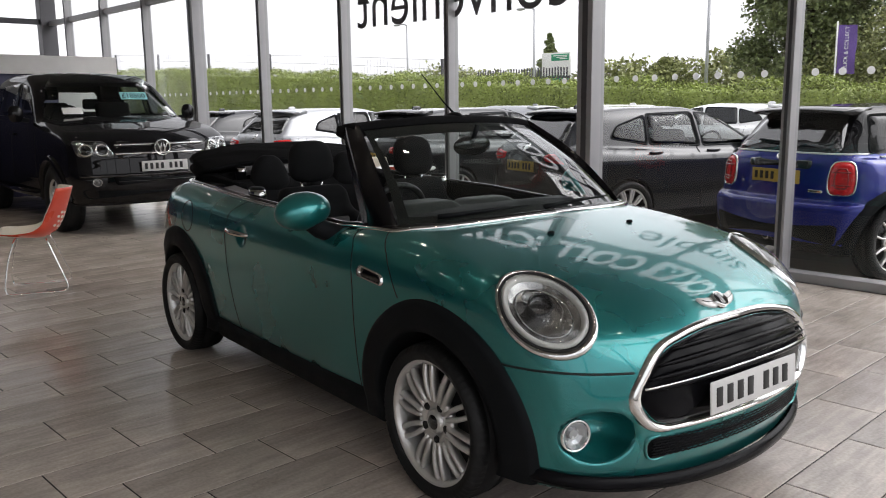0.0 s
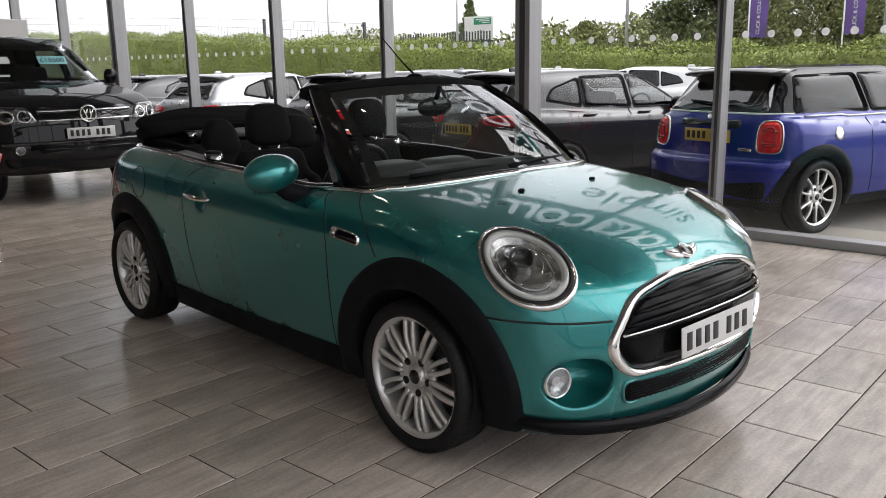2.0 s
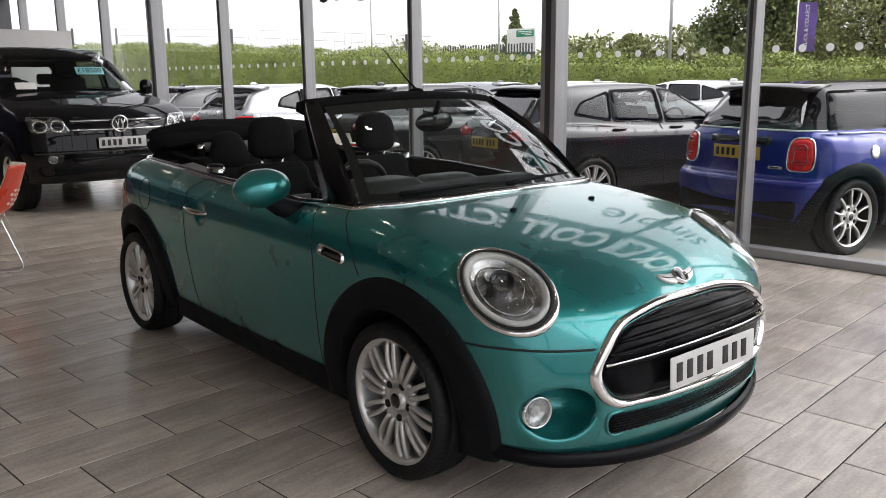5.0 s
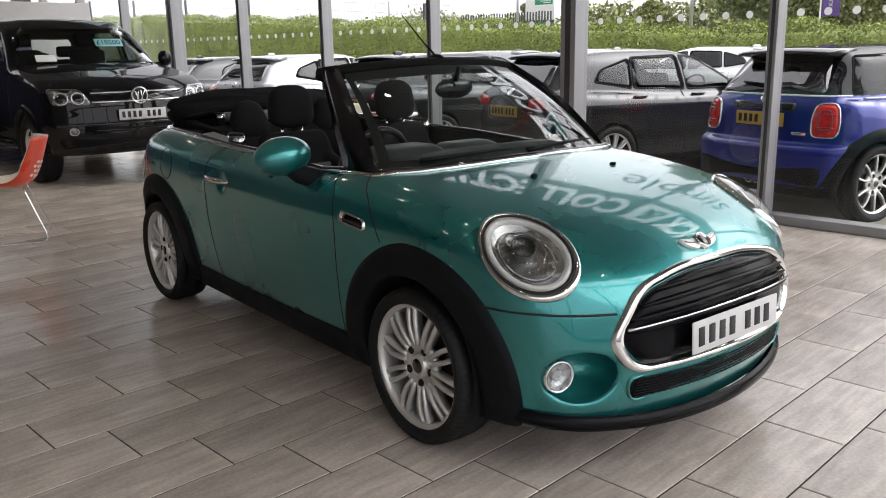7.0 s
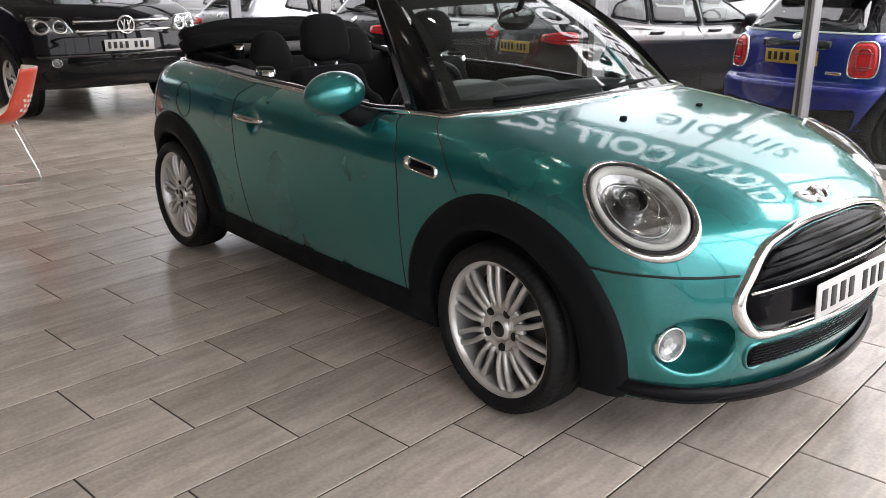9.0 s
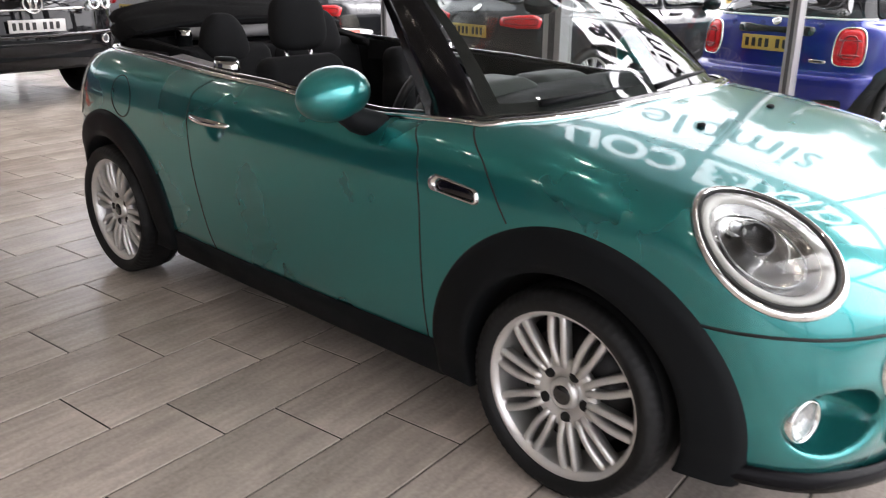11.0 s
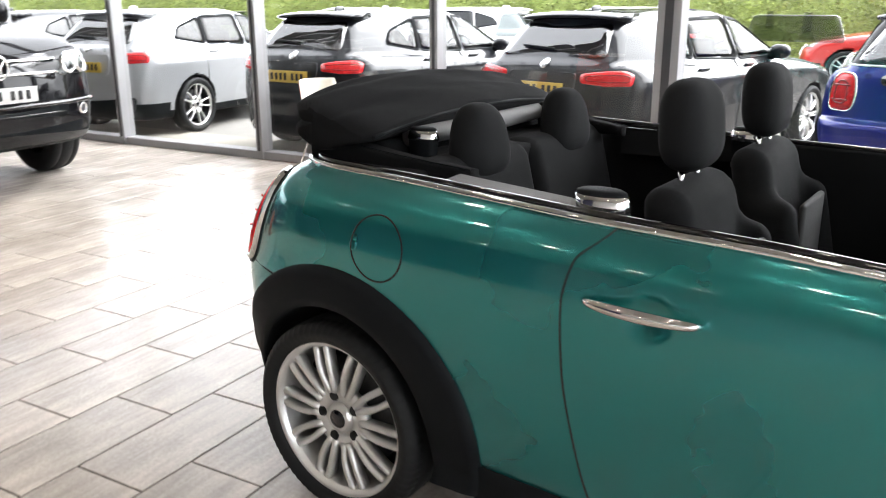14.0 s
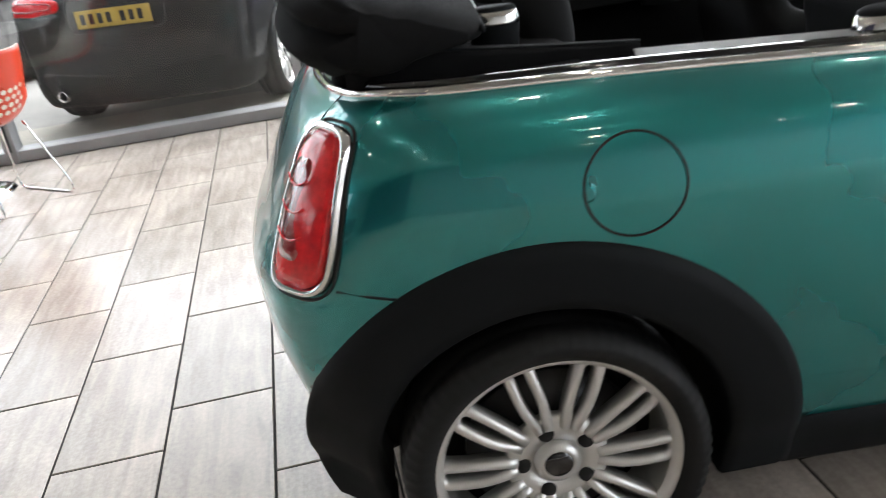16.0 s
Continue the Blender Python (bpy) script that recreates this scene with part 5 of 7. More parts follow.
def soft_top(car):
    """The folded canvas roof: a crowned slab over rolled layers, and the flap that runs forward on each side."""
    outline = rounded([(1.275, 1.058), (1.27, 1.078), (1.40, 1.114), (1.52, 1.150), (1.60, 1.156), (1.648, 1.138), (1.63, 1.112), (1.545, 1.098), (1.63, 1.090), (1.658, 1.066), (1.63, 1.042), (1.56, 1.02), (1.42, 1.02)], 0.035, 5)
    rows = []
    for x in (-0.592, -0.588, -0.578) + tuple(np.linspace(-0.555, 0.555, 39)) + (0.578, 0.588, 0.592):
        k = 1 - max(abs(x) - 0.55, 0) / 0.042 * 0.18
        crown = max(1 - (x / 0.59) ** 2, 0.0)
        row = []
        for y, z in outline:
            hump = min(max((z - 1.02) / 0.06, 0), 1) * (0.72 + 0.28 * math.sin(math.pi * min(max((y - 1.27) / 0.42, 0), 1)))
            crease = 0.004 * math.sin(31 * y + 7 * x) * math.sin(11 * x + 2) + 0.0025 * math.sin(70 * y + 13 * x) - 0.007 * math.exp(-((y - 1.55 - 0.05 * (x / 0.59) ** 2) / 0.012) ** 2) - 0.005 * math.exp(-((y - 1.44 + 0.04 * x) / 0.01) ** 2)
            row.append((x, 1.47 + (y - 1.47) * k + 0.02 * crown * (y > 1.45) - 0.06 * (abs(x) / 0.59) ** 4 * min(max((y - 1.4) / 0.2, 0), 1), 1.09 + (z - 1.09) * k + 0.062 * crown ** 0.8 * hump + crease))
        rows.append(row)
    p, f = loop_grid(rows)
    n = len(outline)
    f += [tuple(range(n)), tuple(len(p) - n + q for q in range(n))]
    s = part("folded_soft_top", (p, f), CANVAS, car, "black canvas roof folded in layers")
    part("edge_piping", tube([(x, 1.272 + 0.004, 1.07 + 0.062 * 0.72 * max(1 - (x / 0.59) ** 2, 0) ** 0.8) for x in np.linspace(-0.57, 0.57, 25)], 0.006, 6), PLASTIC, s)

    def under(x, y, z):
        return rbox(x, y, z, (0, 1.43, 0.995), (0.50, 0.13, 0.05), 0.03)
    form("roof_fold", under, (-0.6, 1.24, 0.92), (0.6, 1.66, 1.08), 0.02, CANVAS, s)
    for side in (-1, 1):
        rows = []
        for q in np.linspace(0, 1, 15):
            c = np.array([side * (0.515 - 0.015 * q + 0.03 * math.sin(math.pi * q)), 1.53 - 0.55 * q, 1.022 - 0.032 * q])
            a, b = 0.050 - 0.026 * q, 0.050 - 0.034 * q
            rows.append([tuple(c + np.array([side * u, 0, w])) for u, w in rounded([(-a, -b), (a, -b - 0.01), (a, b * 0.8), (a * 0.6, b), (-a, b * 0.9)], 0.016, 4)])
        p, f = loop_grid(rows)
        m = len(rows[0])
        f += [tuple(range(m)), tuple(len(p) - m + k for k in range(m))]
        part("roof_flap", (p, f), CANVAS, s, "black canvas side flap")
        part("flap_seam", tube([(side * (0.545 - 0.025 * q + 0.03 * math.sin(math.pi * q)), 1.53 - 0.55 * q, 1.07 - 0.064 * q) for q in np.linspace(0.1, 1, 10)], 0.003, 5), PLASTIC, s)
    part("roll_bar", tube([(x, 1.262 + 0.02 * (x / 0.4) ** 2, 1.055) for x in np.linspace(-0.40, 0.40, 13)], 0.03, 12), TRIM_GREY, car, "grey roll bar cover")
    part("rear_shelf", flat(box((-0.56, 1.12, 0.93), (0.56, 1.34, 0.985), 0.02)), SEAT_CLOTH, car)


convertible()


# ---- other vehicles: front towards -y, middle of the wheelbase at 0 ----
def vehicle_form(w, wb, r_wheel, section, plan, deck, roof, nose, tail, house, floor_z=0.2, bow=(0.2, 0.3), bed=None, cabin=None):
    """A car's outer form from its curves. house: half width of the cabin over z."""
    def hull(x, y, z):
        ax = np.abs(x)
        f = smax(ax - (w * section(z) - plan(y)), (z - deck(y) + 0.05 * ax ** 2) * 0.9, 0.09)
        f = smax(f, (nose(z) + bow[0] * ax ** 2 + bow[1] * ax ** 6 - y) * 0.9, 0.09)
        f = smax(f, (y - tail(z) + bow[0] * 0.6 * ax ** 2 + bow[1] * ax ** 6) * 0.9, 0.08)
        cab = smax((z - roof(y) + 0.07 * ax ** 2) * 0.75, ax - house(z) + plan(y) * 0.9 + 0.07 * np.maximum(y - 0.5, 0) ** 1.5 * (bed is None), 0.10)
        cab = smax(cab, 0.6 - z, 0.02)
        cab = smax(cab, (y - tail(z) + bow[0] * 0.6 * ax ** 2 + bow[1] * ax ** 6) * 0.9, 0.08) if bed is None else cab
        return smax(smin(f, cab, 0.035), floor_z - z, 0.04)

    def hollow(x, y, z):
        y0, y1, z0 = cabin
        return np.maximum(np.maximum(hull(x, y, z) + 0.06, z0 - z), np.abs(y - (y0 + y1) / 2) - (y1 - y0) / 2)

    def body(x, y, z):
        well = np.maximum(np.sqrt((np.abs(y) - wb / 2) ** 2 + (z - r_wheel) ** 2) - r_wheel - 0.03, 0.55 - np.abs(x))
        f = np.maximum(hull(x, y, z), -well)
        if bed is not None:
            f = smax(f, -rbox(x, y, z, *bed), 0.02)
        if cabin is not None:
            f = np.maximum(f, -hollow(x, y, z))
        return f

    def well(x, y, z):
        return np.maximum(np.sqrt((np.abs(y) - wb / 2) ** 2 + (z - r_wheel) ** 2) - r_wheel - 0.03, 0.55 - np.abs(x))
    return hull, body, well, hollow


def within(outline, a, b):
    """Which of the points a, b lie inside a closed outline."""
    o = np.array(outline, float)
    n = np.zeros(np.shape(a), bool)
    for (x0, y0), (x1, y1) in zip(o, np.roll(o, -1, 0)):
        if y0 != y1:
            n ^= ((y0 > b) != (y1 > b)) & (a < (x1 - x0) * (b - y0) / (y1 - y0) + x0)
    return n


def car_seats(car, fy, ry, z, w, dy=0.0):
    """Two front seats and a rear bench, seen through the windows."""
    for x in (-w * 0.42, w * 0.42):
        lean = Matrix.Translation((x, fy, z)) @ Matrix.Rotation(radians(-14), 4, "X")
        seat = part("front_seat", join(flat(box((-0.23, -0.06, -0.05), (0.23, 0.06, 0.56), 0.05, lean)), flat(box((x - 0.23, fy - 0.5, z - 0.12), (x + 0.23, fy, z + 0.02), 0.04))), SEAT_CLOTH, car)
        part("headrest", box((-0.13, -0.05, 0.60), (0.13, 0.05, 0.80), 0.045, lean), SEAT_CLOTH, seat)
    bench = part("rear_bench", join(flat(box((-w * 0.68, ry - 0.07, z - 0.05), (w * 0.68, ry + 0.07, z + 0.42), 0.05)), flat(box((-w * 0.68, ry - 0.5, z - 0.12), (w * 0.68, ry, z + 0.02), 0.04))), SEAT_CLOTH, car)
    for x in (-w * 0.42, w * 0.42):
        part("headrest", box((x - 0.12, ry - 0.04, z + 0.45), (x + 0.12, ry + 0.05, z + 0.60), 0.04), SEAT_CLOTH, bench)
    part("steering_wheel", tube([(w * -0.42 + 0.18 * math.cos(a), fy - 0.52 - 0.07 * math.sin(a), z + 0.34 + 0.16 * math.sin(a)) for a in np.linspace(0, 2 * math.pi, 25)[:-1]], 0.014, 6, True), PLASTIC, car)


def frames_of(hull, y0, y1):
    return (Onto(hull, (0, y0 - 0.6, 0), (1, 0, 0), (0, 0, 1), (0, 1, 0)), Onto(hull, (0, y1 + 0.6, 0), (1, 0, 0), (0, 0, 1), (0, -1, 0)),
            [(s, Onto(hull, (s * 1.5, 0, 0), (0, 1, 0), (0, 0, 1), (-s, 0, 0))) for s in (-1, 1)], Onto(hull, (0, 0, 2.6), (1, 0, 0), (0, 1, 0), (0, 0, -1)))


def mirror2(o):
    return [(-x, z) for x, z in o]


def hatchback(name, m, body_mat, label, rim_mat, roofline, L=4.32, w=0.9, wb=2.67, glass_mat=None, lamps="wide", plate=True, h=0.019, spokes=5):
    H, yf, yr = roofline["top"], -wb / 2 - 0.84, wb / 2 + (L - wb - 0.84)
    sec = curve((0.15, 0.86), (0.3, 0.93), (0.5, 0.966), (0.7, 0.988), (0.83, 1.0), (0.87, 0.993), (0.95, 0.957), (1.05, 0.90), (1.2, 0.8)) if lamps != "oval" else curve((0.15, 0.86), (0.3, 0.95), (0.5, 0.99), (0.7, 1.0), (0.85, 0.985), (0.95, 0.955), (1.05, 0.90), (1.2, 0.8))
    plan = curve((yf, 0.14), (yf + 0.3, 0.05), (-wb / 2, 0.0), (wb / 2, 0.0), (yr - 0.3, 0.04), (yr, 0.12))
    deck = curve((yf - 0.1, 0.60), (yf + 0.12, 0.74), (yf + 0.5, 0.86), (roofline["cowl"], 0.985), (0.2, 0.985), (yr - 0.3, 1.03), (yr, 1.0))
    roof = curve((roofline["cowl"] - 0.25, 0.86), (roofline["cowl"], 1.0), (roofline["front"], H - 0.05), (roofline["front"] + 0.35, H), (roofline["rear"] - 0.6, H - 0.005), (roofline["rear"], H - (0.03 if lamps == "oval" else 0.07)), (yr - (0.02 if lamps == "oval" else 0.12), 1.02), (yr + 0.1, 0.8))
    nose = curve((0.15, yf + 0.1), (0.35, yf + 0.01), (0.5, yf), (0.65, yf + 0.03), (0.8, yf + 0.14), (1.0, yf + 0.5))
    tail = curve((0.15, yr - 0.1), (0.35, yr - 0.01), (0.6, yr), (0.8, yr - 0.02), (0.95, yr - 0.05), (1.1, yr - 0.10), (1.3, yr - 0.30), (1.5, yr - 0.6))
    if lamps == "oval":
        tail = curve((0.15, yr - 0.08), (0.30, yr), (0.45, yr + 0.035), (0.585, yr + 0.045), (0.625, yr + 0.02), (0.66, yr - 0.05), (0.8, yr - 0.06), (0.95, yr - 0.075), (1.05, yr - 0.12), (1.2, yr - 0.24), (1.4, yr - 0.40), (1.5, yr - 0.48))
    house = curve((0.6, w * 0.96), (0.95, w * 0.90), (1.2, w * 0.77), (H, w * 0.61))
    near = h < 0.03 and lamps != "oval"
    gw = 0.04 if lamps == "oval" else 0.0
    hull, body, well, hollow = vehicle_form(w, wb, 0.325, sec, plan, deck, roof, nose, tail, house, cabin=(roofline["cowl"] + 0.15, yr - 0.25, 0.55) if near else None)
    ws = rounded([(-w * 0.70, 1.02), (w * 0.70, 1.02), (w * 0.58, H - 0.10), (-w * 0.58, H - 0.10)], 0.06, 5)
    rw = rounded([(-w * (0.60 + gw), 1.05), (w * (0.60 + gw), 1.05), (w * 0.50, H - 0.12), (-w * 0.50, H - 0.12)], 0.06, 5)

    def opening(x, y, z):
        o = (within(ws, x, z) & (y < roofline["front"] + 0.3))
        for q in roofline["side"]:
            o |= within(rounded(q, 0.05, 5), y, z) & (np.abs(x) > 0.42)
        return o & (hull(x, y, z) > -0.085) & near
    car = thing(name, m, label, "car")
    side_glass = roofline["side"]

    split_body(car, body, h, (-w - 0.05, yf - 0.1, 0.1), (w + 0.05, yr + 0.1, H + 0.08), [
        ("opening", None, opening, ""),
        ("cabin_lining", SEAT_GREY, lambda x, y, z: (hull(x, y, z) < -0.03) & (z > 0.5) & near, "grey cabin lining"),
        ("wheel_arch_liner", WELL, lambda x, y, z: (well(x, y, z) < 0.01) | (z < 0.22), ""),
        ("lower_trim", PLASTIC, lambda x, y, z: z < 0.30 + 0.10 * (np.abs(y) > wb / 2 + 0.42) * (lamps != "oval"), "black lower trim"),
        ("window_pillars", BLACK_PAINT, lambda x, y, z: (z > 1.035) & (z <= H - 0.12) & (lamps == "oval"), "glossy black window pillars"),
        ("roof", roofline.get("roof_mat", body_mat), lambda x, y, z: z > H - 0.12, ""),
        ("bonnet", body_mat, lambda x, y, z: (y < roofline["cowl"]) & (z > 0.62), ""),
        ("tailgate", body_mat, lambda x, y, z: (y > yr - 0.5) & (np.abs(x) < w * 0.75) & (z > 0.5), ""),
        ("body", body_mat, lambda x, y, z: x < 5, "")])
    if near:
        car_seats(car, 0.25, 1.15 if lamps != "oval" else 1.0, 0.62, w)
    front, rear, sides, top = frames_of(hull, yf, yr)
    twin, split = (0.040, 0.024) if lamps == "oval" else (0.030, 0.016) if spokes < 8 else (0.012, 0.006)
    wm = wheel_meshes(name, 0.325, 0.215, 0.246, spokes, twin, 0.0105, rim_mat, GLOSS_BLACK, False, split)
    gm = glass_mat or DARK_GLASS
    for s, side in sides:
        for yc in (-wb / 2, wb / 2):
            wheel(car, wm, pose(s * (w - 0.115), yc, 0.325, 15, 0, 0 if s < 0 else 180), h < 0.03)
            if lamps == "oval":
                rows = []
                for k, (rr, off) in enumerate(((0.46, -0.004), (0.452, 0.012), (0.42, 0.018), (0.372, 0.02), (0.362, 0.0))):
                    ring = [(yc + rr * math.cos(radians(a)), 0.325 + rr * math.sin(radians(a))) for a in range(-14, 195, 8)]
                    pts, _ = side.points([(a, max(b, 0.26)) for a, b in ring], 0.0)
                    pts[:, 2] = [b for a, b in ring]
                    rows.append(pts + np.array([s * off, 0, 0]))
                part("wheel_arch_trim", grid(rows), PLASTIC, car, "black wheel arch trim")
        for o in side_glass:
            ol = rounded(o, 0.05, 5)
            my, mz = np.mean([q[0] for q in ol]), np.mean([q[1] for q in ol])
            hy, hz = (max(q[k] for q in ol) - min(q[k] for q in ol) for k in (0, 1))
            wide = 0.024 if near else 0.006
            part("window_surround", side.band([(my + (a - my) * (1 + 2 * wide / hy), mz + (b - mz) * (1 + 2 * wide / hz)) for a, b in ol], [(my + (a - my) * 0.985, mz + (b - mz) * 0.97) for a, b in ol], 0.004 + 0.0012 * side_glass.index(o), 0.004, 3), PLASTIC, car)
            part("side_window", side.patch(ol, 0.005, 4, 0.01), gm, car)
        for hy in roofline["handles"]:
            pts, _ = side.points([(hy + q, 0.93) for q in np.linspace(-0.1, 0.1, 7)], 0.012)
            part("door_handle", tube(pts, [0.008, 0.014, 0.016, 0.016, 0.016, 0.014, 0.008], 8), CHROME if lamps == "oval" else body_mat, car)
        for sy in roofline["seams"]:
            part("panel_joint", side.line([(sy + 0.06 * math.sin((z - 0.3) * 2.2), z) for z in np.linspace(0.32, 0.98, 12)], 0.004, 0.0), SEAM, car)
        mp, _ = side.points([(roofline["cowl"] + 0.32, 1.0)], 0.0)
        mr = part("door_mirror", rounded_blob(0.10, 0.075, 0.07), roofline.get("mirror_mat", body_mat), car)
        mr.matrix_local = Matrix.Translation((mp[0][0] + s * 0.10, mp[0][1], 1.03))
        part("mirror_foot", tube([(0, 0, -0.02), (-s * 0.10, 0.02, -0.06)], 0.03, 8), PLASTIC, mr)
        # lamps
        fo = rounded([(s * 0.42, 0.66), (s * 0.78, 0.70), (s * 0.76, 0.80), (s * 0.50, 0.76)], 0.03, 4) if lamps != "oval" else oval(s * 0.62, 0.74, 0.13, 0.13, 30)
        fl = part("headlamp", front.patch(fo, 0.006, 4, 0.01), LAMP_INNER, car)
        part("lens", front.patch([(a, b) for a, b in fo], 0.012, 4, 0.006), LAMP_CLEAR, fl)
        if lamps == "oval":
            n = np.array([s * 0.42, 0.90, 0.10])
            n /= np.linalg.norm(n)
            v = np.array([0, 0, 1.0]) - n * n[2]
            v /= np.linalg.norm(v)
            tl = Onto(hull, np.array([s * 0.615, yr - 0.10, 0.845]) + n * 0.5, np.cross(v, n), v, -n)
            ro = rounded([(-0.115, -0.145), (0.105, -0.145), (0.125, 0.0), (0.095, 0.145), (-0.085, 0.145), (-0.122, 0.0)], 0.07, 7)
            ri = [(a * 0.84, b * 0.88) for a, b in ro]
            t = part("tail_lamp", tl.band(ro, ri, 0.004, 0.012, 5), CHROME, car, "red tail lamp in a chrome frame")
            part("lens", tl.patch(ri, 0.012, 5, 0.012, 0.008), LAMP_RED, t)
            for k in (-0.055, 0.05):
                part("lamp_rib", tl.line([(0.07 * q, k) for q in np.linspace(-1, 1, 7)], 0.006, 0.022), LAMP_DARK, t)
            core = [(a * 0.62, b * 0.72) for a, b in ri]
            part("lamp_core", tl.band(core, [(a * 0.66, b * 0.74) for a, b in core], 0.02, 0.004, 3), LAMP_DARK, t)
        else:
            n = np.array([s * 0.50, 0.86, 0.08])
            n /= np.linalg.norm(n)
            v = np.array([0, 0, 1.0]) - n * n[2]
            v /= np.linalg.norm(v)
            u = np.cross(v, n) * -s
            tl = Onto(hull, np.array([s * 0.66, yr - 0.10, 0.905]) + n * 0.5, u, v, -n)
            ro = rounded([(-0.26, -0.035), (-0.05, -0.06), (0.15, -0.055), (0.17, 0.03), (0.10, 0.062), (-0.08, 0.055), (-0.26, 0.035)], 0.03, 5)
            t = part("tail_lamp", tl.patch(ro, 0.008, 5, 0.012, 0.006), LAMP_RED, car, "red wraparound tail lamp")
            part("lamp_core", tl.band([(a * 0.86, b * 0.62) for a, b in ro], [(a * 0.76, b * 0.3) for a, b in ro], 0.014, 0.004, 3), LAMP_DARK, t)
        if lamps == "oval" or s > 0:
            ex = part("exhaust", lathe([(0.08, 0.036), (-0.03, 0.038), (-0.035, 0.034), (0.0, 0.030)], 24), CHROME, car, "chrome exhaust pipe")
            part("pipe_bore", lathe([(-0.005, 0.031), (0.0, 0.0)], 20), WELL, ex)
            ex.matrix_local = pose(s * (0.048 if lamps == "oval" else 0.52), yr - 0.03, 0.31, 0, 0, -90)
    part("windscreen", front.patch(ws, 0.005, 6, 0.01), CAR_GLASS if glass_mat is None else glass_mat, car)
    part("rear_window", rear.patch(rw, 0.006, 6, 0.01), REAR_GLASS, car)
    part("rear_wiper", rear.line([(-0.02 + 0.34 * q, 1.10 + 0.02 * q) for q in np.linspace(0, 1, 8)], 0.010, 0.02), PLASTIC, car)
    lip = 0.10 if lamps == "oval" else 0.06
    sp = [[(x, roofline["rear"] + dy - 0.12 * x * x, H - 0.03 + dz - 0.085 * x * x) for dy, dz in ((-0.16, 0.02), (-0.02, 0.012), (lip + 0.06, -0.012), (lip + 0.075, -0.028), (lip + 0.05, -0.042), (-0.04, -0.06), (-0.16, -0.03))] for x in np.linspace(-w * 0.56, w * 0.56, 17)]
    p, f = loop_grid(sp)
    f += [tuple(range(7)), tuple(len(p) - 7 + k for k in range(7))]
    part("roof_spoiler", (p, f), GLOSS_BLACK if lamps == "oval" else body_mat, car, "rear roof spoiler")
    part("rear_diffuser", rear.patch(rounded([(-0.62, 0.30), (0.62, 0.30), (0.66, 0.47), (-0.66, 0.47)], 0.05, 4), 0.008, 5, 0.012), PLASTIC, car, "black rear bumper insert")
    g = part("grille", front.patch(rounded([(-0.42, 0.52), (0.42, 0.52), (0.34, 0.72), (-0.34, 0.72)], 0.06, 5), 0.006, 5, 0.01), GLOSS_BLACK, car)
    part("grille_frame", front.band(rounded([(-0.43, 0.51), (0.43, 0.51), (0.35, 0.73), (-0.35, 0.73)], 0.06, 5), rounded([(-0.405, 0.53), (0.405, 0.53), (0.33, 0.705), (-0.33, 0.705)], 0.06, 5), 0.006, 0.01, 4), CHROME, g)
    if plate:
        pz = 0.835 if lamps == "oval" else 0.80
        pp, _ = rear.points([(0, pz)], 0.012)
        number_plate(car, Matrix.Translation((0, pp[0][1] + 0.006, pz)) @ Matrix.Rotation(radians(180), 4, "Z"), 0.52, 0.115, PLATE_YELLOW)
        po = rounded([(-0.34, 0.70), (0.34, 0.70), (0.36, 0.94), (-0.36, 0.94)], 0.05, 4)
        if lamps == "oval":
            part("plate_surround", rear.patch(rounded([(-0.33, 0.905), (0.33, 0.905), (0.34, 0.975), (-0.34, 0.975)], 0.04, 4), 0.004, 5, 0.008), GLOSS_BLACK, car, "black plate surround")
        else:
            part("plate_recess", rear.band(po, [(a * 0.93, 0.82 + (b - 0.82) * 0.9) for a, b in po], 0.002, 0.006, 3), GLOSS_BLACK if lamps == "oval" else body_mat, car)
    part("rear_badge", rear.patch(oval(0, 1.0, 0.04, 0.03 if lamps == "oval" else 0.04, 20), 0.012, 3, 0.008), CHROME, car)
    if lamps == "oval":
        part("belt_trim", join(*[side.line([(y, 1.0 + 0.012 * (y > 0.8)) for y in np.linspace(-0.75, yr - 0.42, 24)], 0.009, 0.004) for s, side in sides]), WHITE_TOP, car, "pale belt line trim")
        part("belt_trim", rear.line([(x, 1.035) for x in np.linspace(-0.66, 0.66, 22)], 0.008, 0.004), WHITE_TOP, car)
        part("model_badge", rear.patch(rounded([(-0.46, 0.715), (-0.33, 0.715), (-0.33, 0.738), (-0.46, 0.738)], 0.006, 3), 0.006, 4, 0.004), CHROME, car, "small chrome badge bar")
        part("fuel_cap", sides[0][1].patch(oval(1.05, 0.86, 0.055, 0.055, 24), 0.008, 4, 0.01), CHROME, car, "chrome fuel cap")
    else:
        part("shark_fin", rounded_blob(0.018, 0.08, 0.04), body_mat, car).matrix_local = Matrix.Translation((0, roofline["rear"] - 0.3, H - 0.012))
    return car


def parked(x, y, heading, rear):
    """The pose of a car whose rear bumper's middle is at x, y."""
    a = radians(heading)
    return pose(x + rear * math.cos(a), y + rear * math.sin(a), -0.03, 0, 0, heading + 90)


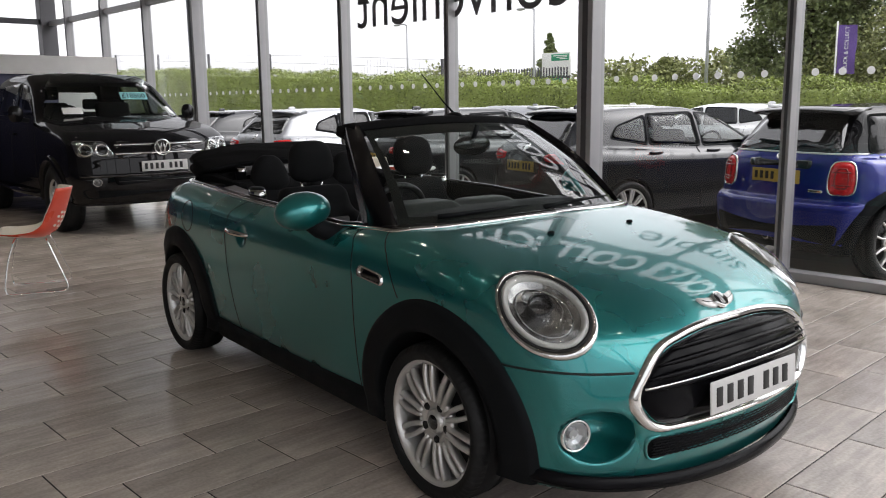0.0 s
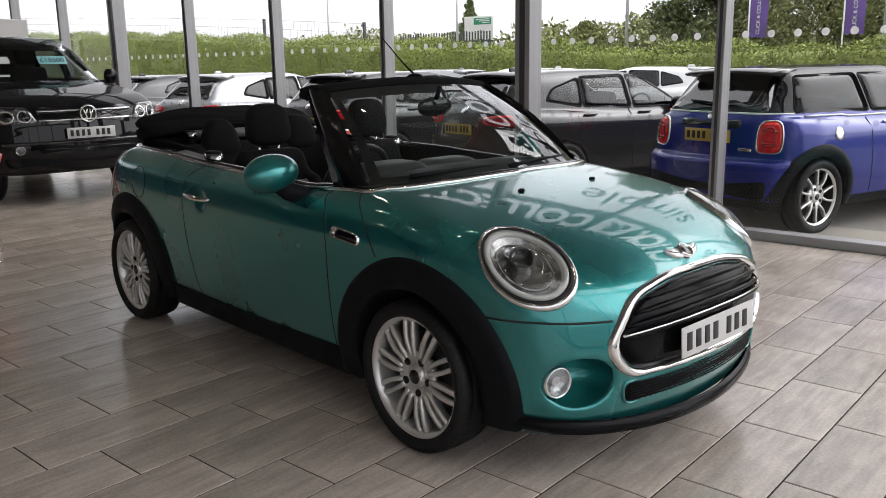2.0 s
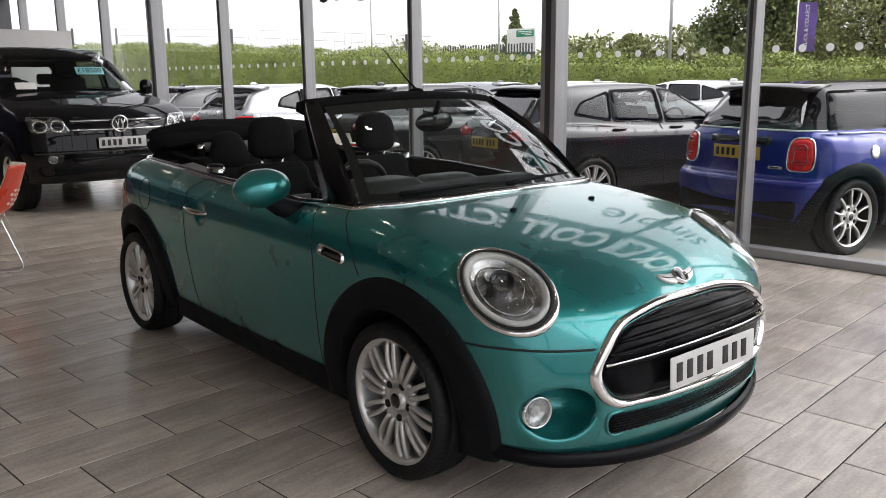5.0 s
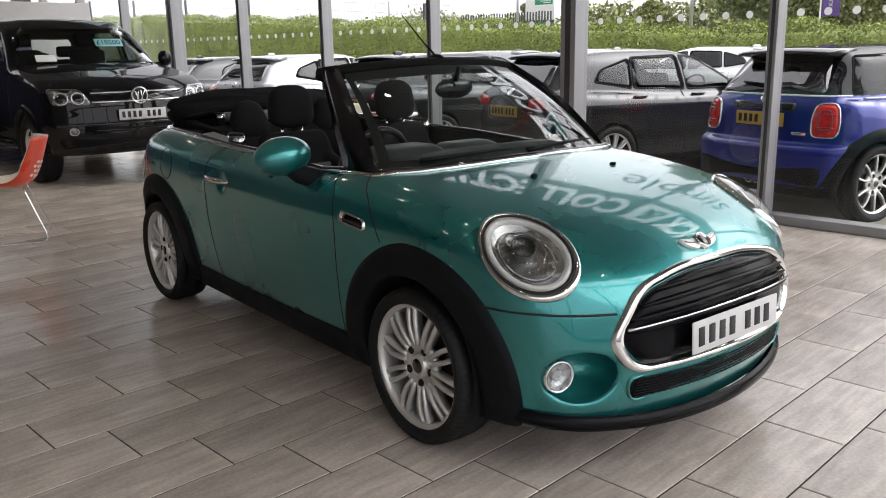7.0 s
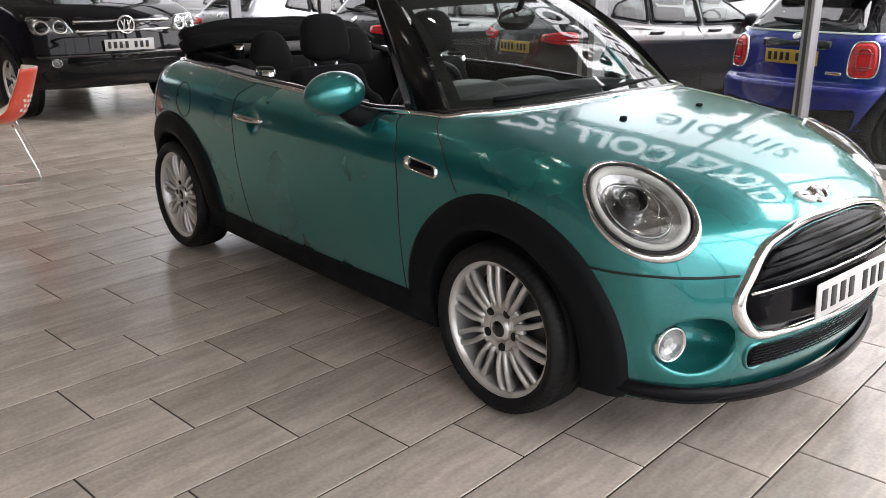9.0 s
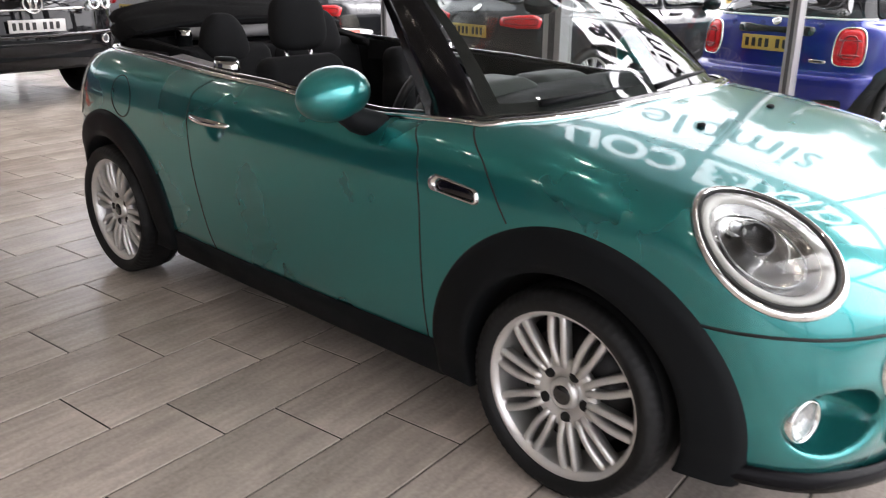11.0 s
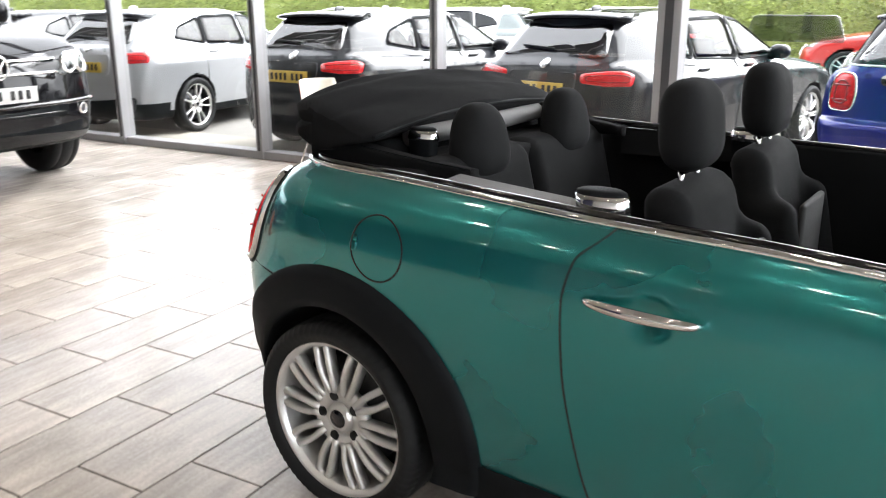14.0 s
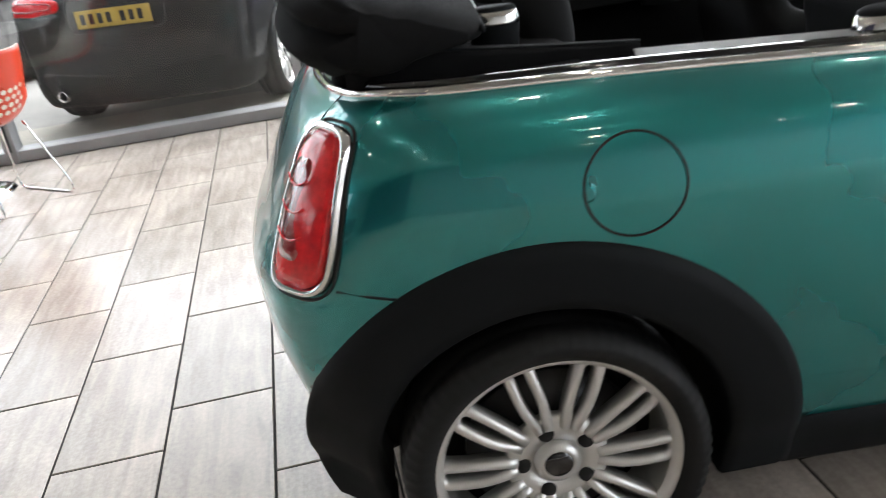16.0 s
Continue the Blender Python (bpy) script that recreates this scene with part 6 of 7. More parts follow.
FIVE_DOOR = dict(top=1.43, cowl=-0.72, front=0.02, rear=1.66, handles=(0.12, 0.98), seams=(-0.75, 0.28, 1.10),
                 side=[[(-0.58, 1.0), (0.24, 1.0), (0.20, 1.345), (-0.04, 1.325)], [(0.29, 1.0), (0.98, 1.03), (0.90, 1.335), (0.25, 1.35)], [(1.02, 1.03), (1.46, 1.10), (1.34, 1.22), (0.94, 1.325)]])
THREE_DOOR = dict(top=1.445, cowl=-0.78, front=-0.36, rear=1.38, handles=(0.28,), seams=(-0.72, 0.52),
                  side=[[(-0.60, 1.03), (0.46, 1.03), (0.46, 1.365), (-0.36, 1.36)], [(0.50, 1.03), (1.42, 1.045), (1.30, 1.35), (0.50, 1.365)]], roof_mat=BLACK_PAINT, mirror_mat=BLACK_PAINT)
REAR5, REAR3 = 2.67 / 2 + 0.81, 2.495 / 2 + 0.515
hatchback("hatchback_car", parked(4.05, 2.76, -15.5, REAR5), GREY_PAINT, "dark grey five-door hatchback parked tail to the shopfront", ALLOY, FIVE_DOOR, glass_mat=CAR_GLASS, spokes=10)
hatchback("hatchback_car", parked(4.02, 5.38, -5.0, REAR5), GREY_PAINT, "dark grey hatchback with red tail lamps outside the glass", ALLOY, FIVE_DOOR, glass_mat=CAR_GLASS)
hatchback("hatchback_car", parked(4.05, 8.33, 6.0, REAR5), SILVER_PAINT, "pale silver hatchback with silver five-spoke wheels", ALLOY, dict(FIVE_DOOR, top=1.44), L=4.42, wb=2.73)
hatchback("small_hatchback", parked(4.15, -0.04, -18.0, REAR3), BLUE, "blue three-door hatchback with black roof and chrome lamp rims", ALLOY, THREE_DOOR, L=3.85, w=0.865, wb=2.495, lamps="oval", h=0.019)
hatchback("saloon_car", parked(4.4, 11.2, 10.0, REAR5), GREY_PAINT, "grey car with tinted windows outside the glass", ALLOY, dict(FIVE_DOOR, top=1.42), L=4.6, wb=2.8, h=0.04)
for x, y, a, mt, lb in ((13.2, 6.6, 95, WHITE_PAINT, "white car parked across the car park"), (13.6, 3.6, 95, WHITE_PAINT, "white car parked in a far bay"), (15.4, -2.2, 93, RED_PAINT, "red car parked in a far bay"), (12.5, -3.2, 90, SILVER_PAINT, "silver car parked in a far bay"), (13.4, 9.6, 95, SILVER_PAINT, "pale car parked in a far bay")):
    hatchback("parked_car", parked(x, y, a, REAR5), mt, lb, ALLOY, FIVE_DOOR, h=0.05)


def pickup():
    """The black double-cab pickup inside the showroom."""
    w, wb, H, rw = 0.955, 3.095, 1.85, 0.375
    yf, yr = -wb / 2 - 0.90, wb / 2 + 1.25
    sec = curve((0.25, 0.90), (0.45, 0.97), (0.7, 1.0), (0.95, 0.995), (1.1, 0.98), (1.22, 0.94), (1.4, 0.84))
    plan = curve((yf, 0.13), (yf + 0.35, 0.03), (-wb / 2, 0), (yr - 0.3, 0), (yr, 0.03))
    deck = curve((yf - 0.1, 0.92), (yf + 0.1, 1.04), (yf + 0.5, 1.165), (-0.95, 1.295), (0, 1.28), (1.2, 1.25), (yr, 1.23))
    roof = curve((-1.25, 1.10), (-1.0, 1.285), (-0.35, 1.755), (0.05, H - 0.005), (0.7, H), (1.15, H - 0.04), (1.35, 1.5), (1.45, 1.1))
    nose = curve((0.25, yf + 0.2), (0.45, yf + 0.03), (0.6, yf), (0.8, yf + 0.02), (1.0, yf + 0.06), (1.15, yf + 0.3))
    tail = curve((0.3, yr - 0.05), (1.3, yr))
    house = curve((0.6, w * 0.97), (1.15, w * 0.94), (1.5, w * 0.85), (H, w * 0.75))
    hull, body, well, hollow = vehicle_form(w, wb, rw, sec, plan, deck, roof, nose, tail, house, 0.33, (0.16, 0.22), ((0, 2.15, 1.25), (0.78, 0.62, 0.4), 0.04), (-1.05, 1.37, 0.75))
    screen = rounded([(-0.82, -0.275), (0.82, -0.275), (0.61, 0.395), (-0.61, 0.395)], 0.07, 6)
    side_panes = [[(-0.76, 1.32), (-0.02, 1.31), (-0.02, 1.69), (-0.28, 1.67)], [(0.06, 1.31), (0.92, 1.31), (0.86, 1.68), (0.06, 1.70)]]
    back_pane = rounded([(-0.60, 1.27), (0.60, 1.27), (0.55, 1.62), (-0.55, 1.62)], 0.06, 5)

    def opening(x, y, z):
        o = (within(screen, x, (y + 1.9) * 0.55 + (z - 2.2) * 0.835) & (y < 0.0)) | (within(back_pane, x, z) & (y > 1.0))
        for q in side_panes:
            o |= within(rounded(q, 0.05, 5), y, z) & (np.abs(x) > 0.5)
        return o & ((hull(x, y, z) > -0.085) | ((y > 1.0) & (hull(x, y, z) > -0.2)))

    car = thing("pickup_truck", pose(1.575, 8.535, 0, 0, 0, -3) @ Matrix.Scale(1.045, 4), "black double-cab pickup with chrome grille bars", "pickup")
    split_body(car, body, 0.026, (-w - 0.05, yf - 0.1, 0.25), (w + 0.05, yr + 0.1, H + 0.08), [
        ("opening", None, opening, ""),
        ("cabin_lining", SEAT_GREY, lambda x, y, z: (hull(x, y, z) < -0.03) & (z > 0.7) & (y < 1.36), "grey cabin lining"),
        ("wheel_arch_liner", WELL, lambda x, y, z: (well(x, y, z) < 0.01) | (z < 0.36), ""),
        ("roof", BLACK_PAINT, lambda x, y, z: z > H - 0.14, ""),
        ("bonnet", BLACK_PAINT, lambda x, y, z: (y < -0.98) & (z > 1.0), ""),
        ("front_bumper", BLACK_PAINT, lambda x, y, z: (y < -wb / 2 - 0.3) & (z < 0.72), ""),
        ("load_bed", BLACK_PAINT, lambda x, y, z: y > 1.42, ""),
        ("body", BLACK_PAINT, lambda x, y, z: x < 5, "")])
    car_seats(car, 0.10, 1.08, 0.92, w)
    front, rear, sides, top = frames_of(hull, yf, yr)
    wm = wheel_meshes("pickup", rw, 0.25, 0.225, 5, 0.03, 0.02, ALLOY, GLOSS_BLACK, False)
    for s, side in sides:
        for yc in (-wb / 2, wb / 2):
            wheel(car, wm, pose(s * (w - 0.13), yc, rw, 10, 0, 0 if s < 0 else 180))
        for o in side_panes:
            part("side_window", side.patch(rounded(o, 0.05, 5), 0.005, 4, 0.01), CAR_GLASS, car)
        for hy in (-0.05, 0.85):
            pts, _ = side.points([(hy + q, 1.08) for q in np.linspace(-0.1, 0.1, 7)], 0.015)
            part("door_handle", tube(pts, 0.014, 8), BLACK_PAINT, car)
        for sy in (-1.0, 0.02, 0.98, 1.42):
            part("panel_joint", side.line([(sy, z) for z in np.linspace(0.45, 1.16, 10)], 0.004, 0), SEAM, car)
        mr = part("door_mirror", rounded_blob(0.085, 0.06, 0.10), BLACK_PAINT, car, "large black door mirror")
        mr.matrix_local = Matrix.Translation((s * 1.06, -0.74, 1.33))
        part("mirror_foot", tube([(0, 0, -0.05), (-s * 0.14, 0.02, -0.08)], 0.03, 8), PLASTIC, mr)
        part("side_step", tube([(s * 0.93, -1.0, 0.40), (s * 0.95, 0.0, 0.39), (s * 0.93, 1.0, 0.40)], 0.04, 10), GLOSS_BLACK, car)
        for yc in (-wb / 2, wb / 2):
            rows = []
            for rr, off in ((0.50, -0.004), (0.49, 0.02), (0.44, 0.03), (0.42, 0.0)):
                ring = [(yc + rr * math.cos(radians(a)), rw + rr * math.sin(radians(a))) for a in range(-5, 186, 8)]
                pts, _ = side.points([(a, max(b, 0.45)) for a, b in ring], 0.0)
                pts[:, 2] = [b for a, b in ring]
                rows.append(pts + np.array([s * off, 0, 0]))
            part("wheel_arch_trim", grid(rows), BLACK_PAINT, car)
        ho = rounded([(s * 0.50, 0.865), (s * 0.85, 0.87), (s * 0.88, 1.035), (s * 0.58, 1.02)], 0.05, 5)
        hl = part("headlamp", front.patch(ho, 0.004, 5, 0.01), LAMP_BEZEL, car, "clear twin-round headlamp")
        for k in (0.625, 0.775):
            part("lamp_round", front.band(oval(s * k, 0.94, 0.07, 0.07, 24), oval(s * k, 0.94, 0.045, 0.045, 24), 0.008, 0.012, 4), CHROME, hl)
            part("projector_lens", front.patch(oval(s * k, 0.94, 0.045, 0.045, 20), 0.010, 3, 0.004, 0.01), GLOSS_BLACK, hl)
        part("lens", front.patch(ho, 0.018, 5, 0.008), LAMP_CLEAR, hl)
        fg = part("fog_lamp", front.band(oval(s * 0.70, 0.60, 0.046, 0.046, 24), oval(s * 0.70, 0.60, 0.034, 0.034, 24), 0.006, 0.01, 4), CHROME, car)
        part("lens", front.patch(oval(s * 0.70, 0.60, 0.036, 0.036, 20), 0.008, 3, 0.004), LAMP_BEZEL, fg)
    g = part("grille", front.patch(rounded([(-0.48, 0.84), (0.48, 0.84), (0.47, 1.03), (-0.47, 1.03)], 0.03, 4), 0.004, 5, 0.01), GLOSS_BLACK, car, "black grille with chrome bars")
    for z in (0.895, 0.985):
        part("chrome_bar", front.line([(x, z) for x in np.linspace(-0.50, 0.50, 19)], 0.012, 0.012), CHROME, g)
    bp, _ = front.points([(0, 0.945)], 0.02)
    rb = part("round_badge", tube([(0.085 * math.cos(a), 0, 0.085 * math.sin(a)) for a in np.linspace(0, 2 * math.pi, 33)[:-1]], 0.010, 8, True), CHROME, car, "round chrome badge")
    rb.matrix_local = Matrix.Translation(tuple(bp[0] + np.array([0, -0.012, 0])))
    part("badge_disc", ([(0.08 * math.cos(a), 0.006, 0.08 * math.sin(a)) for a in np.linspace(0, 2 * math.pi, 33)[:-1]], [tuple(range(32))]), GLOSS_BLACK, rb)
    part("badge_shape", join(*[tube([(x0, -0.002, 0.05), (x1, -0.002, -0.045)], 0.009, 6) for x0, x1 in ((-0.055, -0.015), (0.055, 0.015), (-0.012, -0.03), (0.012, 0.03))]), CHROME, rb)
    pp, _ = front.points([(0, 0.74)], 0.02)
    number_plate(car, Matrix.Translation((0, pp[0][1] - 0.012, 0.755)), 0.52, 0.113, PLATE_WHITE)
    part("bumper_bar", front.line([(x, 0.665) for x in np.linspace(-0.84, 0.84, 23)], 0.02, 0.006), GLOSS_BLACK, car)
    lo = part("lower_intake", front.patch(rounded([(-0.52, 0.56), (0.52, 0.56), (0.55, 0.655), (-0.55, 0.655)], 0.03, 4), 0.004, 5, 0.01), PLASTIC, car)
    part("intake_strip", front.line([(x, 0.60) for x in np.linspace(-0.5, 0.5, 15)], 0.006, 0.008), GLOSS_BLACK, lo)
    part("skid_plate", front.patch(rounded([(-0.8, 0.42), (0.8, 0.42), (0.84, 0.52), (-0.84, 0.52)], 0.04, 4), 0.006, 5, 0.02), PLASTIC, car, "black lower bumper panel")
    far = Onto(hull, (0, -1.9, 2.2), (1, 0, 0), (0, 0.55, 0.835), (0, 0.835, -0.55))
    ws = part("windscreen", far.patch(screen, 0.006, 6, 0.012), WINDSCREEN, car, "windscreen with a price card")
    pc, _ = far.points([(0.28, 0.10)], 0.012)
    card = part("price_card", box((-0.09, -0.004, -0.06), (0.25, 0.0, 0.06), 0.002), TEAL_CARD, ws, "turquoise price card")
    tilt = Matrix.Translation(tuple(pc[0])) @ Matrix.Rotation(radians(-40), 4, "X")
    card.matrix_local = tilt
    lettering("price_digits", "£18500", tilt @ Matrix.Translation((-0.075, -0.008, -0.034)) @ Matrix.Rotation(radians(90), 4, "X"), 0.10, INK, ws, "dark price digits")
    pq, _ = far.points([(-0.45, -0.16)], 0.012)
    sheet = part("paper_sheet", box((-0.13, -0.003, -0.05), (0.10, 0, 0.05), 0.001), PAPER, ws)
    sheet.matrix_local = Matrix.Translation(tuple(pq[0])) @ Matrix.Rotation(radians(-40), 4, "X")
    part("wiper", tube([(-0.6, -1.05, 1.19), (-0.1, -1.06, 1.21), (0.1, -1.05, 1.21)], 0.012, 6), PLASTIC, car)
    return car


pickup()


# ---- furniture ----
def shell_chair(m, label):
    chair = thing("shell_chair", m, label, "chair", "cafe chairs")
    prof = smooth_path([(0.305, 0.83), (0.262, 0.70), (0.215, 0.575), (0.15, 0.475), (0.04, 0.432), (-0.10, 0.442), (-0.235, 0.462), (-0.275, 0.452)], 26)
    def hug(t):
        """How far the shell's edges come forward and up along its profile."""
        return 0.11 * min(1, (1 - t) * 1.5), 0.035 * t + 0.05 * math.sin(math.pi * t) ** 2
    def at(i, q, off):
        """A point of the shell: i along the profile, q from edge to edge."""
        k = min(int(i), 24)
        y, z = prof[k] + (prof[k + 1] - prof[k]) * (i - k)
        t = i / 25
        a, b = prof[max(k - 1, 0)], prof[min(k + 2, 25)]
        d = (b - a) / np.linalg.norm(b - a)
        half = 0.185 + 0.06 * min(t * 1.6, 1) - 0.02 * max(t - 0.8, 0) * 5
        fy, fz = hug(t)
        return half * q, y - d[1] * off - fy * q * q, z + d[0] * off + fz * q * q
    def sheet(off):
        return [[at(i, q, off) for q in np.linspace(-1, 1, 13)] for i in range(26)]
    for name, o0, o1, mt, lb in (("inner_shell", 0.0, -0.004, CREAM_SHELL, "cream inner shell"), ("outer_shell", 0.0008, 0.006, RED_SHELL, "orange red outer shell")):
        r0, r1 = sheet(o0), sheet(o1)
        loop = [a + b[::-1] for a, b in zip(r0, r1)]
        p, f = loop_grid(loop)
        f += [tuple(range(26)), tuple(len(p) - 26 + k for k in range(26))]
        part(name, (p, f), mt, chair, lb)
    holes_in, holes_out = [], []
    for n, i in enumerate((6.5, 7.7, 8.9, 10.1)):
        for q in np.linspace(-0.5, 0.5, 6) + (0.05 if n % 2 else -0.05):
            for off, out in ((-0.0062, holes_in), (0.0085, holes_out)):
                out.append(([at(i + 0.40 * math.sin(a), q + 0.072 * math.cos(a), off) for a in np.linspace(0, 2 * math.pi, 13)[:-1]], [tuple(range(12))]))
    for hs, mt in ((holes_in, LAMP_DARK), (holes_out, CREAM_SHELL)):
        for hp in hs:
            part("perforation", hp, mt, chair)
    for s in (-1, 1):
        part("sled_leg", tube(smooth_path([(s * 0.15, -0.14, 0.432), (s * 0.19, -0.20, 0.22), (s * 0.215, -0.225, 0.03), (s * 0.215, -0.20, 0.008), (s * 0.215, 0.0, 0.007), (s * 0.215, 0.20, 0.008), (s * 0.215, 0.225, 0.03), (s * 0.18, 0.16, 0.24), (s * 0.14, 0.09, 0.43)], 40), 0.0065, 8), CHROME, chair, "chrome sled leg")
    part("leg_brace", tube([(-0.15, -0.14, 0.43), (0.15, -0.14, 0.43)], 0.006, 8), CHROME, chair)
    return chair


def cafe_table(m):
    t = thing("cafe_table", m, "round white cafe table on a chrome pedestal", "table", "cafe tables")
    def turned(profile, n=48):
        p, f = lathe(profile, n)
        return [(y, z, x) for x, y, z in p], f
    part("tabletop", turned([(0.745, 0.0), (0.745, 0.318), (0.752, 0.333), (0.765, 0.335), (0.774, 0.325), (0.774, 0.0)]), WHITE_TOP, t)
    part("pedestal", turned([(0.02, 0.045), (0.05, 0.032), (0.72, 0.03), (0.744, 0.10)], 24), CHROME, t)
    part("base_plate", turned([(0.0, 0.225), (0.008, 0.225), (0.02, 0.19), (0.028, 0.05), (0.03, 0.0)]), CHROME, t)
    return t


shell_chair(pose(-0.71, 3.80, 0, 0, 0, -113), "orange red and cream perforated plastic chair on chrome legs")
shell_chair(pose(3.31, 4.33, 0, 0, 0, -16), "cream fronted perforated chair beside the round table")
shell_chair(pose(2.77, 3.30, 0, 0, 0, 141), "orange red backed chair pushed towards the round table")
cafe_table(pose(3.09, 3.60, 0))
cafe_table(pose(-1.40, 3.92, 0))


# ---- greenery and street things outside ----
def leaves(points, size, normal_bias=None):
    """Small folded leaf quads at points."""
    n = len(points)
    u = np.random.normal(size=(n, 3))
    u /= np.linalg.norm(u, axis=1)[:, None]
    v = np.cross(u, np.random.normal(size=(n, 3)))
    v /= np.linalg.norm(v, axis=1)[:, None]
    s = size * np.random.uniform(0.55, 1.3, n)[:, None]
    c = np.asarray(points)
    p = np.stack([c - u * s, c + v * s * 0.55, c + u * s, c - v * s * 0.55], 1).reshape(-1, 3)
    return p, np.arange(4 * n).reshape(-1, 4)


def hedge():
    tops = curve((-20, 1.75), (6.7, 1.80), (11, 1.98), (15.5, 2.18), (21, 2.42), (27, 2.75), (40, 3.3), (70, 4.0))
    n = 170000
    y = np.random.uniform(-20, 62, n) ** 1.0
    face = np.random.uniform(0, 1, n)
    h = tops(y) + 0.10 * np.sin(y * 1.3) + 0.07 * np.sin(y * 3.7 + 1) + 0.05 * np.random.normal(size=n)
    front_face = face < 0.72
    z = np.where(front_face, np.random.uniform(0.0, 1, n) * h, h + 0.05 * np.random.normal(size=n))
    x = np.where(front_face, 17.6 + 0.12 * np.random.normal(size=n) + 0.12 * np.sin(y * 2.1 + z * 2), np.random.uniform(17.6, 18.8, n))
    o = tagged(part("hedge", leaves(np.stack([x, y, z], 1), 0.042), LEAF, None, "", False), "long clipped green hedge beyond the car park", "hedge", "", "stuff")
    ys = np.linspace(-20, 62, 165)
    part("hedge_core", grid([[(17.72, y, -0.03), (17.72, y, float(tops(y)) - 0.22), (17.95, y, float(tops(y)) - 0.10), (18.5, y, float(tops(y)) - 0.10), (18.75, y, -0.03)] for y in ys]), LEAF, o)


def tree(name, x, y, height, spread, crown_low, mat, n, size, label, cone=False):
    t = thing(name, pose(x, y, -0.03), label, "tree")
    limbs = [tube([(0, 0, 0), (0.05, 0.03, height * 0.3), (-0.06, 0.05, height * 0.62), (0.0, 0.0, height * 0.9)], [height * 0.03, height * 0.024, height * 0.014, 0.02], 10)]
    clumps = []
    for i in range(26):
        q = (i + 0.5) / 26
        zc = crown_low + (height - crown_low) * q
        r = spread * ((1 - q) if cone else math.sin(math.pi * (0.12 + 0.85 * q)) ** 0.7)
        a = i * 2.4
        rr = r * np.random.uniform(0.35, 0.8)
        clumps.append((rr * math.cos(a), rr * math.sin(a), zc, r * 0.42 + 0.12))
        limbs.append(tube([(0, 0, zc * 0.75), (rr * 0.5 * math.cos(a), rr * 0.5 * math.sin(a), zc * 0.9), (rr * math.cos(a), rr * math.sin(a), zc)], [height * 0.011, height * 0.008, 0.01], 6))
    part("trunk", join(*limbs), BARK, t)
    pts = []
    for cx, cy, cz, r in clumps:
        k = n // 26
        d = np.random.normal(size=(k, 3))
        d /= np.linalg.norm(d, axis=1)[:, None]
        pts.append(np.array([cx, cy, cz]) + d * r * np.random.uniform(0.25, 1.08, k)[:, None] * np.array([1, 1, 0.8]))
    part("crown", leaves(np.concatenate(pts), size), mat, t, "", False)
    return t


hedge()
tree("broadleaf_tree", 26.4, 9.2, 9.5, 2.5, 1.0, TREE_LEAF, 60000, 0.085, "tall dark green broadleaf tree behind the hedge")
tree("broadleaf_tree", 30.0, 4.2, 10.5, 3.8, 2.4, TREE_LEAF, 60000, 0.09, "tall broadleaf tree behind the bushes")
tree("broadleaf_tree", 29.0, -2.5, 10.0, 4.0, 1.5, TREE_LEAF, 50000, 0.09, "tall broadleaf tree at the car park edge")
tree("conifer_tree", 40.5, 32.1, 5.9, 1.5, 1.6, TREE_LEAF, 12000, 0.10, "dark narrow conifer in the distance", True)
for x, y, hh, sp in ((24.2, 5.0, 4.9, 1.9), (24.0, 2.4, 4.7, 2.1), (23.5, 0.4, 4.2, 1.9), (25, -3, 4.5, 2.2), (24, 13.2, 2.9, 1.1), (25.5, 7.4, 3.6, 1.6), (23, -6, 4.2, 2.2)):
    tree("bush", x, y, hh, sp, 0.4, BUSH_LEAF, 20000, 0.06, "dense green bush behind the hedge")


def woods():
    n = 60000
    y = np.random.uniform(-45, 75, n)
    top = 3.6 + 0.35 * np.sin(y * 0.31) + 0.4 * np.sin(y * 0.83 + 2) + 0.35 * np.sin(y * 2.1)
    z = np.random.uniform(0.35, 1.0, n) * top + 0.12 * np.random.normal(size=n)
    x = 44 + np.random.uniform(-1.5, 1.5, n) + 0.8 * np.sin(y * 0.9)
    tagged(part("woods", leaves(np.stack([x, y, z], 1), 0.17), BUSH_LEAF, None, "", False), "distant line of trees and bushes", "trees", "", "stuff")


woods()


def fence():
    f = thing("mesh_fence", pose(0, 0, 0), "tall grey wire mesh fence behind the hedge", "fence")
    top_z = curve((18, 2.95), (30, 3.75), (60, 5.2))
    wires = []
    for y in np.arange(19, 56, 0.22):
        wires.append(tube([(19.6, y, 1.0), (19.6, y, float(top_z(y)))], 0.006, 4))
    for k in (0.0, -0.35, -0.7):
        wires.append(tube([(19.6, y, float(top_z(y)) + k) for y in np.linspace(19, 56, 30)], 0.008, 4))
    tagged(part("wire", join(*wires), POLE, f, "", False), kind="stuff")
    for y in np.arange(20.3, 56, 6.1):
        part("fence_post", box((19.52, y - 0.05, 0), (19.62, y + 0.05, float(top_z(y)) + 0.05), 0.005), MULLION_DARK, f)
    g = thing("palisade_gate", pose(0, 0, 0), "black steel palisade fence and gate", "fence")
    for y in np.arange(15.1, 19.4, 0.13):
        part("pale", box((20.6, y - 0.025, 0.0), (20.63, y + 0.025, 2.68 + 0.02 * math.sin(y * 9)), 0.004), MULLION_DARK, g)
    for z in (0.5, 2.3):
        part("rail", box((20.63, 15.0, z), (20.68, 19.5, z + 0.06), 0.004), MULLION_DARK, g)


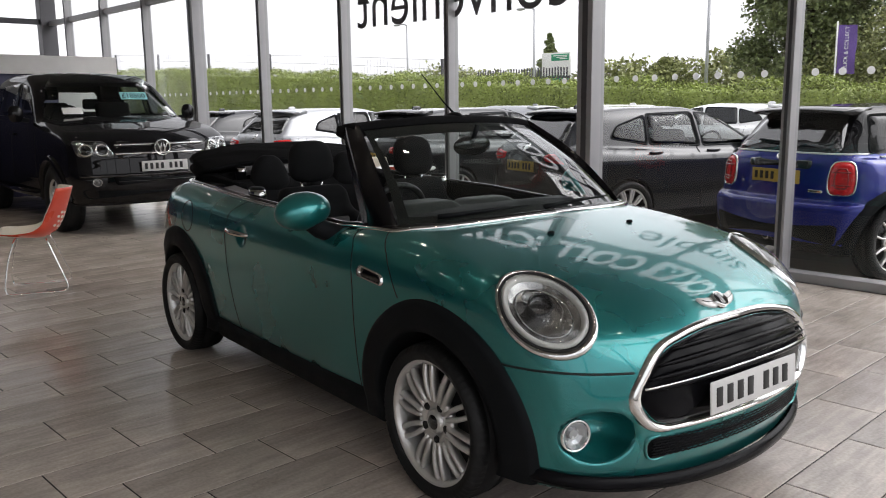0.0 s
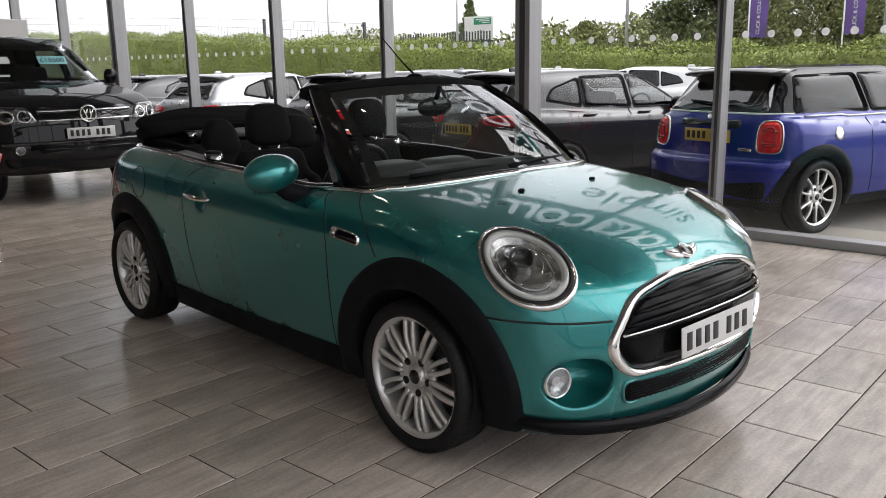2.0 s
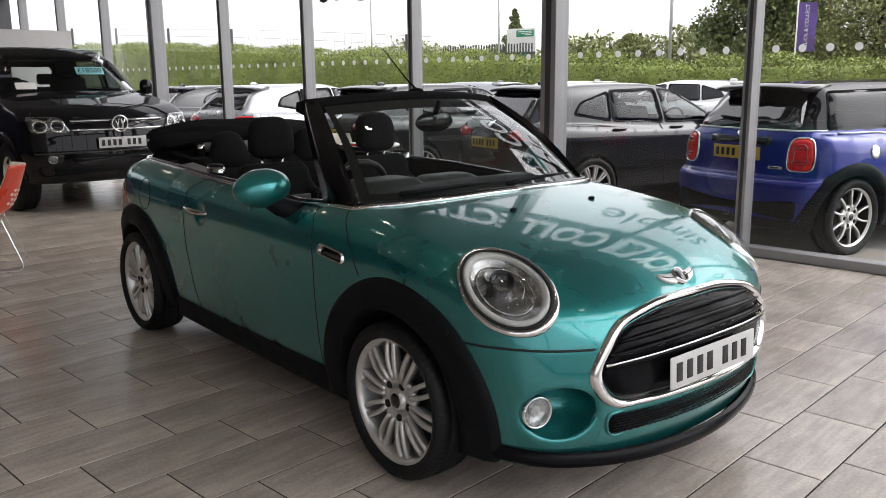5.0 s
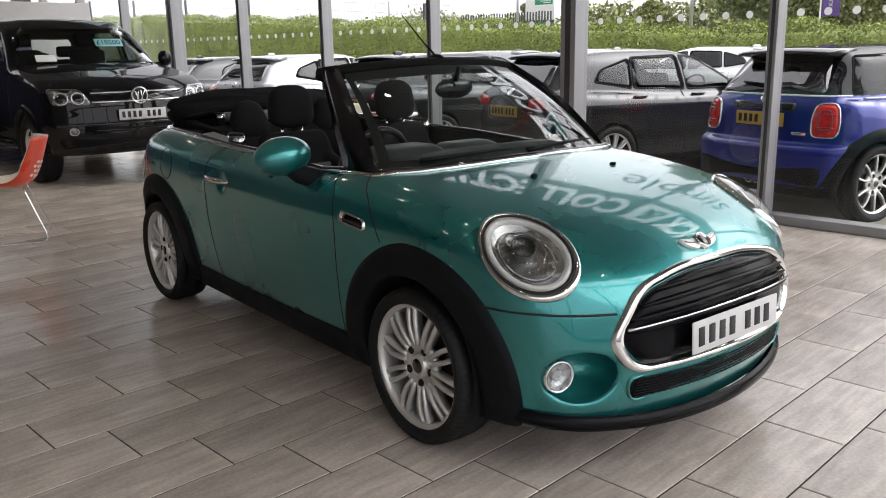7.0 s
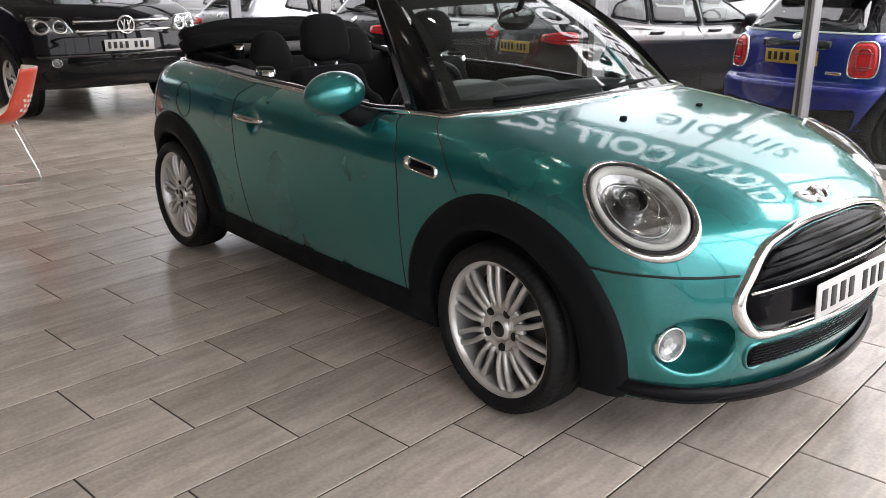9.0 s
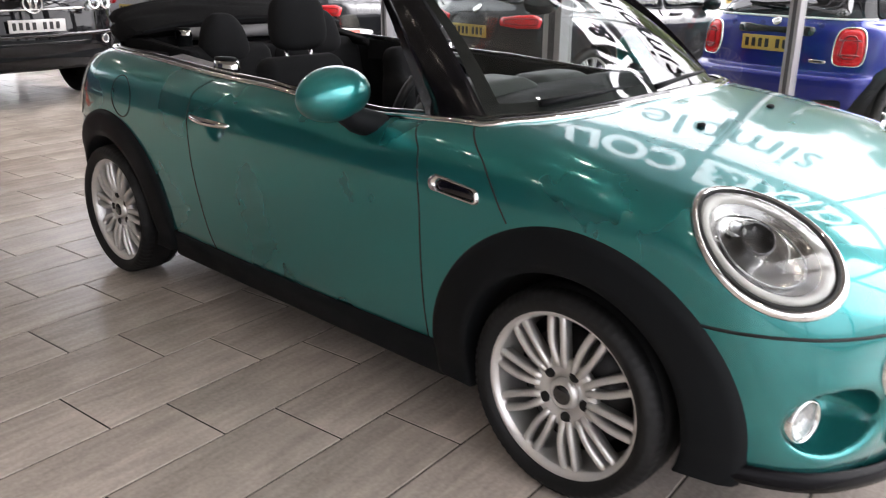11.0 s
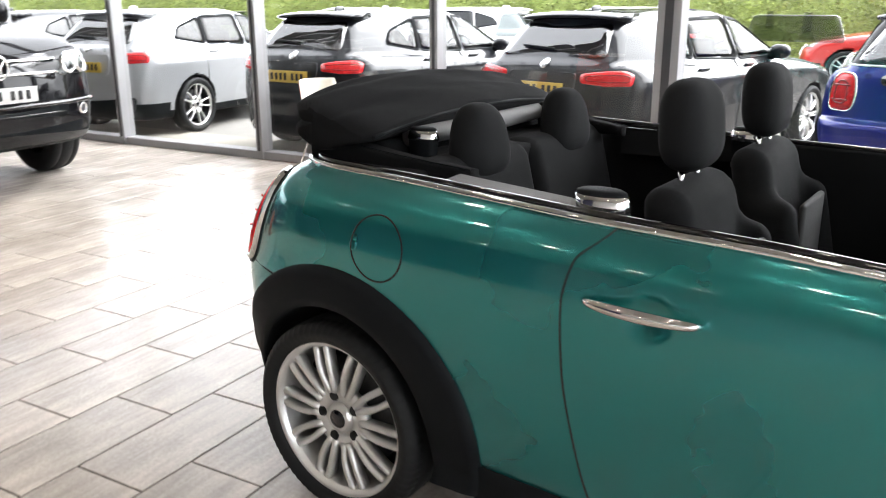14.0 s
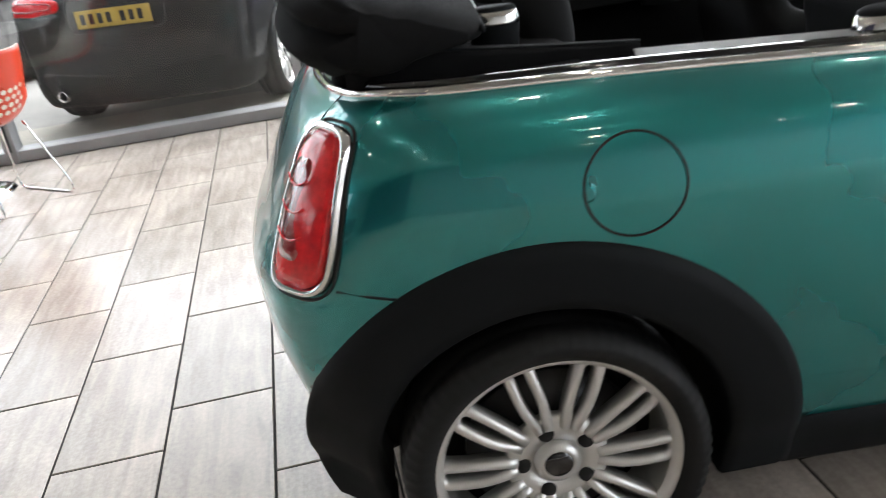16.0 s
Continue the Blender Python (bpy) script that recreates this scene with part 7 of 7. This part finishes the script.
fence()
s = thing("roadside_sign", pose(22.0, 16.7, 0), "white sign board with green panels on posts", "sign")
part("board", box((-0.03, -0.68, 2.45), (0.03, 0.66, 3.28), 0.01), PAPER, s)
part("green_panel", box((-0.04, -0.62, 2.98), (-0.031, 0.20, 3.22), 0.004), GREEN_SIGN, s)
part("green_panel", box((-0.05, -0.58, 2.10), (0.03, 0.20, 2.42), 0.006), GREEN_SIGN, s)
for k in range(3):
    part("plain_bar", box((-0.046, -0.55, 3.15 - 0.06 * k), (-0.041, 0.1 - 0.15 * k, 3.18 - 0.06 * k), 0.001), PAPER, s)
for y in (-0.55, 0.5):
    part("sign_post", box((-0.03, y - 0.03, 0), (0.03, y + 0.03, 2.5), 0.004), POLE, s)
for x, y, z in ((19.2, 21.9, 4.5), (19.2, 15.4, 4.55), (19.2, 9.0, 5.6), (21.0, 2.6, 6.0)):
    p = thing("street_lamp", pose(x, y, 0), "slim grey street lamp column", "street lamp", "street lamps")
    part("column", tube([(0, 0, 0), (0, 0, z * 0.6), (0, 0, z)], [0.06, 0.045, 0.035], 10), POLE, p)
    part("arm", tube([(0, 0, z), (0.0, 0.25, z + 0.06), (0.0, 0.5, z + 0.06)], 0.03, 8), POLE, p)
    part("lantern", rounded_blob(0.08, 0.2, 0.05), POLE, p).matrix_local = Matrix.Translation((0, 0.6, z + 0.05))
for y in (5.72, 3.3):
    fl = thing("banner_flag", pose(20.0, y, 0), "purple upright banner flag on a white pole", "flag", "banner flags")
    part("flagpole", tube([(0, 0.03, 0), (0, 0.03, 3.45)], 0.02, 8), PAPER, fl)
    cloth = part("cloth", grid([[(0.03 * math.sin(7 * q + 3 * r), -0.47 * r, 2.12 + 1.24 * q - 0.03 * r) for r in np.linspace(0, 1, 7)] for q in np.linspace(0, 1, 13)]), PURPLE, fl, "purple cloth")
    lettering("flag_words", "CLICK & COLLECT", Matrix(((0, 0, -1, -0.05), (0, 1, 0, -0.285), (1, 0, 0, 2.18), (0, 0, 0, 1))), 0.135, PAPER, fl, "white capital letters")


# ---- ground outside, floor and its tiles ----
structure("ground", ([(-600, -600, -0.03), (600, -600, -0.03), (600, 600, -0.03), (-600, 600, -0.03)], [(0, 1, 2, 3)]), ASPHALT, "grey asphalt car park", "ground")
structure("pavement", box((GLASS_X + 0.075, -5.2, -0.1), (GLASS_X + 1.0, 17, -0.018), 0.004), PAVING, "pale paving along the shopfront", "pavement")
floor = structure("floor", box((BACK_X, BACK_Y, -0.12), (GLASS_X + 0.07, FAR_Y, -0.003), 0), GROUT, "wood look porcelain tiles laid in a third bond", "floor")
TILE_L, TILE_W, SHIFT, TILE_U, TILE_V = 0.606, 0.303, -0.202, -1.904, -0.0467


def tile_mesh(x0, x1):
    a, b, g, e = x0 + 0.0034, x1 - 0.0034, TILE_W / 2 - 0.0034, 0.0018
    p = [(a, -g, -0.006), (b, -g, -0.006), (b, g, -0.006), (a, g, -0.006), (a, -g, -e), (b, -g, -e), (b, g, -e), (a, g, -e), (a + e, -g + e, 0), (b - e, -g + e, 0), (b - e, g - e, 0), (a + e, g - e, 0)]
    f = [(8, 9, 10, 11)] + [(i, (i + 1) % 4, (i + 1) % 4 + 4, i + 4) for i in range(4)] + [(i + 4, (i + 1) % 4 + 4, (i + 1) % 4 + 8, i + 8) for i in range(4)]
    return p, f


proto = part("floor_tile", tile_mesh(0, TILE_L), TILE, floor, smooth=False)
shared = proto.data
bpy.data.objects.remove(proto)
near, rest_p, rest_f = [], [], []
for k in range(-30, 54):
    v = TILE_V + k * TILE_W
    if v - TILE_W / 2 < BACK_Y or v + TILE_W / 2 > FAR_Y:
        continue
    for j in range(-60, 60):
        u = TILE_U + SHIFT * k + j * TILE_L
        if u < BACK_X or u + TILE_L > GLASS_X - 0.08 + TILE_L:
            continue
        u1 = min(u + TILE_L, GLASS_X - 0.086)
        if u1 - u < 0.03:
            continue
        full = u1 - u > TILE_L - 0.001
        if full and -3.2 < u < 1.6 and -3.0 < v < 4.6:
            near.append((u, v))
        else:
            p, f = tile_mesh(u, u1)
            b = len(rest_p)
            rest_p += [(x, y + v, z) for x, y, z in p]
            rest_f += [tuple(i + b for i in q) for q in f]
near.sort(key=lambda q: math.hypot(q[0] + 0.9, (q[1] - 0.4) * 0.75))
for i, (u, v) in enumerate(near):
    if i < 300:
        o = new("floor_tile", shared)
        o.parent = floor
        o.location = (u, v, 0)
    else:
        p, f = tile_mesh(u, u + TILE_L)
        b = len(rest_p)
        rest_p += [(x, y + v, z) for x, y, z in p]
        rest_f += [tuple(k + b for k in q) for q in f]
tagged(part("floor_tiles", (rest_p, rest_f), TILE, floor, "", False), kind="stuff")
